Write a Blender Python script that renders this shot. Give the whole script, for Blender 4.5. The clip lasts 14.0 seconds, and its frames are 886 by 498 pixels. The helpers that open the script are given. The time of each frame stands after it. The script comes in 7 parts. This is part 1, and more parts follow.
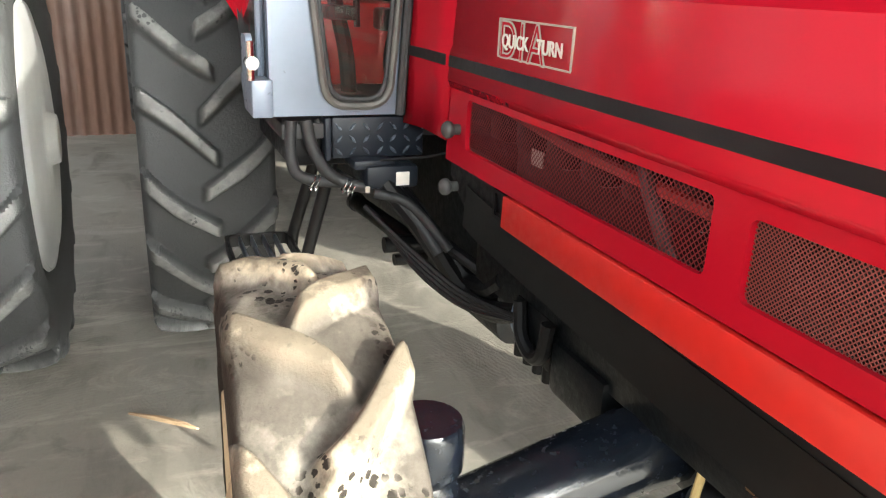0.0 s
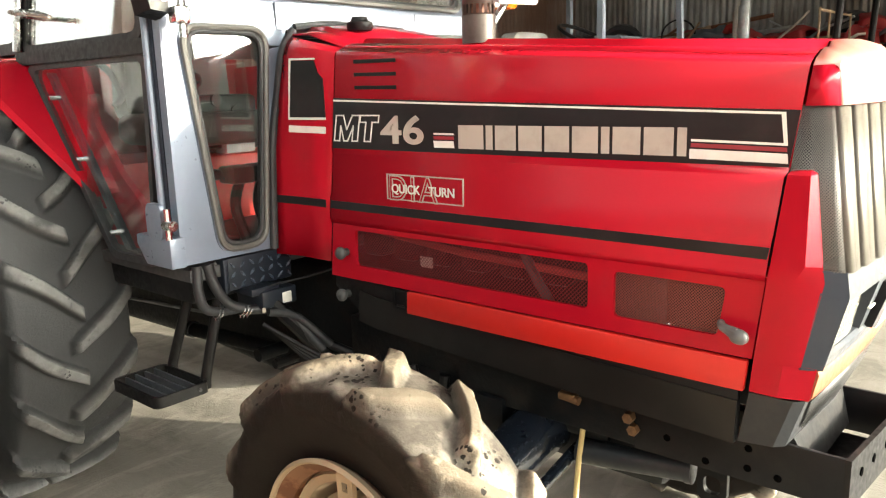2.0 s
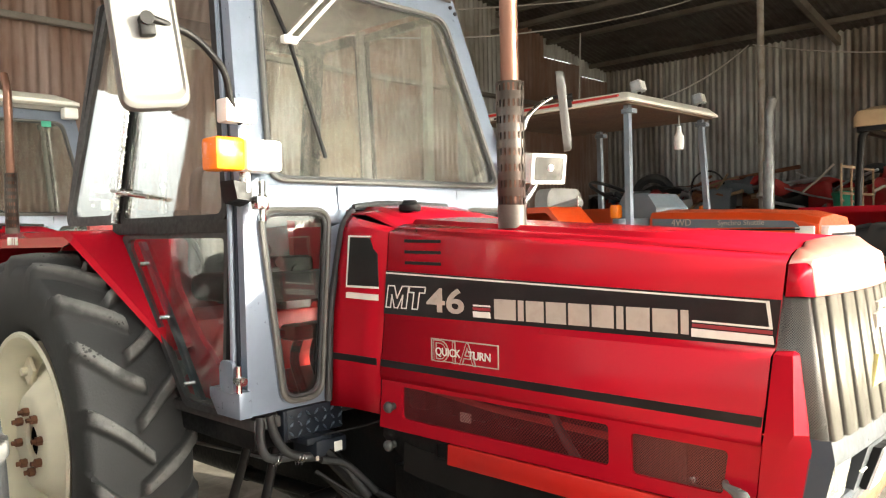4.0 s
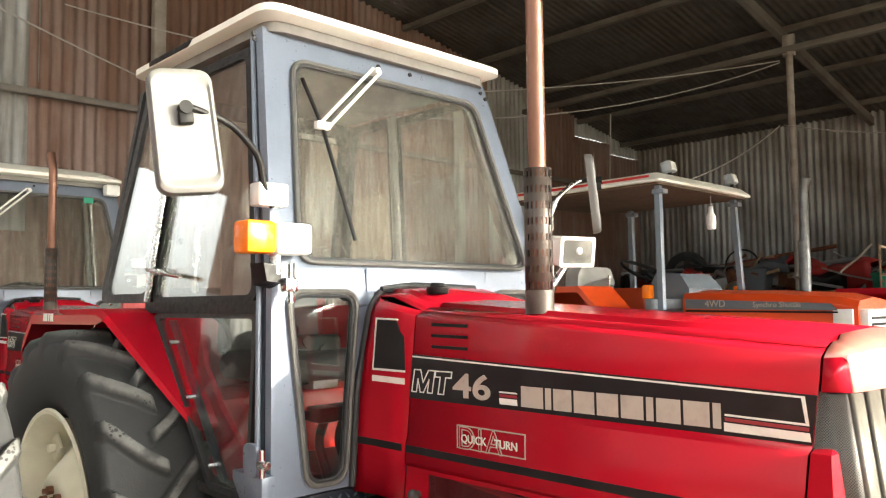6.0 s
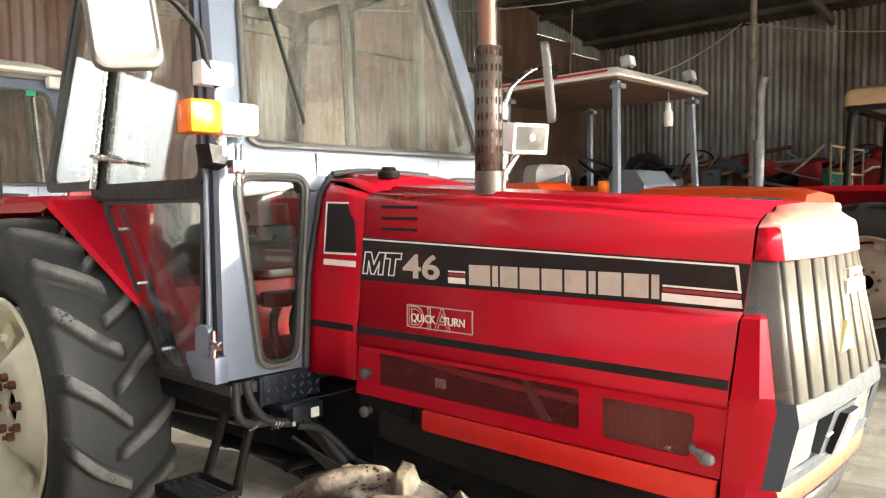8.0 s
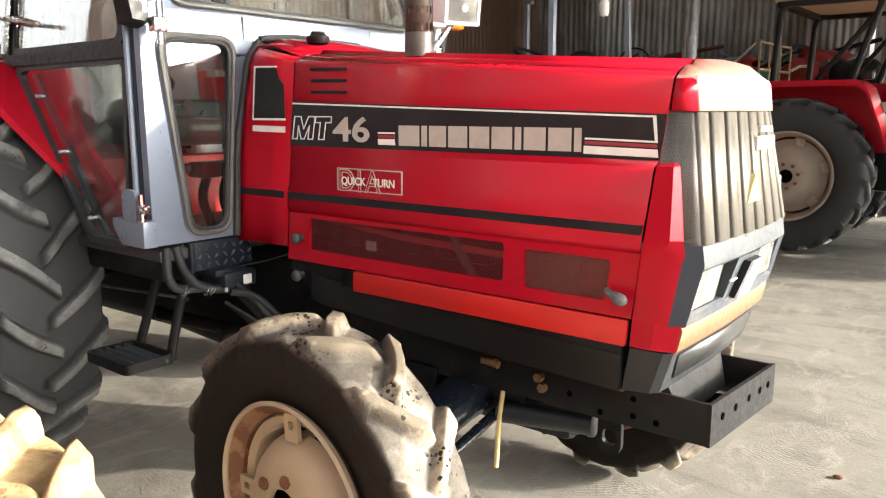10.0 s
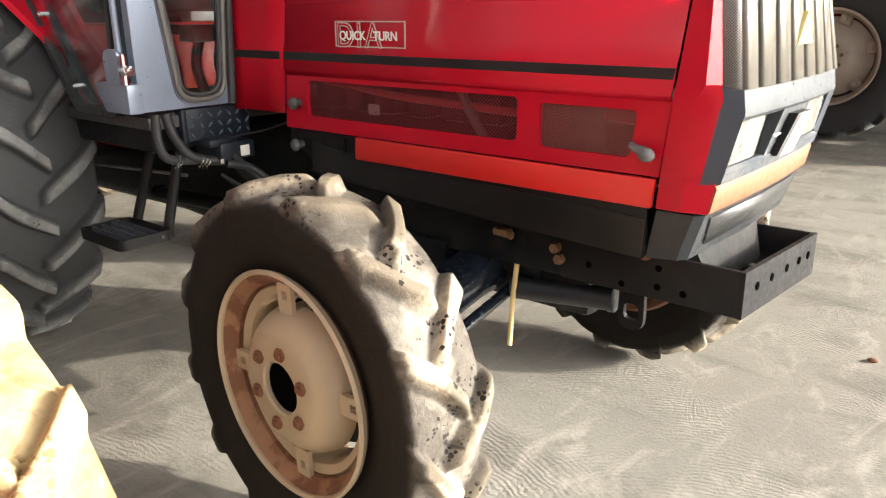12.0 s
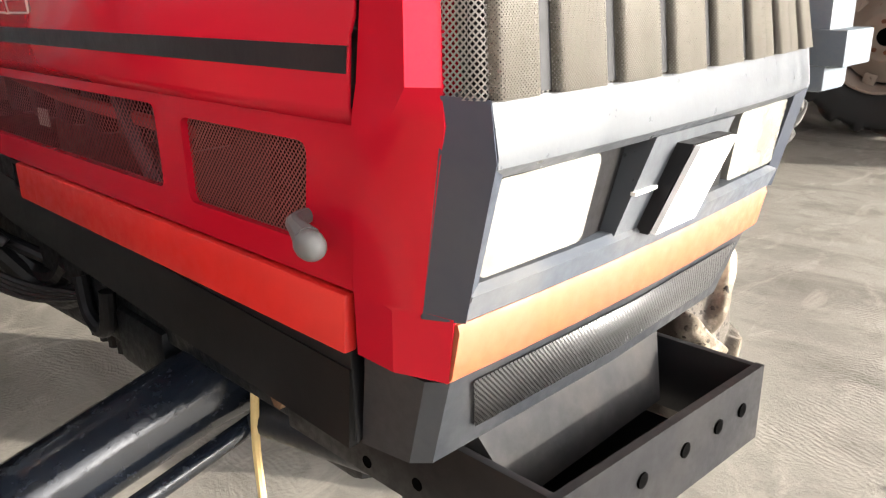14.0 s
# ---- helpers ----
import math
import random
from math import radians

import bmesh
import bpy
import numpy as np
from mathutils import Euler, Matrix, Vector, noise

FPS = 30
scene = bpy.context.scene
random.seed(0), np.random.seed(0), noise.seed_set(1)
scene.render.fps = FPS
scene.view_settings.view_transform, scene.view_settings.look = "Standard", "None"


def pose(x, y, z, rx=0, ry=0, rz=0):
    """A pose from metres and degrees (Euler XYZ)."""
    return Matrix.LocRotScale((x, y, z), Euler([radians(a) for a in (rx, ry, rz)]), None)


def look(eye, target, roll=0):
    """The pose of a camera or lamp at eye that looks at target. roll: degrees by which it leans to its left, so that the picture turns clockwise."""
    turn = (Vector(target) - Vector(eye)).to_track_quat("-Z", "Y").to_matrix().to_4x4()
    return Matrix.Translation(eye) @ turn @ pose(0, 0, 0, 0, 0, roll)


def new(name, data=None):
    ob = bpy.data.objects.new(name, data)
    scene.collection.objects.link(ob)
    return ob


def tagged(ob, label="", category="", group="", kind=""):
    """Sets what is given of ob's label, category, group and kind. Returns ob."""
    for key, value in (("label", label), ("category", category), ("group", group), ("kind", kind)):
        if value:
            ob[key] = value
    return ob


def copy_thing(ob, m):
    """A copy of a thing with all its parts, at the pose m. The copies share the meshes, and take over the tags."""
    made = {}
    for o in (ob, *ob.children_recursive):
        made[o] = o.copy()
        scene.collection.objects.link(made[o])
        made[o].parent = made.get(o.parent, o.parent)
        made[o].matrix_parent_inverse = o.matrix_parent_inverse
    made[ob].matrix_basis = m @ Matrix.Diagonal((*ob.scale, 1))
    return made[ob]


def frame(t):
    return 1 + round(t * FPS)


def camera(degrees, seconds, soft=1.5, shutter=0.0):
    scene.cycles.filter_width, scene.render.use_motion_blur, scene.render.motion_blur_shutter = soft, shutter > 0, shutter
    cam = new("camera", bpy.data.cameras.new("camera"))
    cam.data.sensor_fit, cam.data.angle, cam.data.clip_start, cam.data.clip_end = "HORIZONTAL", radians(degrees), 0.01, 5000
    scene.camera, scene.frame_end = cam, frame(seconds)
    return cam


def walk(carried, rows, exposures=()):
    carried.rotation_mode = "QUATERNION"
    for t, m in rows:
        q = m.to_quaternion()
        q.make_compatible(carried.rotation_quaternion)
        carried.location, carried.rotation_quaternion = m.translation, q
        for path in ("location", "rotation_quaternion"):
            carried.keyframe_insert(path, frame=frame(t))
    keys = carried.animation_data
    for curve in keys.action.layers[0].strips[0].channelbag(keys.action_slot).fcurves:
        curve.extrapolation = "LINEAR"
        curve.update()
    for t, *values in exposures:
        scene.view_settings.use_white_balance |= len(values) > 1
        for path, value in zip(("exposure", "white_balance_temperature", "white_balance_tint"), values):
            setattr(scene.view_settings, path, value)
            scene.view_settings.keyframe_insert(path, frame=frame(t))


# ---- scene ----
cam = camera(60.0, 14.0, soft=1.2)
PATH = [
    (0, (0.918, -0.847, 1.155), (-0.836, -0.142, 0.5), 2.4),
    (0.5, (0.894, -1.076, 1.178), (-0.596, 0.127, 0.6), 1.2),
    (1, (0.965, -1.263, 1.213), (-0.44, 0.062, 0.696), 0.5),
    (1.5, (1.015, -1.445, 1.257), (-0.347, -0.058, 0.789), -1.1),
    (2, (1.044, -1.579, 1.299), (-0.239, -0.1, 0.889), -1.6),
    (2.5, (1.08, -1.628, 1.327), (-0.157, -0.096, 0.972), -0.4),
    (3, (1.159, -1.693, 1.345), (-0.09, -0.156, 1.063), 0.1),
    (3.5, (1.204, -1.743, 1.375), (-0.112, -0.246, 1.21), -1.2),
    (4, (1.204, -1.76, 1.403), (-0.173, -0.311, 1.345), -1.3),
    (4.2, (1.197, -1.766, 1.414), (-0.196, -0.331, 1.39), -1.1),
    (6.3, (1.221, -1.741, 1.43), (-0.211, -0.352, 1.568), -0.6),
    (6.5, (1.229, -1.732, 1.419), (-0.199, -0.337, 1.533), -0.6),
    (7, (1.225, -1.739, 1.405), (-0.17, -0.306, 1.438), -0.8),
    (7.5, (1.23, -1.729, 1.386), (-0.152, -0.283, 1.344), -0.8),
    (8, (1.234, -1.725, 1.366), (-0.131, -0.267, 1.255), -0.7),
    (8.2, (1.235, -1.705, 1.337), (-0.131, -0.249, 1.221), -0.4),
    (10.3, (1.283, -1.749, 1.245), (0.082, -0.206, 0.827), -0.1),
    (10.5, (1.285, -1.75, 1.232), (0.092, -0.211, 0.775), -0.2),
    (11, (1.285, -1.744, 1.195), (0.078, -0.235, 0.678), -0.6),
    (11.5, (1.278, -1.707, 1.169), (0.052, -0.239, 0.585), -0.3),
    (12, (1.222, -1.613, 1.141), (-0.016, -0.164, 0.534), -0.8),
    (12.5, (1.128, -1.507, 1.114), (-0.117, -0.052, 0.535), -1.8),
    (13, (1.097, -1.333, 1.102), (-0.163, 0.089, 0.477), -1.0),
    (13.5, (1.101, -1.033, 1.102), (-0.23, 0.302, 0.435), -0.0),
    (14, (1.094, -0.666, 1.068), (-0.239, 0.678, 0.424), -1.2),
]
walk(cam, [(t, look(eye, target, roll)) for t, eye, target, roll in PATH], [(0.0, 3.25, 6350, 3), (0.5, 3.21, 6850, 3), (1.0, 3.18, 6950, 3), (2.0, 3.1, 6950, 3), (3.0, 3.05, 6950, 3), (4.0, 2.98, 6950, 4), (6.5, 2.78, 6900, 5), (8.0, 2.87, 6800, 6), (10.5, 2.8, 6600, 8), (12.5, 2.75, 6550, 9), (14.0, 2.75, 6450, 11)])

# ---- light ----
SUN_UP, SUN_AZ = 15.0, 28.5          # degrees above the horizon; turned from +x towards +y
sun = new("sun", bpy.data.lights.new("sun", "SUN"))
sun.data.energy, sun.data.angle, sun.data.color = 2.0, radians(0.8), (1.0, 0.925, 0.79)
ce, se = math.cos(radians(SUN_UP)), math.sin(radians(SUN_UP))
sun_dir = Vector((ce * math.cos(radians(SUN_AZ)), ce * math.sin(radians(SUN_AZ)), se))
sun.matrix_world = look(sun_dir * 30, (0, 0, 0))
world = bpy.data.worlds.new("sky")
scene.world = world
world.use_nodes = True
wn = world.node_tree
sky = wn.nodes.new("ShaderNodeTexSky")
sky.sky_type, sky.sun_disc = "NISHITA", False
sky.sun_elevation, sky.sun_rotation = radians(SUN_UP), radians(90 - SUN_AZ)
sky.dust_density, sky.air_density, sky.ozone_density = 8.0, 0.8, 0.6
haze = wn.nodes.new("ShaderNodeHueSaturation")          # thin high cloud
haze.inputs["Saturation"].default_value = 0.18
wn.links.new(sky.outputs[0], haze.inputs["Color"])
wn.links.new(haze.outputs[0], wn.nodes["Background"].inputs[0])
wn.nodes["Background"].inputs[1].default_value = 0.15


# ---- materials ----
def material(name):
    m = bpy.data.materials.new(name)
    m.use_nodes = True
    return m, m.node_tree, m.node_tree.nodes["Principled BSDF"]


def node(nt, kind, **values):
    n = nt.nodes.new(kind)
    for k, v in values.items():
        n.inputs[k].default_value = v
    return n


def coords(nt, scale=(1, 1, 1)):
    tc = nt.nodes.new("ShaderNodeTexCoord")
    mp = nt.nodes.new("ShaderNodeMapping")
    mp.inputs["Scale"].default_value = scale
    nt.links.new(tc.outputs["Object"], mp.inputs[0])
    return mp.outputs[0]


def ramp(nt, fac, stops):
    r = nt.nodes.new("ShaderNodeValToRGB")
    e = r.color_ramp.elements
    while len(e) < len(stops):
        e.new(0.5)
    for el, (p, c) in zip(e, stops):
        el.position, el.color = p, (*c, 1) if len(c) == 3 else c
    nt.links.new(fac, r.inputs[0])
    return r.outputs[0]


def noise_out(nt, vec, scale, detail=4.0, rough=0.55, distortion=0.0):
    n = node(nt, "ShaderNodeTexNoise", Scale=scale, Detail=detail, Roughness=rough, Distortion=distortion)
    nt.links.new(vec, n.inputs["Vector"])
    return n.outputs["Fac"]


def mix(nt, fac, a, b):
    m = nt.nodes.new("ShaderNodeMix")
    m.data_type = "RGBA"
    for sock, v in ((m.inputs["Factor"], fac), (m.inputs["A"], a), (m.inputs["B"], b)):
        if hasattr(v, "is_linked"):
            nt.links.new(v, sock)
        else:
            sock.default_value = v if isinstance(v, (int, float)) else (*v, 1)
    return m.outputs["Result"]


def bump(nt, bsdf, height, strength=0.3, distance=0.01):
    b = node(nt, "ShaderNodeBump", Strength=strength, Distance=distance)
    nt.links.new(height, b.inputs["Height"])
    nt.links.new(b.outputs[0], bsdf.inputs["Normal"])


def grey(v):
    return (v, v, v)


def worn(name, base, second, rough=0.4, metal=0.0, scale=6.0, amount=(0.45, 0.75), grain=60.0, bumps=0.08, coat=0.0, stretch=(1, 1, 1), spread=0.12):
    """A surface of a base colour with broad patches of a second one, and fine grain in its relief and gloss."""
    m, nt, b = material(name)
    v = coords(nt, stretch)
    big = noise_out(nt, v, scale, 6.0, 0.6)
    fine = noise_out(nt, v, grain, 4.0, 0.6)
    fac = ramp(nt, big, [(amount[0], grey(0.0)), (amount[1], grey(1.0))])
    col = mix(nt, fac, base, second)
    nt.links.new(col, b.inputs["Base Color"])
    nt.links.new(ramp(nt, fine, [(0.3, grey(max(rough - spread, 0.03))), (0.7, grey(min(rough + spread, 1.0)))]), b.inputs["Roughness"])
    b.inputs["Metallic"].default_value = metal
    b.inputs["Coat Weight"].default_value = coat
    bump(nt, b, fine, bumps, 0.004)
    return m


M = {}
M["red"] = worn("red_paint", (0.37, 0.005, 0.016), (0.33, 0.006, 0.018), 0.22, scale=3.0, amount=(0.4, 0.9), bumps=0.003, spread=0.03)
M["red"].node_tree.nodes["Principled BSDF"].inputs["Specular IOR Level"].default_value = 0.17
# Sun glare on the cap's front and lid is put into this paler red.
M["red_glare"] = worn("sun_glare_red_paint", (0.66, 0.165, 0.105), (0.60, 0.13, 0.085), 0.50, scale=5.0, amount=(0.4, 0.9), bumps=0.012, coat=1.0, spread=0.05)
M["red_glare"].node_tree.nodes["Principled BSDF"].inputs["Coat Roughness"].default_value = 0.50
M["red_glare"].node_tree.nodes["Principled BSDF"].inputs["Coat IOR"].default_value = 3.0
M["red_glare"].node_tree.nodes["Principled BSDF"].inputs["Specular IOR Level"].default_value = 0.75
M["red_band"] = worn("orange_red_paint", (0.50, 0.012, 0.009), (0.42, 0.014, 0.012), 0.42, scale=5.0, bumps=0.03, spread=0.1)
M["red_dull"] = worn("dusty_red_paint", (0.36, 0.014, 0.018), (0.30, 0.06, 0.05), 0.55, scale=4.0)
M["orange"] = worn("orange_paint", (0.62, 0.060, 0.008), (0.52, 0.07, 0.02), 0.45, scale=5.0)
M["amber_strip"] = worn("faded_orange_strip", (0.25, 0.064, 0.023), (0.22, 0.066, 0.030), 0.6, scale=8.0)
M["silver"] = worn("lavender_silver_paint", (0.160, 0.190, 0.245), (0.130, 0.157, 0.205), 0.38, metal=0.2, scale=5.0, coat=0.2, bumps=0.02)
M["navy"] = worn("dark_blue_grey_paint", (0.017, 0.023, 0.036), (0.028, 0.032, 0.040), 0.45, scale=6.0)
M["front_grey"] = worn("slate_grey_plastic", (0.045, 0.052, 0.064), (0.085, 0.085, 0.085), 0.5, scale=9.0, amount=(0.5, 0.8))
M["front_band"] = worn("bare_silver_band", (0.060, 0.065, 0.072), (0.040, 0.044, 0.050), 0.38, metal=0.0, scale=12.0, amount=(0.5, 0.75))
M["black"] = worn("black_paint", (0.006, 0.006, 0.007), (0.014, 0.013, 0.012), 0.45, scale=9.0, bumps=0.06)
M["black"].node_tree.nodes["Principled BSDF"].inputs["Specular IOR Level"].default_value = 0.20
M["black_satin"] = worn("satin_black_paint", (0.007, 0.0068, 0.0065), (0.014, 0.013, 0.012), 0.33, scale=9.0, bumps=0.03, spread=0.03)
M["black_satin"].node_tree.nodes["Principled BSDF"].inputs["Specular IOR Level"].default_value = 0.28
M["plate_blue"] = worn("blue_black_tread_plate", (0.012, 0.016, 0.024), (0.020, 0.023, 0.028), 0.4, scale=14.0)
M["plate_blue"].node_tree.nodes["Principled BSDF"].inputs["Specular IOR Level"].default_value = 0.25
# Shade inside hub and bolt holes, painted as a gloss-free black.
M["void"] = worn("hole_shade_black", (0.0015, 0.0015, 0.0015), (0.003, 0.003, 0.003), 0.9)
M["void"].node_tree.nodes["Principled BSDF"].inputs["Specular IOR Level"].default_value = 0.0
M["matte_grey"] = worn("dusty_matte_grey_paint", (0.017, 0.017, 0.018), (0.032, 0.030, 0.028), 0.85, scale=14.0)
M["matte_grey"].node_tree.nodes["Principled BSDF"].inputs["Specular IOR Level"].default_value = 0.15
M["valance"] = worn("dark_slate_plastic", (0.011, 0.013, 0.016), (0.024, 0.024, 0.025), 0.5, scale=9.0)
M["chassis"] = worn("oily_black_casting", (0.005, 0.006, 0.007), (0.022, 0.017, 0.013), 0.42, scale=11.0, amount=(0.5, 0.8), bumps=0.35)
M["chassis"].node_tree.nodes["Principled BSDF"].inputs["Specular IOR Level"].default_value = 0.22
M["axle_paint"] = worn("gloss_blue_black_paint", (0.008, 0.011, 0.017), (0.016, 0.017, 0.02), 0.20, scale=14.0, amount=(0.55, 0.7), bumps=0.12)
M["seal"] = worn("black_rubber_seal", (0.02, 0.021, 0.024), (0.05, 0.05, 0.05), 0.6)
M["bead"] = worn("weathered_grey_rubber", (0.075, 0.073, 0.068), (0.11, 0.105, 0.095), 0.45, scale=12.0)
M["hose"] = worn("grey_rubber_hose", (0.014, 0.015, 0.017), (0.03, 0.03, 0.03), 0.6, scale=20.0)
M["white_roof"] = worn("cream_white_roof", (0.78, 0.76, 0.69), (0.55, 0.49, 0.38), 0.45, scale=3.0, amount=(0.55, 0.85))
M["white_lens"] = worn("white_plastic", (0.75, 0.75, 0.72), (0.6, 0.6, 0.57), 0.35)
M["amber"] = worn("amber_lens", (0.85, 0.20, 0.01), (0.75, 0.17, 0.01), 0.2)
M["mirror_back"] = worn("white_grey_mirror_shell", (0.13, 0.13, 0.124), (0.105, 0.103, 0.098), 0.42, scale=5.0)
M["chrome"] = worn("dull_chrome", (0.60, 0.60, 0.60), (0.42, 0.41, 0.40), 0.22, metal=1.0, scale=12.0)
M["steel"] = worn("galvanised_steel", (0.36, 0.38, 0.40), (0.22, 0.22, 0.22), 0.5, metal=0.6, scale=10.0)
M["knob"] = worn("grey_knob_plastic", (0.045, 0.048, 0.048), (0.075, 0.075, 0.072), 0.5, scale=15.0)
M["handle_grey"] = worn("pale_grey_handle_metal", (0.095, 0.097, 0.095), (0.13, 0.128, 0.12), 0.5, scale=15.0)
M["stack"] = worn("heat_browned_steel", (0.21, 0.105, 0.072), (0.11, 0.05, 0.034), 0.42, metal=0.65, scale=6.0, stretch=(1, 1, 0.35))
M["stack_guard"] = worn("grey_brown_perforated_steel", (0.085, 0.072, 0.064), (0.05, 0.04, 0.034), 0.45, metal=0.5, scale=25.0)
M["rust"] = worn("rust", (0.13, 0.05, 0.025), (0.22, 0.09, 0.04), 0.85, scale=30.0, bumps=0.4)
M["brass"] = worn("rusty_brass", (0.20, 0.11, 0.05), (0.09, 0.045, 0.025), 0.55, metal=0.3, scale=40.0, bumps=0.3)
M["rubber_rear"] = worn("black_tyre_rubber", (0.020, 0.022, 0.025), (0.05, 0.048, 0.046), 0.62, scale=4.0, grain=40.0, bumps=0.1)
M["seat"] = worn("dark_vinyl_seat", (0.030, 0.030, 0.032), (0.05, 0.048, 0.046), 0.6)
M["dash"] = worn("blue_grey_dashboard", (0.10, 0.125, 0.15), (0.14, 0.15, 0.16), 0.55)
M["interior"] = worn("dark_cab_lining", (0.03, 0.03, 0.032), (0.06, 0.055, 0.05), 0.8)
M["headliner"] = worn("grey_headliner", (0.20, 0.19, 0.175), (0.14, 0.13, 0.12), 0.85)
M["tread_plate"] = worn("scuffed_blue_tread_plate", (0.13, 0.16, 0.20), (0.05, 0.06, 0.08), 0.3, metal=0.5, scale=30.0)
M["decal_black"] = worn("black_vinyl_decal", (0.010, 0.010, 0.011), (0.02, 0.02, 0.02), 0.38, scale=8.0, spread=0.06)
M["decal_black"].node_tree.nodes["Principled BSDF"].inputs["Specular IOR Level"].default_value = 0.25
M["decal_light"] = worn("pale_silver_decal", (0.42, 0.37, 0.32), (0.34, 0.29, 0.25), 0.5, scale=25.0)
M["decal_white"] = worn("white_decal", (0.74, 0.72, 0.66), (0.62, 0.60, 0.55), 0.5, scale=25.0)
M["decal_red"] = worn("dark_red_decal", (0.26, 0.02, 0.03), (0.22, 0.03, 0.03), 0.5)
M["timber"] = worn("weathered_timber", (0.30, 0.21, 0.13), (0.18, 0.12, 0.08), 0.8, scale=5.0, stretch=(1, 1, 8), bumps=0.3)
M["lining"] = worn("brown_board_lining", (0.11, 0.07, 0.045), (0.06, 0.04, 0.03), 0.7, scale=4.0)
M["tan_sheet"] = worn("tan_canvas", (0.52, 0.38, 0.23), (0.42, 0.30, 0.18), 0.8, scale=6.0, bumps=0.2)
M["beam"] = worn("dark_steel_beam", (0.14, 0.13, 0.115), (0.075, 0.055, 0.042), 0.7, metal=0.2, scale=3.0, bumps=0.2)
M["cable"] = worn("grey_cable", (0.30, 0.29, 0.28), (0.22, 0.215, 0.21), 0.7)
M["bulb"] = worn("white_bulb_glass", (0.85, 0.87, 0.88), (0.75, 0.78, 0.8), 0.25)
M["green"] = worn("green_plastic", (0.02, 0.32, 0.20), (0.03, 0.25, 0.16), 0.5)
M["lamp_glass"] = worn("clear_lamp_glass", (0.10, 0.10, 0.10), (0.34, 0.34, 0.33), 0.15, metal=0.7, scale=9.0, amount=(0.40, 0.70))
M["headlight"] = worn("frosted_headlight_glass", (0.19, 0.185, 0.165), (0.11, 0.103, 0.09), 0.22, scale=14.0, amount=(0.46, 0.72), coat=0.6)


def rim_material(name, base, rusty, much):
    m, nt, b = material(name)
    v = coords(nt)
    big = noise_out(nt, v, 9.0, 8.0, 0.65)
    dust = noise_out(nt, v, 3.0, 3.0)
    col = mix(nt, ramp(nt, dust, [(0.35, grey(0.0)), (0.7, grey(1.0))]), base, tuple(0.72 * c for c in base))
    col = mix(nt, ramp(nt, big, [(much, grey(0.0)), (much + 0.06, grey(1.0))]), col, rusty)
    nt.links.new(col, b.inputs["Base Color"])
    b.inputs["Roughness"].default_value = 0.55
    bump(nt, b, big, 0.15, 0.004)
    return m


M["rim"] = rim_material("cream_rim_paint", (0.40, 0.31, 0.21), (0.16, 0.07, 0.03), 0.66)
M["rim_in"] = rim_material("rusted_rim_barrel", (0.26, 0.13, 0.07), (0.14, 0.055, 0.025), 0.47)
M["rim_rear"] = rim_material("pale_rim_paint", (0.86, 0.80, 0.64), (0.20, 0.10, 0.05), 0.72)
M["rim_silver"] = rim_material("silver_rim_paint", (0.70, 0.71, 0.72), (0.35, 0.3, 0.25), 0.74)
M["rim_silver"].node_tree.nodes["Principled BSDF"].inputs["Metallic"].default_value = 0.75
M["rim_silver"].node_tree.nodes["Principled BSDF"].inputs["Roughness"].default_value = 0.36
M["rim_brown"] = rim_material("dusty_brown_rim_paint", (0.34, 0.27, 0.22), (0.20, 0.10, 0.06), 0.62)


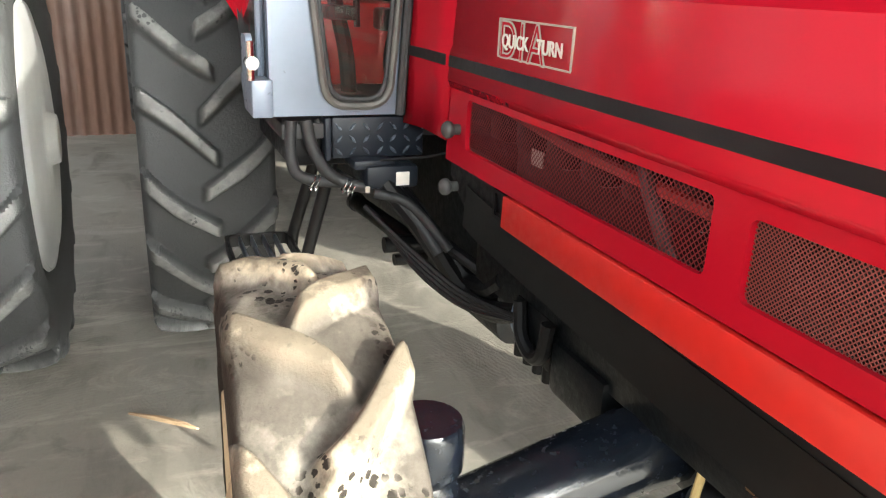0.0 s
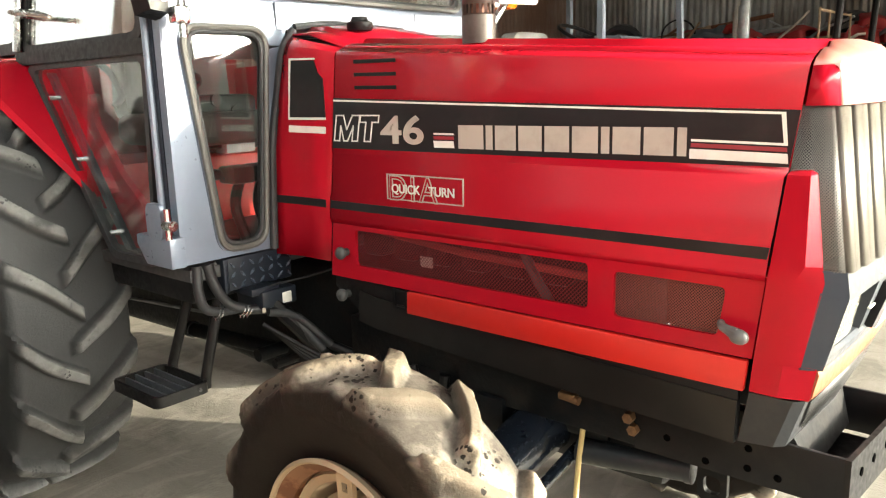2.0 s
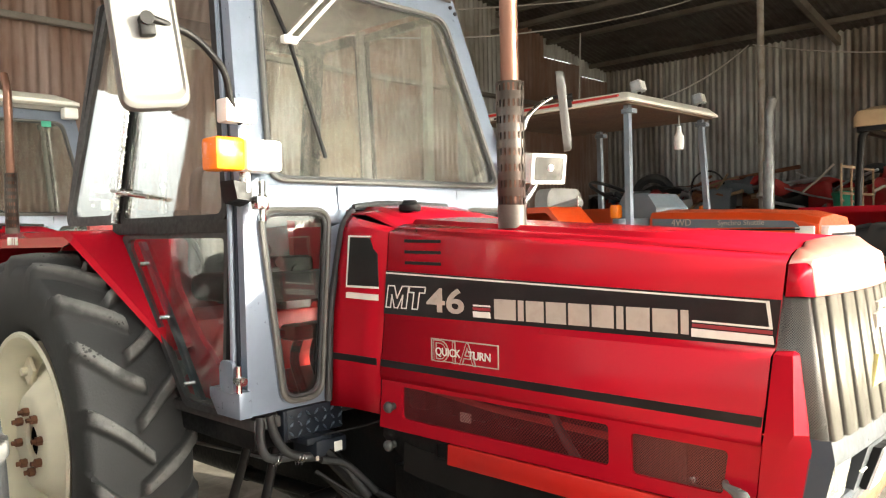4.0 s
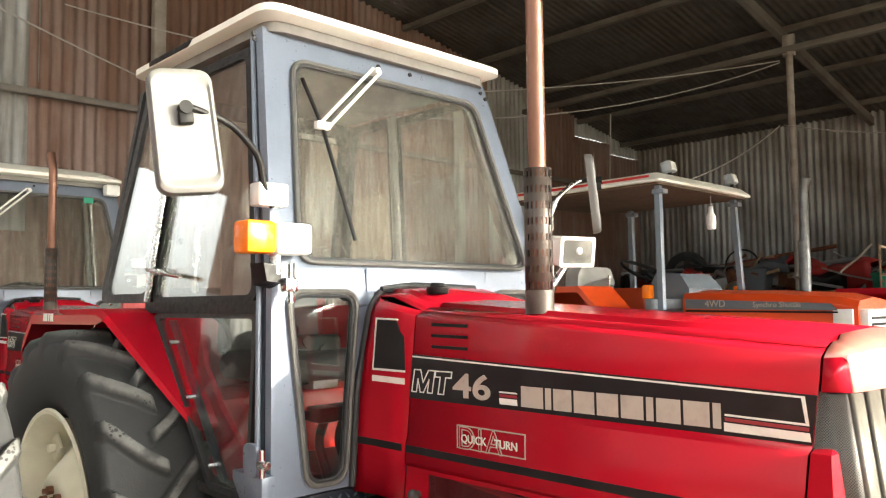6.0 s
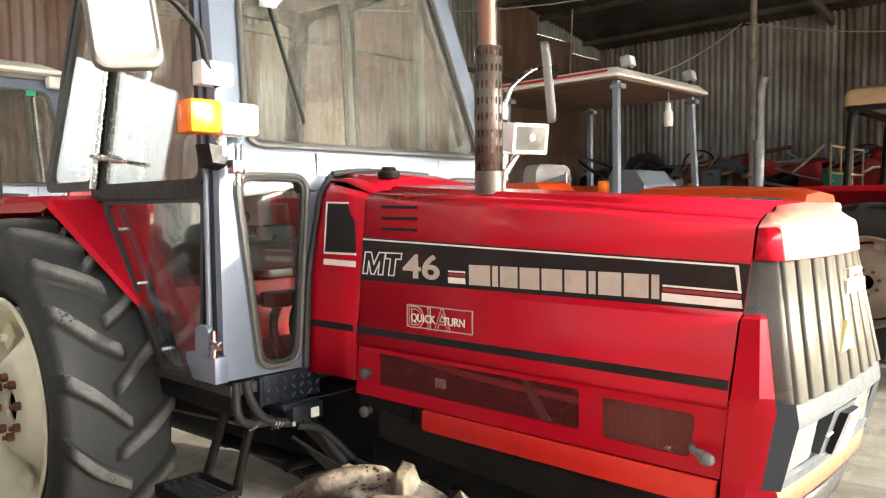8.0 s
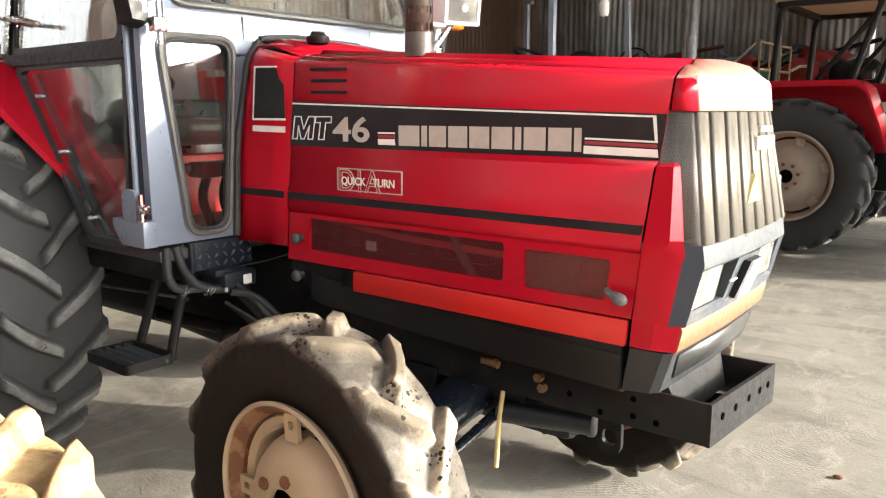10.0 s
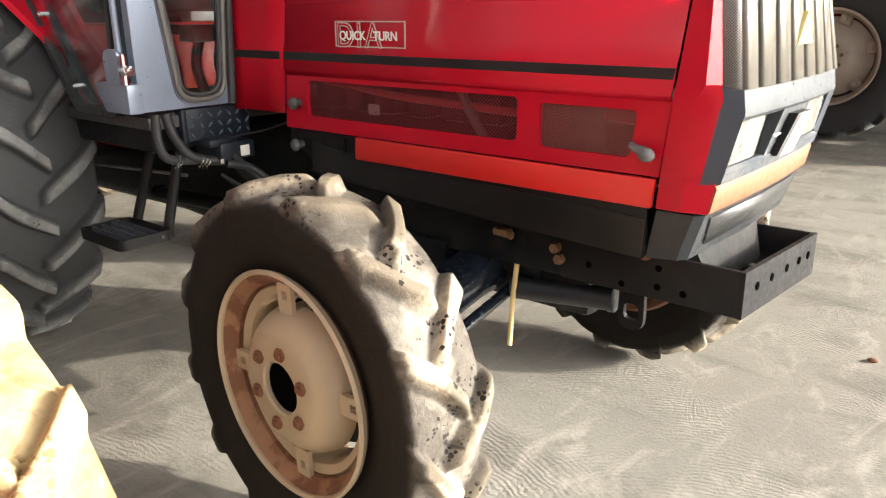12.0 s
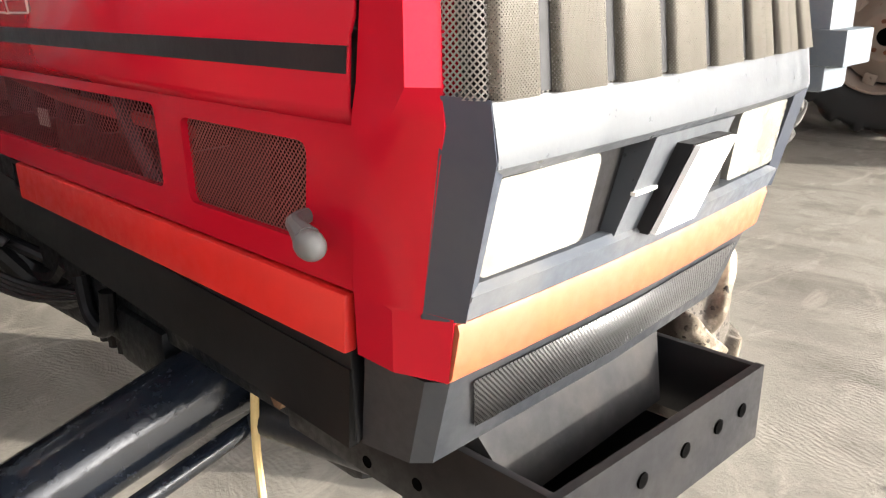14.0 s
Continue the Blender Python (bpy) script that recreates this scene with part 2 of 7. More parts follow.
def muddy_tyre(name, rubber, mud, low, high, spots, valley=0.0, gloss=0.18, stain=None):
    """Rubber with a coat of dried mud on the tread, worn through in spots."""
    m, nt, b = material(name)
    v = coords(nt)
    sep = nt.nodes.new("ShaderNodeSeparateXYZ")
    nt.links.new(v, sep.inputs[0])
    rr = nt.nodes.new("ShaderNodeMath")
    rr.operation = "MULTIPLY"
    nt.links.new(sep.outputs["X"], rr.inputs[0])
    nt.links.new(sep.outputs["X"], rr.inputs[1])
    zz = nt.nodes.new("ShaderNodeMath")
    zz.operation = "MULTIPLY_ADD"
    nt.links.new(sep.outputs["Z"], zz.inputs[0])
    nt.links.new(sep.outputs["Z"], zz.inputs[1])
    nt.links.new(rr.outputs[0], zz.inputs[2])
    rad = nt.nodes.new("ShaderNodeMath")
    rad.operation = "SQRT"
    nt.links.new(zz.outputs[0], rad.inputs[0])
    big = noise_out(nt, v, 7.0, 7.0, 0.6)
    mid = noise_out(nt, v, 22.0, 6.0, 0.7)
    fine = noise_out(nt, v, 140.0, 4.0, 0.7)
    shift = nt.nodes.new("ShaderNodeMath")
    shift.operation = "MULTIPLY_ADD"
    nt.links.new(big, shift.inputs[0])
    shift.inputs[1].default_value = 0.06
    nt.links.new(rad.outputs[0], shift.inputs[2])
    cover = ramp(nt, shift.outputs[0], [(low, grey(0.0)), (high, grey(1.0))])
    tan = mix(nt, ramp(nt, mid, [(0.3, grey(0.0)), (0.7, grey(1.0))]), mud, tuple(0.72 * c for c in mud))
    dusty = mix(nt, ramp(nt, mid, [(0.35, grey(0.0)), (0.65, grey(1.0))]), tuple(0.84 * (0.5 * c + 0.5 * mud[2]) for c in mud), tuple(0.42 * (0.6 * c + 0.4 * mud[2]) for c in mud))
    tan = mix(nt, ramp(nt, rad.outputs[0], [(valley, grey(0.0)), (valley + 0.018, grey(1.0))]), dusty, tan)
    if stain:
        tan = mix(nt, ramp(nt, noise_out(nt, v, 13.0, 8.0, 0.72, 0.5), [(0.50, grey(0.0)), (0.62, grey(0.85))]), tan, stain)
    wear = ramp(nt, big, [(spots, grey(1.0)), (spots + 0.12, grey(0.25))])
    dots = node(nt, "ShaderNodeTexVoronoi", Scale=85.0)
    nt.links.new(v, dots.inputs["Vector"])
    sized = nt.nodes.new("ShaderNodeMath")          # flecks of every size, ragged at the rim
    sized.operation = "MULTIPLY_ADD"
    nt.links.new(dots.outputs["Color"], sized.inputs[0])
    sized.inputs[1].default_value = -0.62
    nt.links.new(dots.outputs["Distance"], sized.inputs[2])
    ragged = nt.nodes.new("ShaderNodeMath")
    ragged.operation = "MULTIPLY_ADD"
    nt.links.new(noise_out(nt, v, 260.0, 3.0), ragged.inputs[0])
    ragged.inputs[1].default_value = 0.5
    nt.links.new(sized.outputs[0], ragged.inputs[2])
    speck = mix(nt, ramp(nt, noise_out(nt, v, 9.0, 3.0), [(0.55, grey(0.0)), (0.59, grey(1.0))]), grey(1.0), ramp(nt, ragged.outputs[0], [(0.20, grey(0.0)), (0.25, grey(1.0))]))
    holes = mix(nt, ramp(nt, mid, [(0.24, grey(0.0)), (0.31, grey(1.0))]), grey(0.0), speck)
    mult = mix(nt, cover, (0, 0, 0), wear)
    mult = mix(nt, holes, (0, 0, 0), mult)
    col = mix(nt, mult, rubber, tan)
    nt.links.new(col, b.inputs["Base Color"])
    b.inputs["Roughness"].default_value = 0.75
    b.inputs["Specular IOR Level"].default_value = gloss
    add = nt.nodes.new("ShaderNodeMath")
    add.operation = "ADD"
    nt.links.new(mid, add.inputs[0])
    nt.links.new(fine, add.inputs[1])
    bump(nt, b, add.outputs[0], 0.35, 0.006)
    return m


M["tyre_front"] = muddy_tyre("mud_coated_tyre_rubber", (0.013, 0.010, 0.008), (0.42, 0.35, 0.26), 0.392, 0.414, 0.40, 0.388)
M["tyre_mud"] = muddy_tyre("thick_dried_mud_on_tyre", (0.16, 0.10, 0.05), (0.42, 0.33, 0.18), 0.30, 0.36, 0.50, 0.0, 0.18, (0.21, 0.12, 0.055))
M["tyre_rear"] = muddy_tyre("dusty_black_tyre_rubber", (0.021, 0.022, 0.023), (0.155, 0.155, 0.15), 0.674, 0.700, 0.50, 0.0, 0.6)


def glass_material(name, tint, dirt, spots, drops=380.0):
    """A clear sheet with a thin film of dust and dried drops."""
    m = bpy.data.materials.new(name)
    m.use_nodes = True
    nt = m.node_tree
    nt.nodes.clear()
    out = nt.nodes.new("ShaderNodeOutputMaterial")
    clear = node(nt, "ShaderNodeBsdfTransparent", Color=(*tint, 1))
    gloss = node(nt, "ShaderNodeBsdfGlossy", Color=(1, 1, 1, 1), Roughness=0.02)
    facing = node(nt, "ShaderNodeLayerWeight", Blend=0.5)
    steep = nt.nodes.new("ShaderNodeMath")
    steep.operation = "POWER"
    nt.links.new(facing.outputs["Facing"], steep.inputs[0])
    steep.inputs[1].default_value = 3.0
    fres = nt.nodes.new("ShaderNodeMath")
    fres.operation = "MULTIPLY_ADD"
    nt.links.new(steep.outputs[0], fres.inputs[0])
    fres.inputs[1].default_value, fres.inputs[2].default_value = 0.9, 0.055
    a = nt.nodes.new("ShaderNodeMixShader")
    nt.links.new(fres.outputs[0], a.inputs[0])
    nt.links.new(clear.outputs[0], a.inputs[1])
    nt.links.new(gloss.outputs[0], a.inputs[2])
    film = node(nt, "ShaderNodeBsdfDiffuse", Color=(0.72, 0.68, 0.58, 1))
    v = coords(nt)
    big = ramp(nt, noise_out(nt, v, 3.0, 6.0, 0.6), [(0.35, grey(0.15)), (0.75, grey(1.0))])
    drop = ramp(nt, noise_out(nt, v, drops, 2.0, 0.6), [(0.60, grey(0.0)), (0.66, grey(1.0))])
    total = nt.nodes.new("ShaderNodeMath")
    total.operation = "MULTIPLY_ADD"
    nt.links.new(drop, total.inputs[0])
    total.inputs[1].default_value = spots
    f = nt.nodes.new("ShaderNodeMath")
    f.operation = "MULTIPLY"
    nt.links.new(big, f.inputs[0])
    f.inputs[1].default_value = dirt
    nt.links.new(f.outputs[0], total.inputs[2])
    wash = ramp(nt, noise_out(nt, coords(nt, (9, 9, 1.2)), 3.0, 5.0, 0.7), [(0.34, grey(0.35)), (0.52, grey(1.0))])
    kept = nt.nodes.new("ShaderNodeMath")
    kept.operation = "MULTIPLY"
    nt.links.new(total.outputs[0], kept.inputs[0])
    nt.links.new(wash, kept.inputs[1])
    c = nt.nodes.new("ShaderNodeMixShader")
    nt.links.new(kept.outputs[0], c.inputs[0])
    nt.links.new(a.outputs[0], c.inputs[1])
    nt.links.new(film.outputs[0], c.inputs[2])
    nt.links.new(c.outputs[0], out.inputs[0])
    return m


M["glass"] = glass_material("dusty_glass", (0.92, 0.94, 0.93), 0.008, 0.012)
M["windscreen"] = glass_material("dirty_windscreen_glass", (0.94, 0.95, 0.94), 0.055, 0.60, 420.0)


def mesh_material(name, colour, pitch, hole, metal=0.6, angle=45.0):
    """Woven or punched sheet: square holes at a true pitch, cut clear."""
    m = bpy.data.materials.new(name)
    m.use_nodes = True
    nt = m.node_tree
    b = nt.nodes["Principled BSDF"]
    out = nt.nodes["Material Output"]
    tc = nt.nodes.new("ShaderNodeTexCoord")
    sep = nt.nodes.new("ShaderNodeSeparateXYZ")
    nt.links.new(tc.outputs["UV"], sep.inputs[0])
    ca, sa = math.cos(radians(angle)), math.sin(radians(angle))
    waves = []
    for cu, cv in ((ca, sa), (-sa, ca)):
        d = nt.nodes.new("ShaderNodeMath"); d.operation = "MULTIPLY"
        nt.links.new(sep.outputs["X"], d.inputs[0]); d.inputs[1].default_value = cu / pitch
        e = nt.nodes.new("ShaderNodeMath"); e.operation = "MULTIPLY_ADD"
        nt.links.new(sep.outputs["Y"], e.inputs[0]); e.inputs[1].default_value = cv / pitch
        nt.links.new(d.outputs[0], e.inputs[2])
        fr = nt.nodes.new("ShaderNodeMath"); fr.operation = "FRACT"
        nt.links.new(e.outputs[0], fr.inputs[0])
        lt = nt.nodes.new("ShaderNodeMath"); lt.operation = "LESS_THAN"
        nt.links.new(fr.outputs[0], lt.inputs[0]); lt.inputs[1].default_value = hole
        waves.append(lt)
    hole_fac = nt.nodes.new("ShaderNodeMath"); hole_fac.operation = "MULTIPLY"
    nt.links.new(waves[0].outputs[0], hole_fac.inputs[0]); nt.links.new(waves[1].outputs[0], hole_fac.inputs[1])
    b.inputs["Base Color"].default_value = (*colour, 1)
    b.inputs["Metallic"].default_value, b.inputs["Roughness"].default_value = metal, 0.42
    clear = nt.nodes.new("ShaderNodeBsdfTransparent")
    ms = nt.nodes.new("ShaderNodeMixShader")
    nt.links.new(hole_fac.outputs[0], ms.inputs[0])
    nt.links.new(b.outputs[0], ms.inputs[1]); nt.links.new(clear.outputs[0], ms.inputs[2])
    nt.links.new(ms.outputs[0], out.inputs[0])
    return m


M["mesh_red"] = mesh_material("red_wire_mesh", (0.15, 0.020, 0.022), 0.0062, 0.72, 0.2)
M["mesh_fine"] = mesh_material("fine_red_mesh", (0.17, 0.045, 0.040), 0.004, 0.62, 0.2)
M["mesh_grille"] = mesh_material("grey_punched_grille", (0.17, 0.16, 0.15), 0.0036, 0.66, 0.3, 45.0)
M["mesh_low"] = mesh_material("dark_grey_punched_sheet", (0.06, 0.06, 0.06), 0.0035, 0.55, 0.3, 45.0)


def concrete():
    m, nt, b = material("trowelled_concrete")
    v = coords(nt)
    big = noise_out(nt, v, 0.55, 7.0, 0.6)
    mid = noise_out(nt, v, 3.2, 8.0, 0.65, 0.4)
    fine = noise_out(nt, v, 70.0, 6.0, 0.7)
    col = ramp(nt, big, [(0.30, (0.150, 0.138, 0.120)), (0.52, (0.208, 0.194, 0.170)), (0.74, (0.275, 0.258, 0.228))])
    smear = noise_out(nt, coords(nt, (0.8, 2.2, 1)), 1.7, 6.0, 0.62, 0.6)
    col = mix(nt, ramp(nt, smear, [(0.50, grey(0.0)), (0.64, grey(0.75))]), col, (0.105, 0.094, 0.080))
    col = mix(nt, ramp(nt, mid, [(0.50, grey(0.0)), (0.72, grey(0.55))]), col, (0.145, 0.135, 0.120))
    col = mix(nt, ramp(nt, fine, [(0.30, grey(0.45)), (0.48, grey(0.0))]), col, (0.18, 0.17, 0.16))
    cement = noise_out(nt, coords(nt, (2.6, 1.0, 1)), 2.4, 8.0, 0.7, 1.2)
    col = mix(nt, ramp(nt, cement, [(0.52, grey(0.0)), (0.68, grey(0.6))]), col, (0.34, 0.315, 0.275))
    stain = noise_out(nt, v, 5.5, 9.0, 0.72, 0.8)
    col = mix(nt, ramp(nt, stain, [(0.56, grey(0.0)), (0.70, grey(0.55))]), col, (0.075, 0.066, 0.055))
    nt.links.new(col, b.inputs["Base Color"])
    b.inputs["Roughness"].default_value = 0.62
    warp = node(nt, "ShaderNodeTexNoise", Scale=1.6, Detail=2.0)
    nt.links.new(v, warp.inputs["Vector"])
    addv = nt.nodes.new("ShaderNodeVectorMath"); addv.operation = "MULTIPLY_ADD"
    nt.links.new(warp.outputs["Color"], addv.inputs[0])
    addv.inputs[1].default_value = (1.1, 1.1, 0)
    nt.links.new(v, addv.inputs[2])
    wave = node(nt, "ShaderNodeTexNoise", Scale=17.0, Detail=3.0, Roughness=0.5, Distortion=3.2)
    nt.links.new(addv.outputs[0], wave.inputs["Vector"])
    patch = ramp(nt, noise_out(nt, v, 2.1, 3.0), [(0.46, grey(0.0)), (0.60, grey(1.0))])
    arcs = []
    for centre in ((-0.9, 0.55, 0), (0.4, 2.0, 0)):
        mp = nt.nodes.new("ShaderNodeMapping")
        mp.inputs["Location"].default_value = centre
        nt.links.new(nt.nodes["Texture Coordinate"].outputs["Object"], mp.inputs[0])
        w = node(nt, "ShaderNodeTexWave", Scale=19.0, Distortion=7.0, Detail=3.0)
        w.inputs["Detail Scale"].default_value = 0.9
        w.wave_type, w.rings_direction = "RINGS", "Z"
        nt.links.new(mp.outputs[0], w.inputs["Vector"])
        arcs.append(w.outputs["Fac"])
    swirl = mix(nt, ramp(nt, noise_out(nt, v, 0.9, 2.0), [(0.46, grey(0.0)), (0.54, grey(1.0))]), arcs[0], arcs[1])
    rel = nt.nodes.new("ShaderNodeMath"); rel.operation = "MULTIPLY"
    nt.links.new(mix(nt, 0.20, wave.outputs["Fac"], swirl), rel.inputs[0]); nt.links.new(patch, rel.inputs[1])
    tot = nt.nodes.new("ShaderNodeMath"); tot.operation = "MULTIPLY_ADD"
    nt.links.new(fine, tot.inputs[0]); tot.inputs[1].default_value = 0.55
    nt.links.new(rel.outputs[0], tot.inputs[2])
    bump(nt, b, tot.outputs[0], 0.55, 0.010)
    return m


M["concrete"] = concrete()


def corrugated(name, base, rusty, low, high):
    """Galvanised sheet, rust running down it in streaks."""
    m, nt, b = material(name)
    geo = nt.nodes.new("ShaderNodeNewGeometry")
    mp = nt.nodes.new("ShaderNodeMapping")
    mp.inputs["Scale"].default_value = (3.2, 3.2, 0.35)
    nt.links.new(geo.outputs["Position"], mp.inputs[0])
    streak = noise_out(nt, mp.outputs[0], 1.6, 7.0, 0.65)
    blot = noise_out(nt, geo.outputs["Position"], 0.9, 5.0, 0.6)
    info = nt.nodes.new("ShaderNodeObjectInfo")
    s = nt.nodes.new("ShaderNodeMath"); s.operation = "ADD"
    nt.links.new(streak, s.inputs[0])
    nt.links.new(blot, s.inputs[1])
    q = nt.nodes.new("ShaderNodeMath"); q.operation = "MULTIPLY_ADD"
    nt.links.new(info.outputs["Random"], q.inputs[0]); q.inputs[1].default_value = 0.16
    nt.links.new(s.outputs[0], q.inputs[2])
    half = nt.nodes.new("ShaderNodeMath"); half.operation = "MULTIPLY"
    nt.links.new(q.outputs[0], half.inputs[0]); half.inputs[1].default_value = 0.5
    fac = ramp(nt, half.outputs[0], [(low, grey(0.0)), (high, grey(1.0))])
    nt.links.new(mix(nt, fac, base, rusty), b.inputs["Base Color"])
    nt.links.new(ramp(nt, fac, [(0.0, grey(0.45)), (1.0, grey(0.85))]), b.inputs["Roughness"])
    nt.links.new(ramp(nt, fac, [(0.0, grey(0.45)), (1.0, grey(0.0))]), b.inputs["Metallic"])
    return m


M["sheet_grey"] = corrugated("galvanised_corrugated_sheet", (0.41, 0.425, 0.435), (0.14, 0.125, 0.11), 0.44, 0.66)
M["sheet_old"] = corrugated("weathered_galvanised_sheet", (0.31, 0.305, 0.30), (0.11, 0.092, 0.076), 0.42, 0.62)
M["sheet_rust"] = corrugated("rusted_corrugated_sheet", (0.26, 0.20, 0.18), (0.15, 0.085, 0.062), 0.38, 0.60)
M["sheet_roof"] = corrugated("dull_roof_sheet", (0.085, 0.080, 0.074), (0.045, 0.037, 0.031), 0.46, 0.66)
M["mesh_stack"] = mesh_material("slotted_heat_guard", (0.075, 0.06, 0.052), 0.0125, 0.46, 0.5, 0.0)
M["mesh_rib"] = mesh_material("pale_punched_rib", (0.150, 0.138, 0.118), 0.0021, 0.52, 0.3, 45.0)
M["emblem"] = worn("pale_yellow_metal", (0.62, 0.52, 0.22), (0.5, 0.42, 0.2), 0.35, metal=0.5, scale=30.0)
M["cream_hose"] = worn("pale_yellow_hose", (0.62, 0.46, 0.20), (0.5, 0.36, 0.16), 0.6, scale=20.0)
M["ground_dirt"] = worn("packed_earth", (0.36, 0.29, 0.20), (0.26, 0.21, 0.14), 0.9, scale=0.6, grain=30.0, bumps=0.4)
M["post_pipe"] = worn("weathered_pipe", (0.30, 0.28, 0.26), (0.15, 0.12, 0.10), 0.6, metal=0.2, scale=8.0, bumps=0.3)
M["beam_pale"] = worn("pale_dusty_steel", (0.30, 0.28, 0.26), (0.2, 0.17, 0.14), 0.7, scale=5.0)


# ---- shaping ----
def part(name, bm, mat, parent=None, label="", sharp=35.0):
    """Links a bmesh as one mesh object, under parent."""
    bmesh.ops.recalc_face_normals(bm, faces=bm.faces[:])
    me = bpy.data.meshes.new(name)
    bm.to_mesh(me)
    bm.free()
    me.materials.append(M[mat])
    me.polygons.foreach_set("use_smooth", [True] * len(me.polygons))
    me.set_sharp_from_angle(angle=radians(sharp))
    ob = new(name, me)
    if parent is not None:
        ob.parent = parent
    if label:
        ob["label"] = label
    return ob


def sheet_part(name, bm, mat, parent=None, label="", thick=0.0, sharp=35.0):
    """As part(), for an open skin: its faces keep their turn, and it gets a thickness."""
    me = bpy.data.meshes.new(name)
    bm.to_mesh(me)
    bm.free()
    me.materials.append(M[mat])
    me.polygons.foreach_set("use_smooth", [True] * len(me.polygons))
    me.set_sharp_from_angle(angle=radians(sharp))
    ob = new(name, me)
    if thick:
        s = ob.modifiers.new("thickness", "SOLIDIFY")
        s.thickness, s.offset = thick, 0.0
    if parent is not None:
        ob.parent = parent
    if label:
        ob["label"] = label
    return ob


def thing(name, label, category, group="", at=(0, 0, 0), turn=0.0):
    e = new(name)
    e.empty_display_size = 0.2
    e.matrix_world = pose(*at, 0, 0, turn)
    return tagged(e, label, category, group)


def box(x0, x1, y0, y1, z0, z1, bev=0.0, bm=None, m=None, segs=2):
    bm = bm or bmesh.new()
    t = Matrix.Translation(((x0 + x1) / 2, (y0 + y1) / 2, (z0 + z1) / 2)) @ Matrix.Diagonal((abs(x1 - x0), abs(y1 - y0), abs(z1 - z0), 1))
    r = bmesh.ops.create_cube(bm, size=1.0, matrix=(m @ t) if m else t)
    if bev:
        edges = list({e for v in r["verts"] for e in v.link_edges})
        bmesh.ops.bevel(bm, geom=edges, offset=bev, segments=segs, profile=0.5, affect="EDGES", clamp_overlap=True)
    return bm


def loft(rings, closed=True, caps=True, bm=None):
    bm = bm or bmesh.new()
    rows = [[bm.verts.new(p) for p in r] for r in rings]
    n = len(rows[0])
    for a, b in zip(rows, rows[1:]):
        for i in range(n if closed else n - 1):
            j = (i + 1) % n
            bm.faces.new((a[i], a[j], b[j], b[i]))
    if caps and closed:
        bm.faces.new(rows[0][::-1])
        bm.faces.new(rows[-1])
    return bm


def prism(poly, axis, a, b, bev=0.0, bm=None):
    """A polygon of 2D points pushed from a to b along an axis: 'y' takes (x, z), 'x' takes (y, z), 'z' takes (x, y)."""
    put = {"y": lambda p, c: (p[0], c, p[1]), "x": lambda p, c: (c, p[0], p[1]), "z": lambda p, c: (p[0], p[1], c)}[axis]
    bm = bm or bmesh.new()
    before = set(bm.edges)
    loft([[put(p, a) for p in poly], [put(p, b) for p in poly]], bm=bm)
    if bev:
        bmesh.ops.bevel(bm, geom=[e for e in bm.edges if e not in before], offset=bev, segments=2, profile=0.5, affect="EDGES", clamp_overlap=True)
    return bm


def rounded(poly, r, n=5):
    """A polygon with its corners rounded, n + 1 points each."""
    out = []
    k = len(poly)
    for i in range(k):
        p, a, b = Vector(poly[i]), Vector(poly[i - 1]), Vector(poly[(i + 1) % k])
        rr = r[i] if isinstance(r, (list, tuple)) else r
        da, db = (a - p).normalized(), (b - p).normalized()
        ang = da.angle(db)
        t = min(rr / math.tan(ang / 2), (a - p).length * 0.49, (b - p).length * 0.49)
        s, e = p + da * t, p + db * t
        for q in range(n + 1):
            f = q / n
            out.append(tuple(s * (1 - f) ** 2 + p * 2 * f * (1 - f) + e * f * f))
    return out


def frame_plate(outer, inner, place, depth, bm=None, bev=0.004):
    """A plate with an opening: two outlines of as many points each; place(u, v, d) gives the point d in front of the plate."""
    bm = bm or bmesh.new()
    f0 = [bm.verts.new(place(u, v, 0)) for u, v in outer]
    f1 = [bm.verts.new(place(u, v, 0)) for u, v in inner]
    b0 = [bm.verts.new(place(u, v, -depth)) for u, v in outer]
    b1 = [bm.verts.new(place(u, v, -depth)) for u, v in inner]
    n = len(outer)
    for i in range(n):
        j = (i + 1) % n
        bm.faces.new((f0[i], f0[j], f1[j], f1[i]))
        bm.faces.new((b0[j], b0[i], b1[i], b1[j]))
        bm.faces.new((f0[j], f0[i], b0[i], b0[j]))
        bm.faces.new((f1[i], f1[j], b1[j], b1[i]))
    return bm


def pane(outline, place, depth=0.005, bm=None):
    return loft([[place(u, v, 0) for u, v in outline], [place(u, v, -depth) for u, v in outline]], bm=bm)


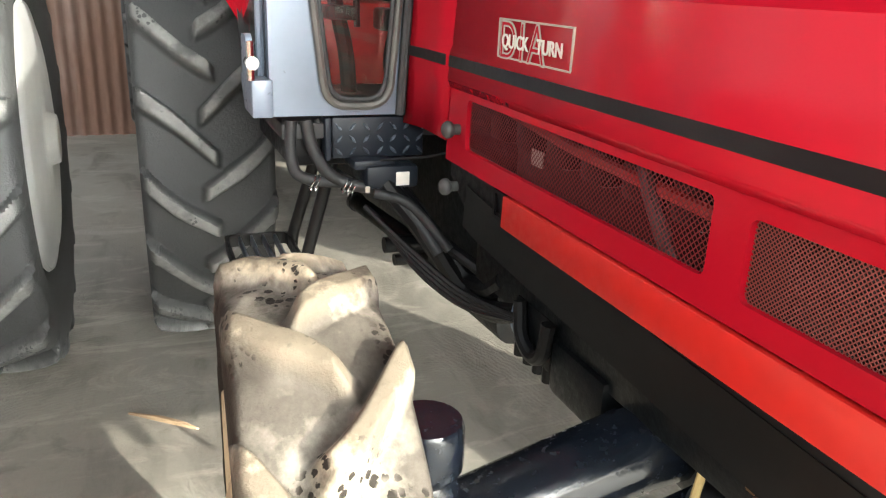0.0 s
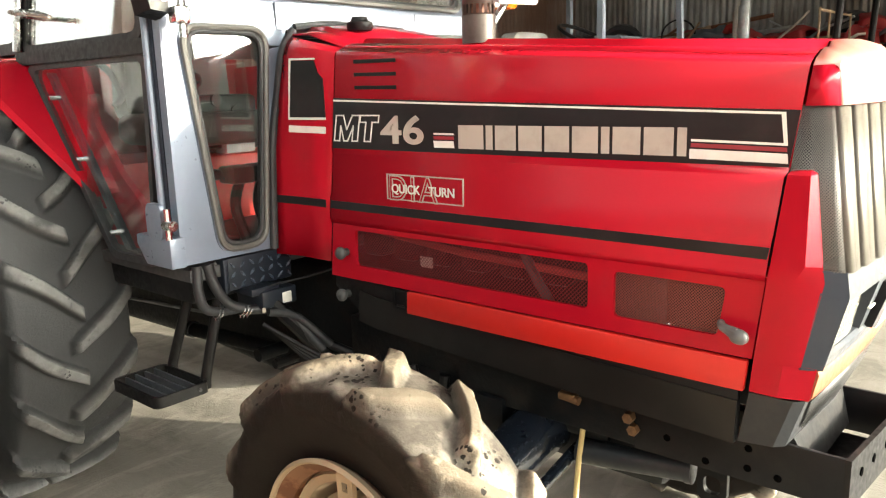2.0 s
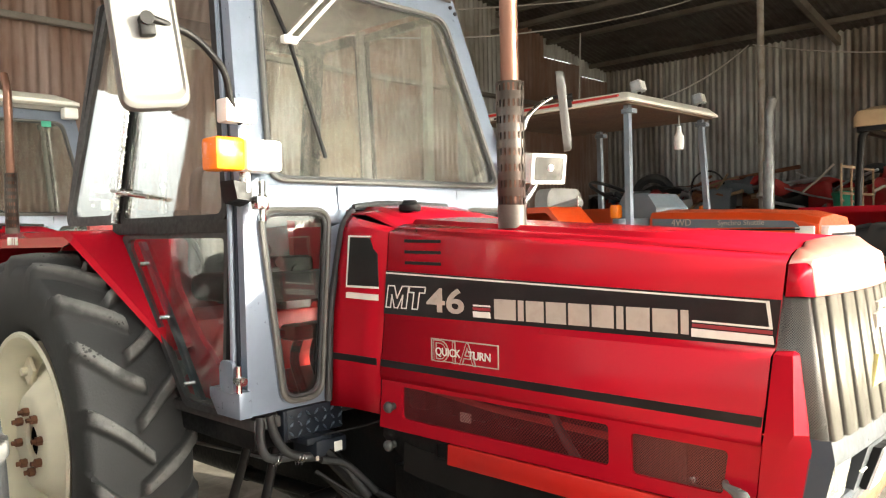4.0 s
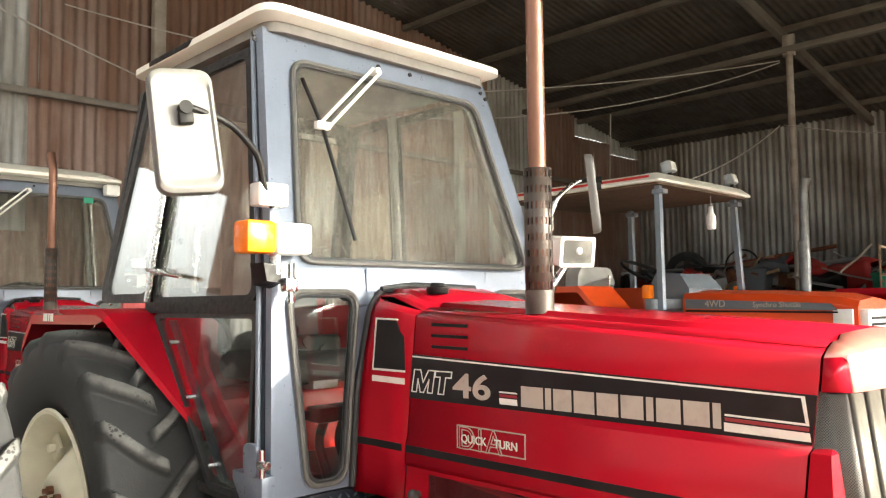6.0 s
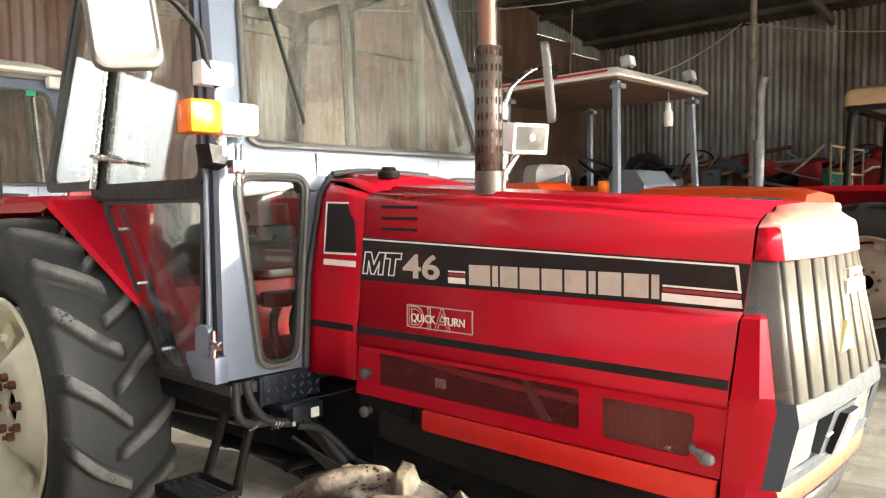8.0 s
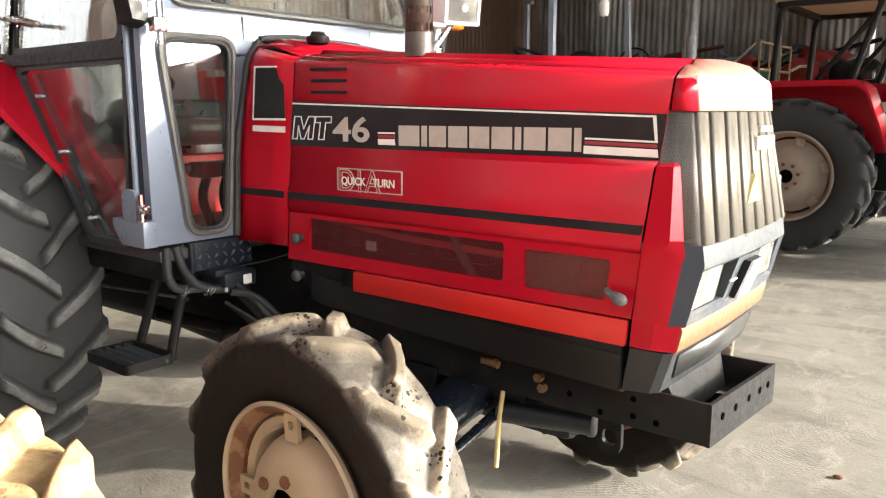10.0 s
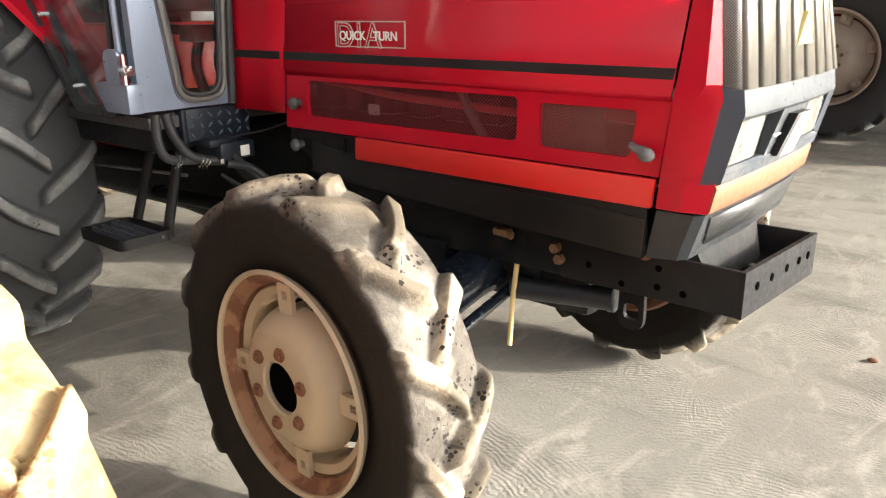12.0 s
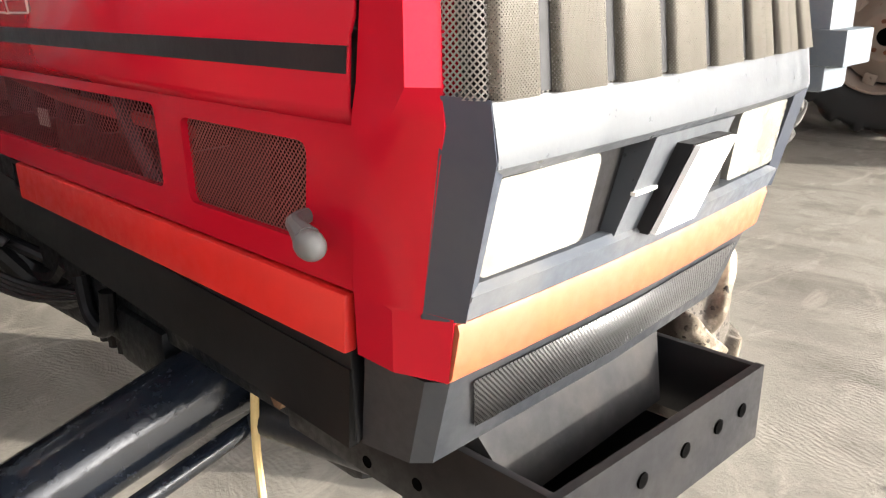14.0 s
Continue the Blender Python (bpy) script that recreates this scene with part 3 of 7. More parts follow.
def tube(points, r, seg=10, bm=None, caps=True, closed=False):
    """A round bar along points; r is one radius or one for each point."""
    pts = [Vector(p) for p in points]
    rings, up = [], None
    for i, p in enumerate(pts):
        if closed:
            d = (pts[(i + 1) % len(pts)] - pts[i - 1]).normalized()
        else:
            d = (pts[min(i + 1, len(pts) - 1)] - pts[max(i - 1, 0)]).normalized()
        if up is None:
            up = Vector((0, 0, 1)) if abs(d.z) < 0.9 else Vector((1, 0, 0))
        side = d.cross(up).normalized()
        up = side.cross(d).normalized()
        rad = r[i] if isinstance(r, (list, tuple)) else r
        rings.append([p + (side * math.cos(6.28319 * k / seg) + up * math.sin(6.28319 * k / seg)) * rad for k in range(seg)])
    if closed:
        rings.append(rings[0])
        bm = loft(rings[:-1], caps=False, bm=bm)
        bm.verts.ensure_lookup_table()
        n = len(bm.verts)
        a, b = bm.verts[n - seg:n], bm.verts[n - seg * (len(rings) - 1):n - seg * (len(rings) - 2)]
        for k in range(seg):
            j = (k + 1) % seg
            bm.faces.new((a[k], a[j], b[j], b[k]))
        return bm
    return loft(rings, caps=caps, bm=bm)


def bend(points, n=6, r=0.06):
    """The polyline with its inner corners rounded."""
    pts = [Vector(p) for p in points]
    out = [pts[0]]
    for a, p, b in zip(pts, pts[1:], pts[2:]):
        t = min(r, (a - p).length * 0.45, (b - p).length * 0.45)
        s, e = p + (a - p).normalized() * t, p + (b - p).normalized() * t
        for q in range(n + 1):
            f = q / n
            out.append(s * (1 - f) ** 2 + p * 2 * f * (1 - f) + e * f * f)
    out.append(pts[-1])
    return out


def lathe(profile, m=None, seg=40, bm=None, closed=False):
    """(radius, along) pairs turned about the y axis. m moves the result."""
    bm = bm or bmesh.new()
    m = m or Matrix()
    rings = []
    for r, h in profile:
        if r < 1e-5:
            rings.append([bm.verts.new(m @ Vector((0, h, 0)))])
        else:
            rings.append([bm.verts.new(m @ Vector((r * math.cos(6.28319 * k / seg), h, r * math.sin(6.28319 * k / seg)))) for k in range(seg)])
    pairs = list(zip(rings, rings[1:])) + ([(rings[-1], rings[0])] if closed else [])
    for a, b in pairs:
        for k in range(seg):
            j = (k + 1) % seg
            if len(a) == 1 and len(b) == 1:
                continue
            if len(a) == 1:
                bm.faces.new((a[0], b[j], b[k]))
            elif len(b) == 1:
                bm.faces.new((a[k], a[j], b[0]))
            else:
                bm.faces.new((a[k], a[j], b[j], b[k]))
    return bm


def cyl(p, q, r, seg=14, bm=None, r2=None):
    return tube([p, q], [r, r if r2 is None else r2], seg, bm)


def ball(c, r, bm=None, squash=(1, 1, 1), seg=14):
    bm = bm or bmesh.new()
    bmesh.ops.create_uvsphere(bm, u_segments=seg, v_segments=max(seg // 2, 6), radius=1.0, matrix=Matrix.Translation(c) @ Matrix.Diagonal((r * squash[0], r * squash[1], r * squash[2], 1)))
    return bm


def uv_flat(ob, u, v):
    """Flat texture coordinates, in metres, along the directions u and v."""
    me = ob.data
    layer = me.uv_layers.new(name="flat")
    u, v = Vector(u), Vector(v)
    for lp in me.loops:
        co = me.vertices[lp.vertex_index].co
        layer.data[lp.index].uv = (co.dot(u), co.dot(v))
    return ob


def lettering(name, text, size, m, mat, parent, label, depth=0.0008, spread=1.0, bold=0.0):
    cu = bpy.data.curves.new(name, "FONT")
    cu.body, cu.size, cu.extrude, cu.space_character, cu.offset = text, size, depth, spread, bold
    tmp = bpy.data.objects.new(name, cu)
    scene.collection.objects.link(tmp)
    me = bpy.data.meshes.new_from_object(tmp.evaluated_get(bpy.context.evaluated_depsgraph_get()))
    bpy.data.objects.remove(tmp)
    me.transform(m)
    me.materials.append(M[mat])
    ob = new(name, me)
    ob.parent = parent
    ob["label"] = label
    return ob


# ---- wheels ----
TYRES = {}


def tyre_mesh(R, width, rim_r, lugs, lug_h, lug_w, skew, flank, reach=0.12, wear=0.0):
    """A lugged tractor tyre about the y axis in one skin, its outer face towards -y. R is taken over the lugs."""
    key = (R, width, lugs)
    if key in TYRES:
        return TYRES[key]
    w, rc = width / 2, R - lug_h
    prof = [(rim_r - 0.012, -w * 0.62), (rim_r + 0.012, -w * 0.70), (rim_r + 0.05, -w * 0.88), ((rim_r + rc) / 2 + 0.01, -w * 0.985), (rc - 0.060, -w * 1.0), (rc - 0.040, -w * 0.985)]
    edge = [(rc - 0.027, -w * 0.955), (rc - 0.017, -w * 0.915)]
    crown = [(rc - 0.010 * abs(q) ** 3 - 0.003, q * w * 0.87) for q in [-1 + 2 * i / 52 for i in range(53)]]
    half = prof + edge
    prof = half + crown + [(r, -y) for r, y in half[::-1]]
    rnd = random.Random(int(R * 1000))
    tall = [[rnd.uniform(1 - 0.22 * wear, 1.0) for _ in range(lugs)] for _ in (0, 1)]
    per = 54
    n = lugs * per
    step = 6.28319 / lugs
    smooth = lambda q: 0.0 if q <= 0 else 1.0 if q >= 1 else q * q * (3 - 2 * q)

    def lug(th, y):
        """How far the lug under this spot stands up, from 0 to 1."""
        best = 0.0
        for k, side in enumerate((-1, 1)):
            f = (w - side * y) / (w * (1 + reach))
            if f > 1.35:
                continue
            mid = step * (0.5 * k) - skew * max(f, 0.0) ** 0.85
            a = (th - mid) / step
            i = math.floor(a + 0.5)
            d = (a - i) * step * rc
            hw = lug_w / 2 * (1.08 - 0.22 * min(f, 1.0))
            d += 0.10 * lug_w * math.sin(5 * f + 2.3 * i)          # no lug is quite straight
            up = smooth((hw * (0.78 if d > 0 else 1.0) - abs(d)) / (flank * (0.55 if d > 0 else 1.15)))          # steep behind, gentle in front
            end = smooth((1.0 - f) * w / flank * 0.9 + 0.5)
            best = max(best, up * end * tall[k][i % lugs])
        return best

    verts, faces = [], []
    m = len(prof)
    for j in range(n):
        th = 6.28319 * j / n
        c, s = math.cos(th), math.sin(th)
        for r, y in prof:
            q = abs(y) / w
            share = smooth((r - (rc - 0.052)) / 0.036) if q > 0.86 else 1.0
            h = lug_h * share * lug(th, y) if share > 0 and r > rc - 0.06 else 0.0
            lump = 0.0011 * wear * (math.sin(17 * th + 40 * y) + math.sin(29 * th - 66 * y + 1.0)) if r > rc - 0.03 else 0.0
            rr = r + (h * (0.72 if q > 0.9 else 1.0)) + lump
            out = y + math.copysign(h * 0.22, y) * smooth((q - 0.80) / 0.15)
            verts.append((rr * c, out, rr * s))
    for j in range(n):
        a, b = j * m, (j + 1) % n * m
        for i in range(m - 1):
            faces.append((a + i, a + i + 1, b + i + 1, b + i))
    me = bpy.data.meshes.new("tyre")
    me.from_pydata(verts, [], faces)
    bm = bmesh.new()
    bm.from_mesh(me)
    bmesh.ops.recalc_face_normals(bm, faces=bm.faces[:])
    bm.to_mesh(me)
    bm.free()
    me.polygons.foreach_set("use_smooth", [True] * len(me.polygons))
    TYRES[key] = me
    return me


def tyre_part(me, mat, wheel, label, sharp):
    """The tyre of one wheel; alike tyres of one material share their mesh."""
    key = (me.name, mat)
    if key not in TYRES:
        TYRES[key] = me.copy()
        TYRES[key].materials.append(M[mat])
        TYRES[key].set_sharp_from_angle(angle=radians(sharp))
    ob = new("tyre", TYRES[key])
    ob.parent = wheel
    ob["label"] = label
    return ob


def bolt_ring(parent, name, mat, n, radius, y, r, length, start=0.0, label=""):
    for i in range(n):
        a = start + 6.28319 * i / n
        bm = cyl((radius * math.cos(a), y, radius * math.sin(a)), (radius * math.cos(a), y - length, radius * math.sin(a)), r, 6)
        cyl((radius * math.cos(a), y - length * 0.5, radius * math.sin(a)), (radius * math.cos(a), y - length * 1.6, radius * math.sin(a)), r * 0.55, 8, bm)
        part(name, bm, mat, parent, label)


def front_wheel(parent, x, y, z, tyre_mat="tyre_front"):
    """Outer face towards -y; the barrel is open between four brackets."""
    R = 0.42
    rim = lathe([(0.231, -0.088), (0.236, -0.094), (0.242, -0.088), (0.238, -0.076), (0.231, -0.076)], seg=56, closed=True)
    wheel = part("front_wheel", rim, "rim", parent, "cream-painted steel rim with rust showing through")
    barrel = lathe([(0.231, -0.082), (0.207, -0.058), (0.202, 0.0), (0.206, 0.062), (0.232, 0.090), (0.240, 0.085), (0.216, 0.06), (0.212, 0.0), (0.216, -0.052), (0.236, -0.074)], seg=56, closed=True)
    part("rim_barrel", barrel, "rim_in", wheel, "rust-brown inner barrel")
    ring = lathe([(0.2045, -0.044), (0.199, -0.052), (0.182, -0.044), (0.176, -0.032), (0.176, 0.026), (0.2025, 0.030)], seg=48, closed=True)
    part("rim_ring", ring, "rim", wheel)
    disc = lathe([(0.053, -0.094), (0.057, -0.098), (0.100, -0.098), (0.118, -0.092), (0.140, -0.072), (0.154, -0.046), (0.158, -0.030), (0.150, -0.030), (0.134, -0.062), (0.114, -0.082), (0.053, -0.086)], seg=48, closed=True)
    part("wheel_disc", disc, "rim", wheel)
    part("hub_cap", lathe([(0.0, -0.084), (0.054, -0.084), (0.054, 0.06), (0.0, 0.06)], seg=24), "void", wheel, "black plug with the hub hole's shade painted on")
    part("brake_drum", lathe([(0.0, 0.03), (0.165, 0.03), (0.172, 0.045), (0.172, 0.09), (0.06, 0.12), (0.0, 0.12)], seg=32), "chassis", wheel)
    bolt_ring(wheel, "wheel_bolt", "rust", 6, 0.080, -0.097, 0.0145, 0.008, 0.35, "rusty wheel bolt")
    for i in range(4):
        m = pose(0, 0, 0, 0, 90 * i - 3, 0)
        bm = frame_plate(rounded([(-0.022, 0.0), (0.022, 0.0), (0.022, 0.062), (-0.022, 0.062)], 0.006, 3), rounded([(-0.008, 0.028), (0.008, 0.028), (0.008, 0.046), (-0.008, 0.046)], 0.002, 3), lambda u, v, d: m @ Vector((u, -0.064 - d, 0.148 + v)), 0.010)
        box(-0.020, 0.020, -0.056, 0.03, 0.148, 0.156, 0.002, bm, m)
        part("rim_bracket", bm, "rim", wheel)
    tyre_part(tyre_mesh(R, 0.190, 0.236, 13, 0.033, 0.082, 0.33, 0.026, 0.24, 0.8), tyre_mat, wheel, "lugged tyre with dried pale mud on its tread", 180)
    wheel.location = (x, y, z)
    return wheel


def rear_wheel(parent, x, y, z, rim_mat="rim_rear", size=1.0):
    R = 0.675
    rim = lathe([(0.372, -0.148), (0.386, -0.152), (0.392, -0.142), (0.376, -0.130), (0.352, -0.10), (0.346, 0.0), (0.352, 0.10), (0.386, 0.145), (0.378, 0.150), (0.344, 0.105), (0.338, 0.0), (0.344, -0.102), (0.368, -0.134)], seg=64, closed=True)
    wheel = part("rear_wheel", rim, rim_mat, parent, "painted steel rim")
    disc = lathe([(0.060, -0.125), (0.150, -0.128), (0.172, -0.120), (0.262, -0.024), (0.318, -0.012), (0.318, 0.0), (0.256, -0.012), (0.166, -0.106), (0.060, -0.113)], seg=56, closed=True)
    part("wheel_disc", disc, rim_mat, wheel)
    part("hub_cap", lathe([(0.0, -0.108), (0.056, -0.108), (0.061, -0.10), (0.064, 0.05), (0.0, 0.05)], seg=28), "void", wheel, "black plug with the axle hub's shade painted on")
    bolt_ring(wheel, "wheel_bolt", "rust", 8, 0.105, -0.125, 0.016, 0.022, 0.2, "rusty wheel bolt")
    for i in range(6):
        m = pose(0, 0, 0, 0, 60 * i + 15, 0)
        bm = box(-0.045, 0.045, -0.062, -0.046, 0.268, 0.348, 0.006, None, m)
        cyl(m @ Vector((0, -0.062, 0.305)), m @ Vector((0, -0.085, 0.305)), 0.016, 8, bm)
        part("rim_bracket", bm, rim_mat, wheel)
    tyre_part(tyre_mesh(R, 0.345, 0.382, 19, 0.040, 0.072, 0.27, 0.016, 0.10, 0.2), "tyre_rear", wheel, "black tractor tyre with pale worn lugs", 55)
    wheel.location = (x, y, z)
    wheel.scale = (size, size, size)
    return wheel


def match(outer, inner):
    """Points on the outline outer, one for each point of inner, seen from inner's middle."""
    c = sum((Vector(p) for p in inner), Vector((0, 0))) / len(inner)
    res = []
    for p in inner:
        d = (Vector(p) - c).normalized()
        best = None
        for a, b in zip(outer, outer[1:] + outer[:1]):
            a, b = Vector(a), Vector(b)
            e = b - a
            den = d.x * e.y - d.y * e.x
            if abs(den) < 1e-9:
                continue
            w = a - c
            t, s = (w.x * e.y - w.y * e.x) / den, (w.x * d.y - w.y * d.x) / den
            if t > 0 and -1e-6 <= s <= 1 + 1e-6 and (best is None or t < best):
                best = t
        res.append(tuple(c + d * best))
    # true corners, so that the outline stays crisp
    for q in outer:
        k = min(range(len(res)), key=lambda i: (Vector(res[i]) - Vector(q)).length)
        res[k] = tuple(q)
    return res


# ---- the red tractor with the cab ----
def slant(x0, z):
    return x0 + 0.108 * (z - 1.0)


REAR, FRONT = -0.432, 0.643


def hood_top_z(x):
    return 1.390 - 0.066 * (x + 0.38) / 1.06


def nose_half(z):
    return 0.279 - 0.037 * (z - 1.0) / 0.255


def nose_x(y, z=1.0):
    k = (z - 1.0) / 0.255
    return 0.772 - 0.034 * k - (0.013 + 0.009 * k) * min(abs(y) / nose_half(z), 1.0) ** 2.2


def taper(x):
    """The upper hood narrows towards the nose."""
    return 0.012 - 0.032 * min(max((x - REAR) / (FRONT - REAR), 0.0), 1.0)


def lean_in(ob, s):
    """Moves flat pieces along with the narrowing hood side."""
    for v in ob.data.vertices:
        v.co.y += s * taper(v.co.x)


def hood_section(x_at, s):
    """Outline of a hood side at one station, from under the black stripe to the top edge. x_at(z) is the station's place."""
    zt = hood_top_z(x_at(1.3))
    zb = zt - 0.107 + 0.04 * (x_at(1.3) + 0.4) / 1.07
    pts = [(0.972, 0.300), (0.985, 0.306), (1.038, 0.306), (1.050, 0.302), (1.145, 0.300), (1.158, 0.291), (zb, 0.289), (zt - 0.006, 0.288), (zt, 0.2845), (zt + 0.010, 0.262)]
    return [(x_at(z), s * (y + (taper(x_at(z)) if z > 1.15 else 0.0)), z) for z, y in pts]


def build_tractor(name, label):
    tr = thing(name, label, "tractor")

    # -- hood sides, with two mesh openings each --
    for s, side in ((-1, "right"), (1, "left")):
        bm = loft([hood_section(lambda z: slant(REAR + (FRONT - REAR) * f, z), s) for f in (0, 0.5, 1)], closed=False, caps=False)
        panel = sheet_part("hood_side", bm, "red", tr, "glossy red hood side panel with a crease", 0.004)
        bm = bmesh.new()
        for x0, x1, hole in ((slant(REAR, 0.9), 0.333, [(-0.357, 0.868), (0.306, 0.868), (0.306, 0.959), (-0.354, 0.959)]),
                             (0.333, slant(FRONT, 0.9), [(0.361, 0.862), (0.563, 0.862), (0.576, 0.951), (0.361, 0.951)])):
            inner = rounded(hole, 0.012, 4)
            o = [(x0 - (0.0075 if x0 < 0 else 0), 0.832), (x1 - (0.0075 if x1 > 0.5 else 0), 0.832), (x1 + (0.008 if x1 > 0.5 else 0), 0.974), (x0 + (0.008 if x0 < 0 else 0), 0.974)]
            frame_plate(match(o, inner), inner, lambda u, v, d: (u, s * (0.300 + d), v), 0.010, bm)
        low = part("hood_side", bm, "red", tr, "red lower hood side with two screened openings")
        for x0, x1, z0, z1, mat in ((-0.36, 0.31, 0.864, 0.964, "mesh_red"), (0.357, 0.58, 0.858, 0.955, "mesh_fine")):
            bm = bmesh.new()
            vs = [bm.verts.new(p) for p in ((x0, s * 0.2925, z0), (x1, s * 0.2925, z0), (x1, s * 0.2925, z1), (x0, s * 0.2925, z1))]
            bm.faces.new(vs)
            uv_flat(sheet_part("screen", bm, mat, low, "red wire mesh screen"), (1, 0, 0), (0, 0, 1))
        # black stripe along the crease
        bm = loft([[(slant(x, 1.0), s * 0.3050, 1.010), (slant(x, 1.0), s * 0.3092, 1.010), (slant(x, 1.03), s * 0.3092, 1.030), (slant(x, 1.03), s * 0.3050, 1.030)] for x in (REAR, 0.1, FRONT)])
        part("stripe", bm, "decal_black", panel, "narrow black stripe")
        # rear cowl behind the joint
        back_y = lambda z: 0.320 - 0.014 * min(max((z - 0.87) / 0.29, 0), 1) - 0.046 * min(max((z - 1.16) / 0.26, 0), 1)
        sec = []
        for f in (0.0, 0.4, 0.62, 0.82, 1.0):
            g = max(0.0, (f - 0.62) / 0.38) ** 1.3
            line = [(slant(REAR, 0.87) - 0.004, s * 0.300, 0.868)] + [(slant(REAR, p[2]) - 0.005, p[1], p[2]) for p in hood_section(lambda z: slant(REAR, z), s)]
            row = [(x * (1 - f) - 0.650 * f, y * (1 - g) + s * back_y(z) * g, z) for x, y, z in line]
            for k, (lift, y) in zip((-3, -2, -1), ((0.012, 0.258), (0.034, 0.244), (0.048, 0.220))):
                x, y0, z = row[k]
                row[k] = (x, y0 * (1 - g) + s * y * g, z + lift * f)
            sec.append(row)
        cowl = sheet_part("rear_cowl", loft(sec, closed=False, caps=False), "red", tr, "red rear cowl beside the cab", 0.004)
        bm = prism([(-0.556, 1.378), (-0.470, 1.375), (-0.458, 1.345), (-0.440, 1.330), (-0.436, 1.236), (-0.575, 1.236)] if s < 0 else [(-0.556, 1.378), (-0.44, 1.375), (-0.436, 1.236), (-0.575, 1.236)], "y", s * 0.2895, s * 0.2935)
        lean_in(part("decal", bm, "decal_black", cowl, "black decal with a pale edge"), s)
        bm = bmesh.new()
        for poly in ([(-0.563, 1.384), (-0.466, 1.381), (-0.466, 1.377), (-0.559, 1.379)], [(-0.563, 1.384), (-0.559, 1.380), (-0.576, 1.236), (-0.580, 1.236)], [(-0.580, 1.236), (-0.436, 1.236), (-0.436, 1.230), (-0.580, 1.230)], [(-0.580, 1.215), (-0.438, 1.213), (-0.438, 1.196), (-0.582, 1.198)]):
            prism(poly, "y", s * 0.2895, s * 0.2942, bm=bm)
        lean_in(part("decal_edge", bm, "decal_white", cowl), s)
        bm = loft([[(x, s * (y - 0.006), 1.010), (x, s * y, 1.010), (x, s * y, 1.030), (x, s * (y - 0.006), 1.030)] for x, y in ((-0.448, 0.3092), (-0.572, 0.3092), (-0.618, 0.3125), (-0.648, 0.3168))])
        part("stripe", bm, "decal_black", cowl)

        # side decal band
        bm = prism([(-0.415, 1.161), (0.657, 1.158), (0.670, 1.250), (-0.402, 1.283)], "y", s * 0.288, s * 0.2935)
        band = part("decal_band", bm, "decal_black", tr, "black decal band with pale lettering blocks")
        yo, yi = s * 0.2948, s * 0.290
        bm = bmesh.new()
        for poly in ([(-0.402, 1.279), (0.648, 1.247), (0.648, 1.243), (-0.402, 1.275)], [(0.641, 1.246), (0.648, 1.247), (0.654, 1.193), (0.648, 1.193)], [(0.494, 1.197), (0.652, 1.193), (0.652, 1.197), (0.494, 1.201)]):
            prism(poly, "y", yi, yo, bm=bm)
        part("decal_line", bm, "decal_white", band)
        part("decal_bar", prism([(0.492, 1.167), (0.656, 1.164), (0.654, 1.180), (0.492, 1.184)], "y", yi, yo), "decal_white", band)
        part("decal_line", prism([(0.494, 1.187), (0.653, 1.183), (0.653, 1.190), (0.494, 1.194)], "y", yi, yo), "decal_red", band)
        for z0, z1, mat in ((1.199, 1.203, "decal_white"), (1.189, 1.196, "decal_red"), (1.171, 1.186, "decal_white")):
            part("decal_bar", prism([(-0.086, z0), (-0.030, z0), (-0.032, z1), (-0.088, z1)], "y", yi, yo), mat, band)
        # the maker's name, as plain blocks of its letters' size
        x = -0.018
        for w in (0.066, 0.017, 0.051, 0.055, 0.055, 0.055, 0.017, 0.055, 0.056, 0.017):
            part("letter_block", prism([(x, 1.1705), (x + w, 1.1705), (x + w, 1.2205), (x, 1.2205)], "y", yi, yo), "decal_light", band)
            x += w + 0.0067
        for x0, x1 in ((-0.398, -0.318), (-0.311, -0.258)) if s > 0 else ():
            bm = frame_plate([(x0, 1.180), (x1 - 0.008, 1.180), (x1, 1.240), (x0 + 0.008, 1.240)], [(x0 + 0.006, 1.185), (x1 - 0.013, 1.185), (x1 - 0.006, 1.235), (x0 + 0.013, 1.235)], lambda u, v, d: (u, s * (0.2946 + d), v), 0.004)
            part("letter_block", bm, "decal_white", band)
        if s < 0:
            turn = pose(-0.246, -0.2950, 1.1785, 90, 0, 0)
            lettering("number", "46", 0.087, turn @ Matrix.Diagonal((1.50, 1, 1, 1)), "decal_light", band, "pale number 46", spread=1.02, bold=0.0018)
            for letter, x0, wide, shape in (("M", -0.406, 0.080, ((0, 0), (0.23, 0), (0.23, 0.58), (0.42, 0), (0.58, 0), (0.77, 0.58), (0.77, 0), (1, 0), (1, 1), (0.69, 1), (0.5, 0.45), (0.31, 1), (0, 1))),
                                            ("T", -0.323, 0.060, ((0.33, 0), (0.67, 0), (0.67, 0.74), (1, 0.74), (1, 1), (0, 1), (0, 0.74), (0.33, 0.74)))):
                pts = [Vector((x0 + wide * u + 0.012 * v, 1.180 + 0.061 * v)) for u, v in shape]
                bm = bmesh.new()
                for p, q in zip(pts, pts[1:] + pts[:1]):
                    d = (q - p).normalized() * 0.0016
                    n = Vector((-d.y, d.x))
                    prism([p - d - n, q + d - n, q + d + n, p - d + n], "y", yi, yo, bm=bm)
                part("type_letter", bm, "decal_white", band, "white outlined slanting letter " + letter)
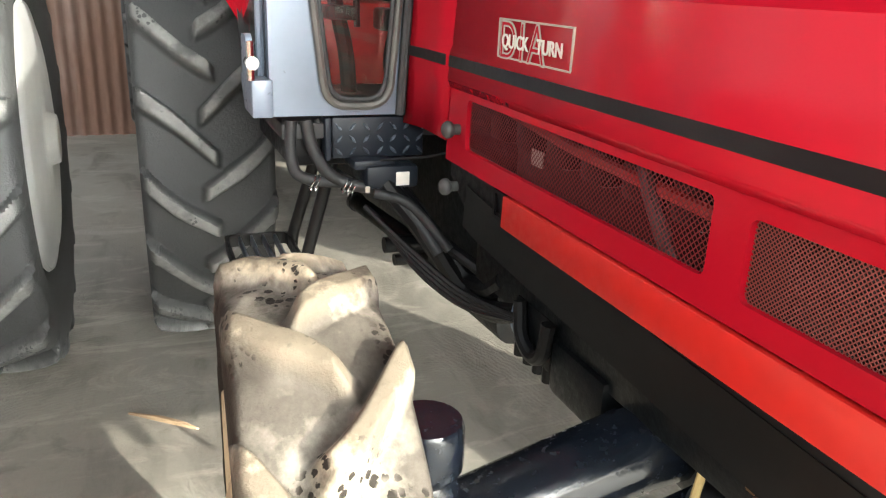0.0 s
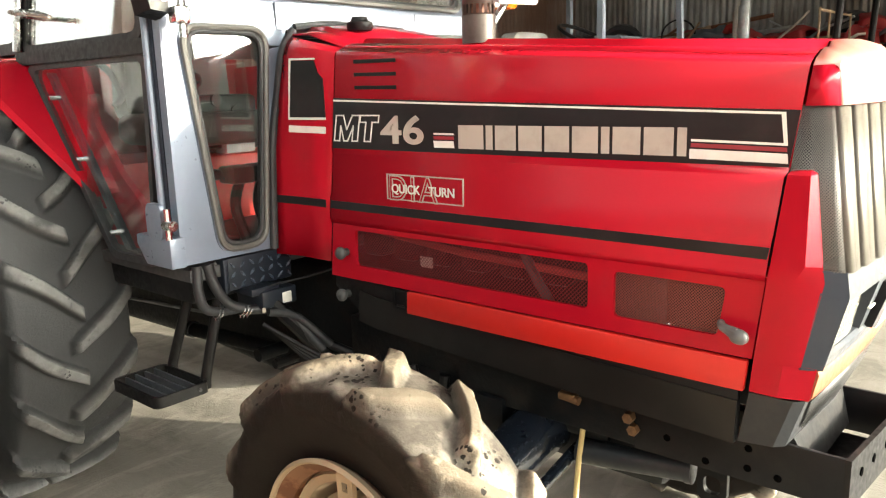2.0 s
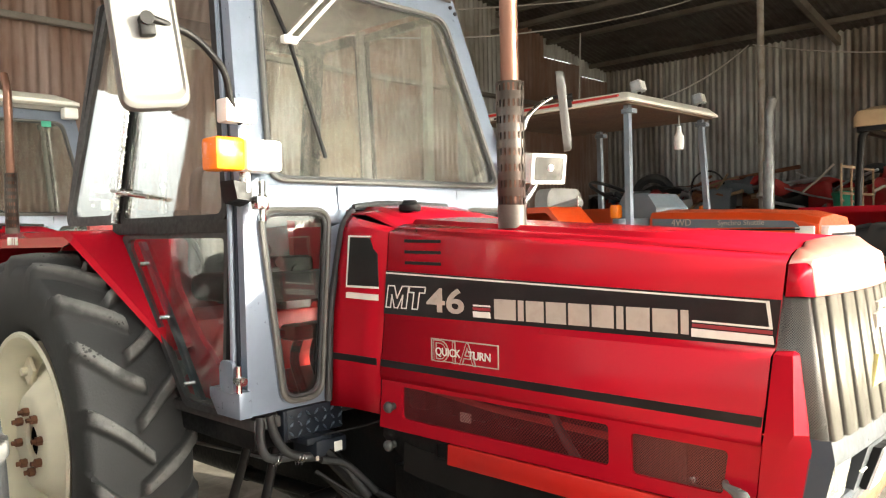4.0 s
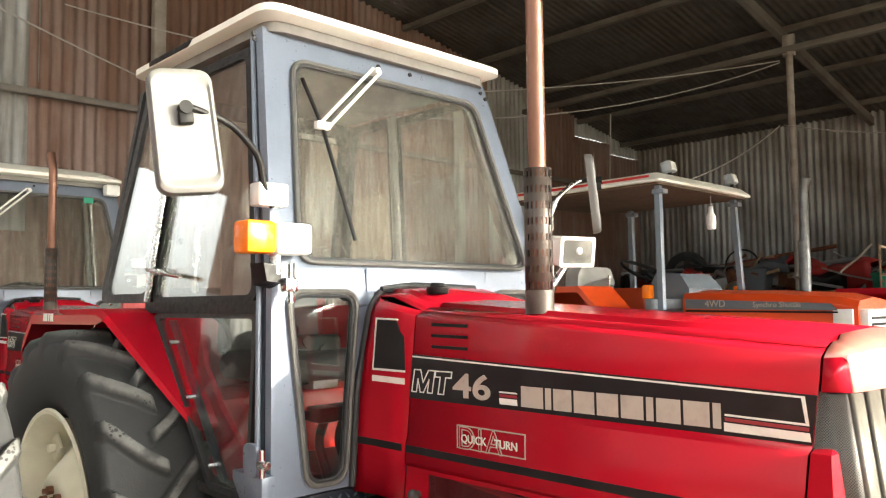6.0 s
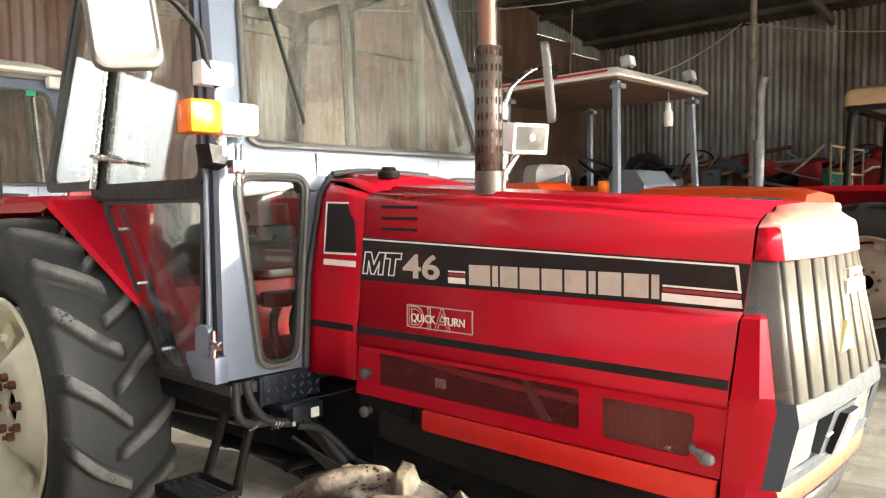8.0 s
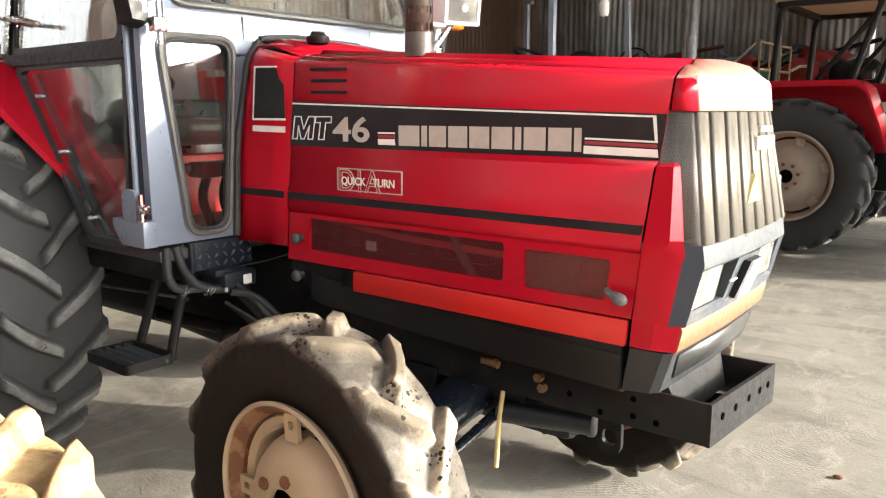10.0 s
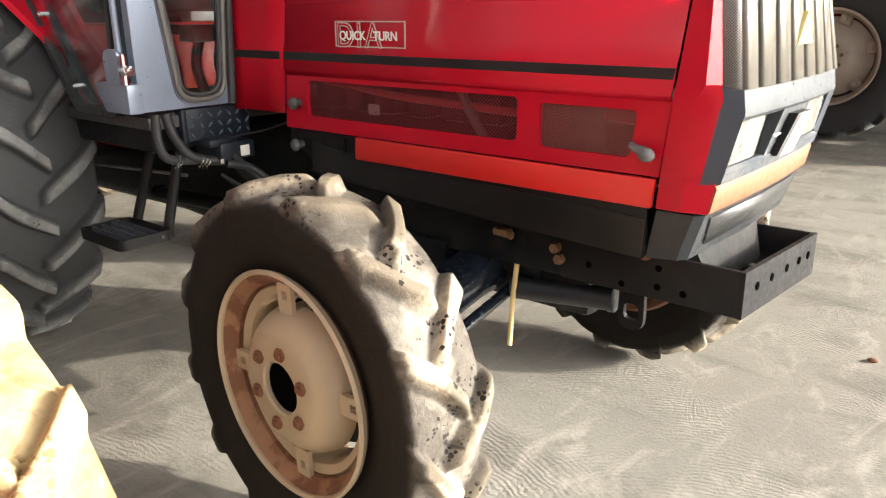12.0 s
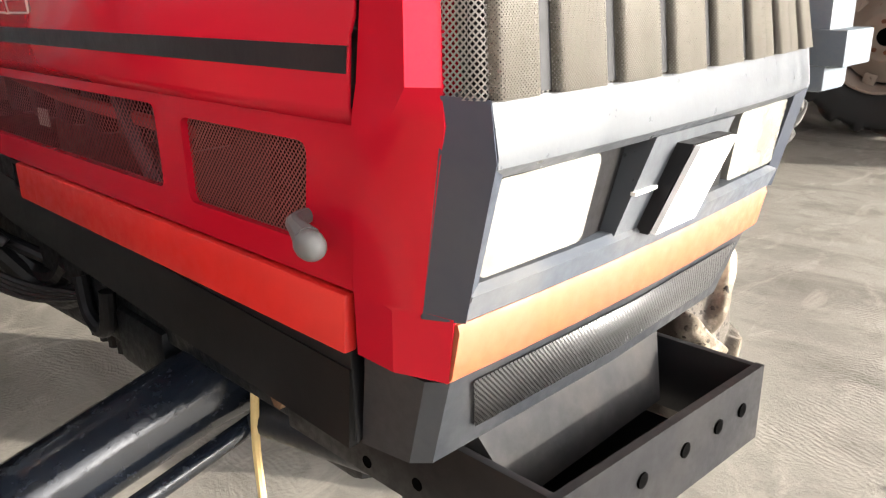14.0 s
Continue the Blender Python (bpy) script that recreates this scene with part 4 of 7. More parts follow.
            # feature badge
            bm = frame_plate([(-0.230, 1.047), (0.002, 1.047), (0.002, 1.107), (-0.230, 1.107)], [(-0.2275, 1.0495), (-0.0005, 1.0495), (-0.0005, 1.1045), (-0.2275, 1.1045)], lambda u, v, d: (u, -0.3062 - d, v), 0.005)
            badge = part("badge", bm, "decal_light", panel, "thin pale outlined badge with two words")
            lettering("word", "QUICK", 0.029, pose(-0.214, -0.3066, 1.064, 90, 0, 0), "decal_white", badge, "pale word QUICK", spread=0.97, bold=0.0003)
            lettering("word", "TURN", 0.029, pose(-0.098, -0.3066, 1.064, 90, 0, 0), "decal_white", badge, "pale word TURN", spread=0.97, bold=0.0003)
            for ch, x in (("D", -0.226), ("I", -0.158), ("A", -0.128)):
                lettering("badge_letter", ch, 0.082, pose(x, -0.3050, 1.047, 90, 0, 0), "decal_light", badge, "outlined letter " + ch, bold=0.0012)
                lettering("badge_letter", ch, 0.082, pose(x, -0.3054, 1.047, 90, 0, 0), "red", badge, "red inner letter", bold=-0.0014)
        for ob in (band, *band.children_recursive):
            lean_in(ob, s)
        # louvres
        for k in range(3):
            z = 1.362 - 0.030 * k
            bm = prism([(-0.330, z), (-0.196, z - 0.002), (-0.196, z + 0.0065), (-0.330, z + 0.0085)], "y", s * 0.2875, s * 0.2915)
            lean_in(part("louvre", bm, "black", panel), s)
        # knobs and handle
        for kx, kz in ((-0.388, 0.900), (-0.391, 0.791)):
            bm = cyl((kx, s * 0.298, kz), (kx, s * 0.316, kz), 0.010, 12)
            ball((kx, s * 0.322, kz), 0.0165, bm, (1, 0.8, 1))
            part("knob", bm, "knob", tr, "grey plastic knob")
        bm = tube(bend([(0.570, s * 0.301, 0.887), (0.578, s * 0.322, 0.888), (0.606, s * 0.328, 0.880)], 4, 0.012), [0.007] * 3 + [0.008] * 3 + [0.012], 10)
        ball((0.612, s * 0.330, 0.877), 0.0135, bm, (1.25, 0.9, 1))
        part("latch_handle", bm, "handle_grey", tr, "grey latch handle")
        # orange-red band and black plate under the panel
        part("lower_band", prism([(-0.183, 0.773), (0.614, 0.771), (0.619, 0.828), (-0.180, 0.829)], "y", s * 0.290, s * 0.3045, 0.003), "red_band", tr, "orange-red painted lower band")
        plate = prism([(-0.447, 0.866), (-0.260, 0.866), (-0.260, 0.829), (0.600, 0.829), (0.602, 0.670), (0.30, 0.682), (-0.30, 0.716), (-0.372, 0.750), (-0.452, 0.80)], "y", s * 0.272, s * 0.288, 0.003)
        pl = part("black_side_plate", plate, "black", tr, "scuffed black side plate")
        part("plate_skirt", loft([[(x, s * y, z + dz) for y, dz in ((0.282, 0.078), (0.290, 0.078), (0.296, 0.0), (0.284, 0.0))] for x, z in ((-0.36, 0.722), (-0.30, 0.712), (0.30, 0.680), (0.600, 0.668))]), "black_satin", pl, "satin black skirt along the plate's foot")
        part("slot", frame_plate([(-0.238, 0.776), (-0.190, 0.776), (-0.190, 0.826), (-0.238, 0.826)], [(-0.230, 0.782), (-0.198, 0.782), (-0.198, 0.820), (-0.230, 0.820)], lambda u, v, d: (u, s * (0.294 + d), v), 0.004), "black", pl)

    # -- hood top --
    def top_row(x):
        z = hood_top_z(x)
        k = 1 + taper(x) / 0.2845
        half = [(0.262 * k, z + 0.012), (0.235 * k, z + 0.020), (0.200 * k, z + 0.022), (0.186 * k, z + 0.034), (0.0, z + 0.040)]
        return [(x, y, q) for y, q in half] + [(x, -y, q) for y, q in half[-2::-1]]
    hood = sheet_part("hood_top", loft([top_row(x) for x in (-0.392, -0.1, 0.3, 0.678)], closed=False, caps=False), "red", tr, "dusty red hood top with a raised middle", 0.004)
    rows = [top_row(-0.394), [(-0.565 + 0.0, p[1] * 0.86, p[2] + 0.042) for p in top_row(-0.394)], [(-0.640, p[1] * 0.84, p[2] + 0.045) for p in top_row(-0.394)]]
    sheet_part("cowl_top", loft(rows, closed=False, caps=False), "red", tr, "red cowl top in front of the cab", 0.004)
    part("filler_cap", lathe([(0, 0), (0.030, 0), (0.034, 0.006), (0.034, 0.020), (0.024, 0.024), (0.020, 0.034), (0, 0.034)], pose(-0.47, -0.14, 1.452, 90, 0, 0), 20), "black", tr, "black filler cap on the cowl")
    # exhaust
    ex = part("exhaust_pipe", tube(bend([(-0.05, -0.174, 1.40), (-0.05, -0.174, 2.26), (-0.10, -0.174, 2.36)], 6, 0.06), 0.024, 18), "stack", tr, "heat-browned exhaust pipe")
    bm = bmesh.new()
    seg = 28
    rows = [[bm.verts.new((-0.05 + 0.036 * math.cos(6.28319 * k / seg), -0.174 + 0.036 * math.sin(6.28319 * k / seg), z)) for k in range(seg + 1)] for z in (1.405, 1.6, 1.775)]
    uvl = bm.loops.layers.uv.new("flat")
    for i in range(2):
        for k in range(seg):
            f = bm.faces.new((rows[i][k], rows[i][k + 1], rows[i + 1][k + 1], rows[i + 1][k]))
            for lp, (a, b) in zip(f.loops, ((k, i), (k + 1, i), (k + 1, i + 1), (k, i + 1))):
                lp[uvl].uv = (a / seg * 0.226, (1.405, 1.6, 1.775)[b] * 0.30)
    sheet_part("heat_guard", bm, "mesh_stack", ex, "perforated grey-brown steel guard", 0.0016)
    part("stack_collar", cyl((-0.05, -0.174, 1.395), (-0.05, -0.174, 1.455), 0.038, 24), "stack_guard", ex)

    # -- nose --
    # red cap over the grille: a flat lid folded down at the front
    front = lambda y: 0.738 - 0.022 * (abs(y) / 0.243) ** 2.2
    zh = hood_top_z(0.68)
    half = [(0.268, 1.318, 1.319, 0.240), (0.252, 1.331, 1.326, 0.230), (0.220, zh + 0.021, 1.328, 0.205), (0.187, zh + 0.023, 1.328, 0.175), (0.174, zh + 0.034, 1.331, 0.163), (0.087, zh + 0.038, 1.332, 0.083), (0.0, zh + 0.040, 1.333, 0.0)]
    line = [(-a, b, c, -d) for a, b, c, d in half] + [(a, b, c, d) for a, b, c, d in half[-2::-1]]
    rows = [[(0.682, a, b) for a, b, c, d in line], [(front(d) - 0.012, d, c) for a, b, c, d in line], [(front(d) - 0.005, d * 1.008, c - 0.004) for a, b, c, d in line], [(front(d) - 0.002, d * 1.012, c - 0.012) for a, b, c, d in line], [(front(d) + 0.004, d * 1.020, 1.256) for a, b, c, d in line]]
    bm = loft(rows, closed=False, caps=False)
    cap = sheet_part("nose_cap", bm, "red_glare", tr, "red nose cap above the grille, sun glare painted into its colour", 0.004, 28)
    for s in (-1, 1):
        k = 0 if s < 0 else -1
        bm = bmesh.new()
        vs = [bm.verts.new(p) for p in [r[k] for r in rows] + [(slant(FRONT, 1.256) + 0.004, s * 0.268, 1.256)]]
        bm.faces.new(vs if s < 0 else vs[::-1])
        sheet_part("cap_side", bm, "red", cap, "plain red side of the cap", 0.004)

    # grille: backing, wrap-round screen and ribs
    def wall(lo, hi, z0, z1):
        bm = bmesh.new()
        uvl = bm.loops.layers.uv.new("flat")
        run = [0.0]
        for a, b in zip(lo, lo[1:]):
            run.append(run[-1] + math.dist(a, b))
        low = [bm.verts.new((x, y, z0)) for x, y in lo]
        top = [bm.verts.new((x, y, z1)) for x, y in hi]
        for i in range(len(lo) - 1):
            f = bm.faces.new((low[i], low[i + 1], top[i + 1], top[i]))
            for lp, (k, z) in zip(f.loops, ((i, z0), (i + 1, z0), (i + 1, z1), (i, z1))):
                lp[uvl].uv = (run[k], z)
        return bm

    def nose_plan(z, push=0.0):
        side = [(0.655, 0.299), (0.700, 0.296), (0.726, 0.291), (0.748, 0.285)] if z < 1.1 else [(0.676, 0.268), (0.694, 0.259), (0.706, 0.250), (0.713, 0.245)]
        face = [(nose_x(f * nose_half(z), z), f * nose_half(z)) for f in (-1, -0.75, -0.5, -0.25, 0, 0.25, 0.5, 0.75, 1)]
        return [(x + push, y) for x, y in [(x, -y) for x, y in side] + face + side[::-1]]
    grille = sheet_part("grille", wall(nose_plan(0.996, -0.006), nose_plan(1.256, -0.006), 0.996, 1.258), "mesh_grille", tr, "grey punched-metal grille", 0.0012)
    part("grille_backing", loft([[(x - 0.05, y * 0.90, z) for x, y in nose_plan(z)] + [(0.62, 0.25, z), (0.62, -0.25, z)] for z in (0.99, 1.25)]), "black", tr, "black radiator box")
    slots = [0.003 + 0.0757 * (k - 3) for k in range(7)]
    ends = [-0.276] + [y for c in slots for y in (c - 0.009, c + 0.009)] + [0.276]
    for a, b in zip(ends[::2], ends[1::2]):
        rows = []
        for z in (0.996, 1.254):
            k = nose_half(z) / 0.279
            rows.append([(nose_x(y * k, z) + d, y * k) for y, d in ((a, -0.007), (a + 0.0015, 0.001), (a + 0.005, 0.003), ((a + b) / 2, 0.0015), (b - 0.005, 0.003), (b - 0.0015, 0.001), (b, -0.007))])
        sheet_part("grille_rib", wall(rows[0], rows[1], 0.996, 1.254), "mesh_rib", grille, "", 0.0012)
    for c in slots:
        rows = []
        for z in (0.998, 1.252):
            k = nose_half(z) / 0.279
            rows.append([(nose_x(c * k, z) - d, (c + o) * k, z) for d, o in ((0.004, -0.0088), (0.004, 0.0088), (0.010, 0.0088), (0.010, -0.0088))])
        part("grille_slot", loft(rows), "black", grille)
    # plain emblem and badge in place of the maker's marks
    bm = prism([(-0.052, 1.060), (0.042, 1.060), (-0.005, 1.122)], "x", 0.756, 0.770, 0.003)
    part("emblem", bm, "emblem", grille, "plain pale yellow emblem")
    bm = box(0.732, 0.757, 0.030, 0.160, 1.170, 1.200, 0.003)
    box(0.730, 0.752, 0.065, 0.155, 1.208, 1.222, 0.003, bm)
    part("badge", bm, "decal_light", grille, "plain pale raised badge")
    # red cheeks
    for s in (-1, 1):
        rows = []
        for z, e, ye, yo in ((1.156, 0.694, 0.262, 0.272), (1.149, 0.701, 0.265, 0.298), (1.004, 0.724, 0.291, 0.304), (0.978, 0.729, 0.294, 0.308), (0.834, 0.703, 0.295, 0.304), (0.830, 0.725, 0.284, 0.303), (0.772, 0.716, 0.282, 0.298)):
            xj = slant(FRONT, z) + 0.0035
            xm = xj + (e - xj) * (0.93 if z > 1.1 else 0.70 if z > 0.99 else 0.50)
            rows.append([(xj, s * 0.262, z), (xj, s * yo * 0.995, z), (xm, s * yo, z), (e, s * ye, z), (e - 0.008, s * 0.262, z)])
        part("nose_cheek", loft(rows), "red", tr, "red nose cheek with a kinked edge", 20)
    # front fascia: silver band, lamp recess, lamps, amber strip, valance
    ysf = [-0.277, -0.2, -0.1, 0, 0.1, 0.2, 0.277]
    bow = lambda y: 0.009 * (1 - (y / 0.277) ** 2)
    def slab(levels, back, wide=1.0):
        return loft([[(x + bow(y), y * wide, z) for y in ysf] + [(back, y * wide, z) for y in ysf[::-1]] for z, x in levels])
    part("front_band", slab([(0.999, 0.748), (0.996, 0.757), (0.958, 0.763), (0.950, 0.762), (0.940, 0.750)], 0.68), "front_band", tr, "scuffed silver front band", 25)
    fascia = part("front_fascia", slab([(0.940, 0.728), (0.828, 0.710)], 0.64), "front_grey", tr, "slate-grey lamp panel")
    part("fascia_lip", slab([(0.856, 0.731), (0.850, 0.738), (0.828, 0.730)], 0.68), "front_grey", fascia)
    for s in (-1, 1):
        part("lamp_end", loft([[(0.757, s * 0.2785, 0.997), (0.750, s * 0.262, 0.997), (0.68, s * 0.262, 0.997), (0.68, s * 0.280, 0.997), (0.724, s * 0.2925, 0.999)],
                               [(0.763, s * 0.2790, 0.954), (0.757, s * 0.262, 0.954), (0.68, s * 0.262, 0.954), (0.68, s * 0.280, 0.954), (0.724, s * 0.2950, 0.962)],
                               [(0.733, s * 0.2795, 0.828), (0.726, s * 0.266, 0.828), (0.66, s * 0.266, 0.828), (0.66, s * 0.280, 0.828), (0.702, s * 0.2950, 0.828)]]), "navy", fascia, "dark blue-grey fascia end", 20)
        a = [(s * 0.138, 0.860), (s * 0.268, 0.860), (s * 0.262, 0.938), (s * 0.130, 0.938)]
        part("headlight", loft([[(0.716 + 0.22 * (z - 0.857), y, z) for y, z in rounded(a, 0.010, 4)], [(0.737 + 0.17 * (z - 0.857) - 0.05 * max(abs(y) - 0.2, 0), y, z) for k, (y, z) in enumerate(rounded(a, 0.010, 4))]]), "headlight", fascia, "frosted rectangular headlight")
        part("lamp_divider", loft([[(0.736, s * 0.070, 0.941), (0.744, s * 0.126, 0.941), (0.70, s * 0.126, 0.941), (0.70, s * 0.070, 0.941)], [(0.722, s * 0.070, 0.846), (0.730, s * 0.134, 0.846), (0.69, s * 0.134, 0.846), (0.69, s * 0.070, 0.846)]]), "black", fascia)
    part("centre_panel", loft([[(0.763, -0.066, 0.942), (0.766, 0.080, 0.942), (0.71, 0.080, 0.942), (0.71, -0.066, 0.942)], [(0.740, -0.095, 0.846), (0.741, 0.050, 0.846), (0.69, 0.050, 0.846), (0.69, -0.095, 0.846)]]), "front_band", fascia, "silver middle panel")
    part("white_plate", loft([[(0.784, -0.024, 0.930), (0.784, 0.050, 0.930), (0.778, 0.050, 0.930), (0.778, -0.024, 0.930)], [(0.762, -0.055, 0.850), (0.762, 0.020, 0.850), (0.756, 0.020, 0.850), (0.756, -0.055, 0.850)]]), "white_lens", fascia, "plain white plate")
    part("plate_holder", loft([[(0.777, -0.025, 0.931), (0.777, 0.051, 0.931), (0.755, 0.051, 0.931), (0.755, -0.025, 0.931)], [(0.755, -0.056, 0.849), (0.755, 0.021, 0.849), (0.735, 0.021, 0.849), (0.735, -0.056, 0.849)]]), "black", fascia, "black holder of the plate")
    part("panel_line", prism([(-0.083, 0.891), (-0.046, 0.891), (-0.045, 0.894), (-0.082, 0.894)], "x", 0.75, 0.7555), "decal_white", fascia, "thin pale line")
    part("amber_strip", slab([(0.825, 0.726), (0.819, 0.728), (0.776, 0.719), (0.770, 0.713)], 0.66, 1.014), "amber_strip", tr, "faded orange strip under the lamps")
    val = part("front_valance", loft([[(slant(FRONT, 0.766) + 0.002, -0.287, 0.766), (0.692, -0.285, 0.766), (0.708, -0.272, 0.766), (0.716, 0, 0.766), (0.708, 0.272, 0.766), (0.692, 0.285, 0.766), (slant(FRONT, 0.766) + 0.002, 0.287, 0.766)],
                                      [(0.602, -0.282, 0.668), (0.662, -0.278, 0.672), (0.679, -0.266, 0.674), (0.690, 0, 0.676), (0.679, 0.266, 0.674), (0.662, 0.278, 0.672), (0.602, 0.282, 0.668)]]), "valance", tr, "slate-grey lower valance", 20)
    uv_flat(sheet_part("valance_screen", loft([[(0.7165 - 0.028 * abs(y), y, 0.757) for y in (-0.245, 0, 0.245)], [(0.7005 - 0.038 * abs(y), y, 0.698) for y in (-0.225, 0, 0.225)]], closed=False, caps=False), "mesh_low", val, "dark punched screen", 0.0012), (0, 1, 0), (0, 0, 1))

    # -- weight frame at the front --
    bm = bmesh.new()
    holes = []
    box(0.37, 0.766, -0.213, -0.204, 0.558, 0.653, 0.001, bm)
    box(0.37, 0.790, 0.138, 0.147, 0.558, 0.653, 0.001, bm)
    loft([[(x, y, z) for x, y in ((0.764, -0.214), (0.774, -0.214), (0.800, 0.148), (0.790, 0.148))] for z in (0.558, 0.653)], bm=bm)
    box(0.560, 0.572, -0.203, 0.137, 0.560, 0.648, 0.001, bm)
    box(0.572, 0.770, -0.150, 0.110, 0.556, 0.562, 0.0, bm)
    fr = part("weight_frame", bm, "black", tr, "black steel weight frame with bolt holes")
    # The bolt holes are thin black discs; their depth's shade is only colour.
    for y in (-0.155, -0.085, -0.010, 0.055, 0.105):
        x = 0.774 + 0.0718 * (y + 0.214)
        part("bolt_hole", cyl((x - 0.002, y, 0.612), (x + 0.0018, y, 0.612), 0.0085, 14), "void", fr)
    for x, z in ((0.44, 0.60), (0.52, 0.575), (0.60, 0.585), (0.60, 0.625), (0.655, 0.582)):
        part("bolt_hole", cyl((x, -0.2115, z), (x, -0.2135, z), 0.0075, 12), "void", fr)
    for y, z, x in ((-0.19, 0.63, 0.59), (0.060, 0.630, 0.5725), (0.075, 0.595, 0.5725), (0.115, 0.605, 0.5725), (0.105, 0.585, 0.5725)):
        part("bolt", cyl((x, y, z), (x + 0.008, y, z), 0.010, 6), "brass", fr)
    part("valance_tray", loft([[(0.60, -0.20, 0.672), (0.60, 0.13, 0.672), (0.672, 0.13, 0.668), (0.672, -0.20, 0.668)], [(0.60, -0.20, 0.63), (0.60, 0.13, 0.63), (0.70, 0.10, 0.59), (0.70, -0.17, 0.59)]]), "matte_grey", fr)
    bm = bmesh.new()
    frame_plate(match(rounded([(0.468, 0.432), (0.532, 0.432), (0.530, 0.56), (0.470, 0.56)], [0.03, 0.03, 0.004, 0.004], 4), rounded([(0.482, 0.455), (0.518, 0.455), (0.518, 0.495), (0.482, 0.495)], 0.016, 5)), rounded([(0.482, 0.455), (0.518, 0.455), (0.518, 0.495), (0.482, 0.495)], 0.016, 5), lambda u, v, d: (u, -0.12 - d, v), 0.014, bm)
    part("tow_eye", bm, "chassis", fr, "dark steel tow eye")

    # -- engine, chassis, axle --
    bm = box(-0.50, 0.60, -0.20, -0.165, 0.555, 0.690, 0.004)
    box(-0.50, 0.60, 0.165, 0.20, 0.555, 0.690, 0.004, bm)
    part("chassis_rail", bm, "chassis", tr, "oily black chassis rails")
    bm = box(-0.46, 0.28, -0.15, 0.15, 0.50, 1.22, 0.03)
    box(-0.42, 0.20, -0.19, -0.12, 0.62, 0.80, 0.02, bm)
    for i in range(6):
        box(-0.40 + 0.11 * i, -0.33 + 0.11 * i, -0.235, -0.15, 0.88, 0.955, 0.012, bm)
    part("engine", bm, "chassis", tr, "oily dark engine block")
    bm = box(-0.40, 0.02, -0.11, 0.11, 0.465, 0.54, 0.02)
    box(-0.14, 0.03, -0.212, -0.10, 0.475, 0.575, 0.012, bm)
    part("oil_pan", bm, "chassis", tr)
    bm = loft([[(-0.46, y * 0.16, 0.60 + z * 0.20) for y, z in rounded([(-1, -1), (1, -1), (1, 1), (-1, 1)], 0.3, 4)], [(-0.75, y * 0.19, 0.62 + z * 0.21) for y, z in rounded([(-1, -1), (1, -1), (1, 1), (-1, 1)], 0.3, 4)], [(-1.30, y * 0.16, 0.60 + z * 0.17) for y, z in rounded([(-1, -1), (1, -1), (1, 1), (-1, 1)], 0.3, 4)], [(-2.05, y * 0.22, 0.66 + z * 0.22) for y, z in rounded([(-1, -1), (1, -1), (1, 1), (-1, 1)], 0.3, 4)]])
    cyl((-1.73, -0.62, 0.675), (-1.73, 0.62, 0.675), 0.085, 20, bm)
    part("transmission", bm, "chassis", tr, "oily black gearbox and rear axle housing")
    for s in (-1, 1):
        secs = []
        for y, z0, z1, h in ((0.08, 0.455, 0.595, 0.072), (0.20, 0.440, 0.560, 0.062), (0.34, 0.410, 0.526, 0.060), (0.50, 0.372, 0.484, 0.058), (0.56, 0.362, 0.470, 0.056)):
            secs.append([(0.10 + u * h, s * y, (z0 + z1) / 2 + v * (z1 - z0) / 2) for u, v in rounded([(-1, -1), (1, -1), (1, 1), (-1, 1)], 0.95, 5)])
        part("front_axle", loft(secs), "axle_paint", tr, "glossy black front axle arm")
        part("tie_rod", tube(bend([(0.185, s * 0.12, 0.470), (0.185, s * 0.40, 0.405), (0.185, s * 0.55, 0.370)], 4, 0.05), 0.015, 12), "axle_paint", tr, "black tie rod")
        bm = lathe([(0, 0), (0.050, 0), (0.054, -0.01), (0.054, -0.07), (0.044, -0.085), (0.05, -0.10), (0.05, -0.20), (0, -0.20)], pose(0.080, s * 0.525, 0.602, 90, 0, 0), 22)
        part("kingpin_housing", bm, "axle_paint", tr, "black kingpin cap")
        bm = box(0.115, 0.165, s * 0.505, s * 0.555, 0.35, 0.40, 0.008)
        cyl((0.205, s * 0.55, 0.345), (0.205, s * 0.55, 0.40), 0.016, 10, bm)
        part("steering_knuckle", bm, "rust", tr, "rusty steering joint")
    part("axle_pivot", box(-0.02, 0.40, -0.13, 0.13, 0.43, 0.57, 0.025), "chassis", tr)
    bm = cyl((0.20, -0.15, 0.475), (0.44, -0.11, 0.490), 0.028, 16)
    cyl((0.44, -0.11, 0.490), (0.455, -0.108, 0.491), 0.031, 16, bm)
    part("steering_cylinder", bm, "valance", tr, "grimy steering cylinder")
    bm = box(0.195, 0.235, -0.235, -0.205, 0.628, 0.646, 0.005)
    cyl((0.20, -0.225, 0.637), (0.245, -0.225, 0.632), 0.010, 8, bm)
    part("fitting", bm, "brass", tr, "rusty brass fitting")
    for x, y, z in ((0.37, -0.220, 0.600), (0.575, -0.222, 0.653), (0.36, -0.222, 0.625)):
        part("bolt", cyl((x, y + 0.012, z), (x, y - 0.008, z), 0.012, 6), "brass", tr)
    part("drain_hose", tube(bend([(0.225, -0.170, 0.56), (0.215, -0.175, 0.46), (0.201, -0.166, 0.325)], 4, 0.05), 0.0065, 8), "cream_hose", tr, "pale yellow drain hose hanging under the axle")
    part("label_plate", box(-0.172, -0.134, -0.2615, -0.258, 0.882, 0.908, 0.001), "decal_light", tr, "pale plate behind the mesh screen")
    part("hose", tube([(0.120, -0.262, 0.972), (0.150, -0.262, 0.915), (0.195, -0.255, 0.845)], 0.011, 8), "knob", tr, "grey hose behind the mesh screen")
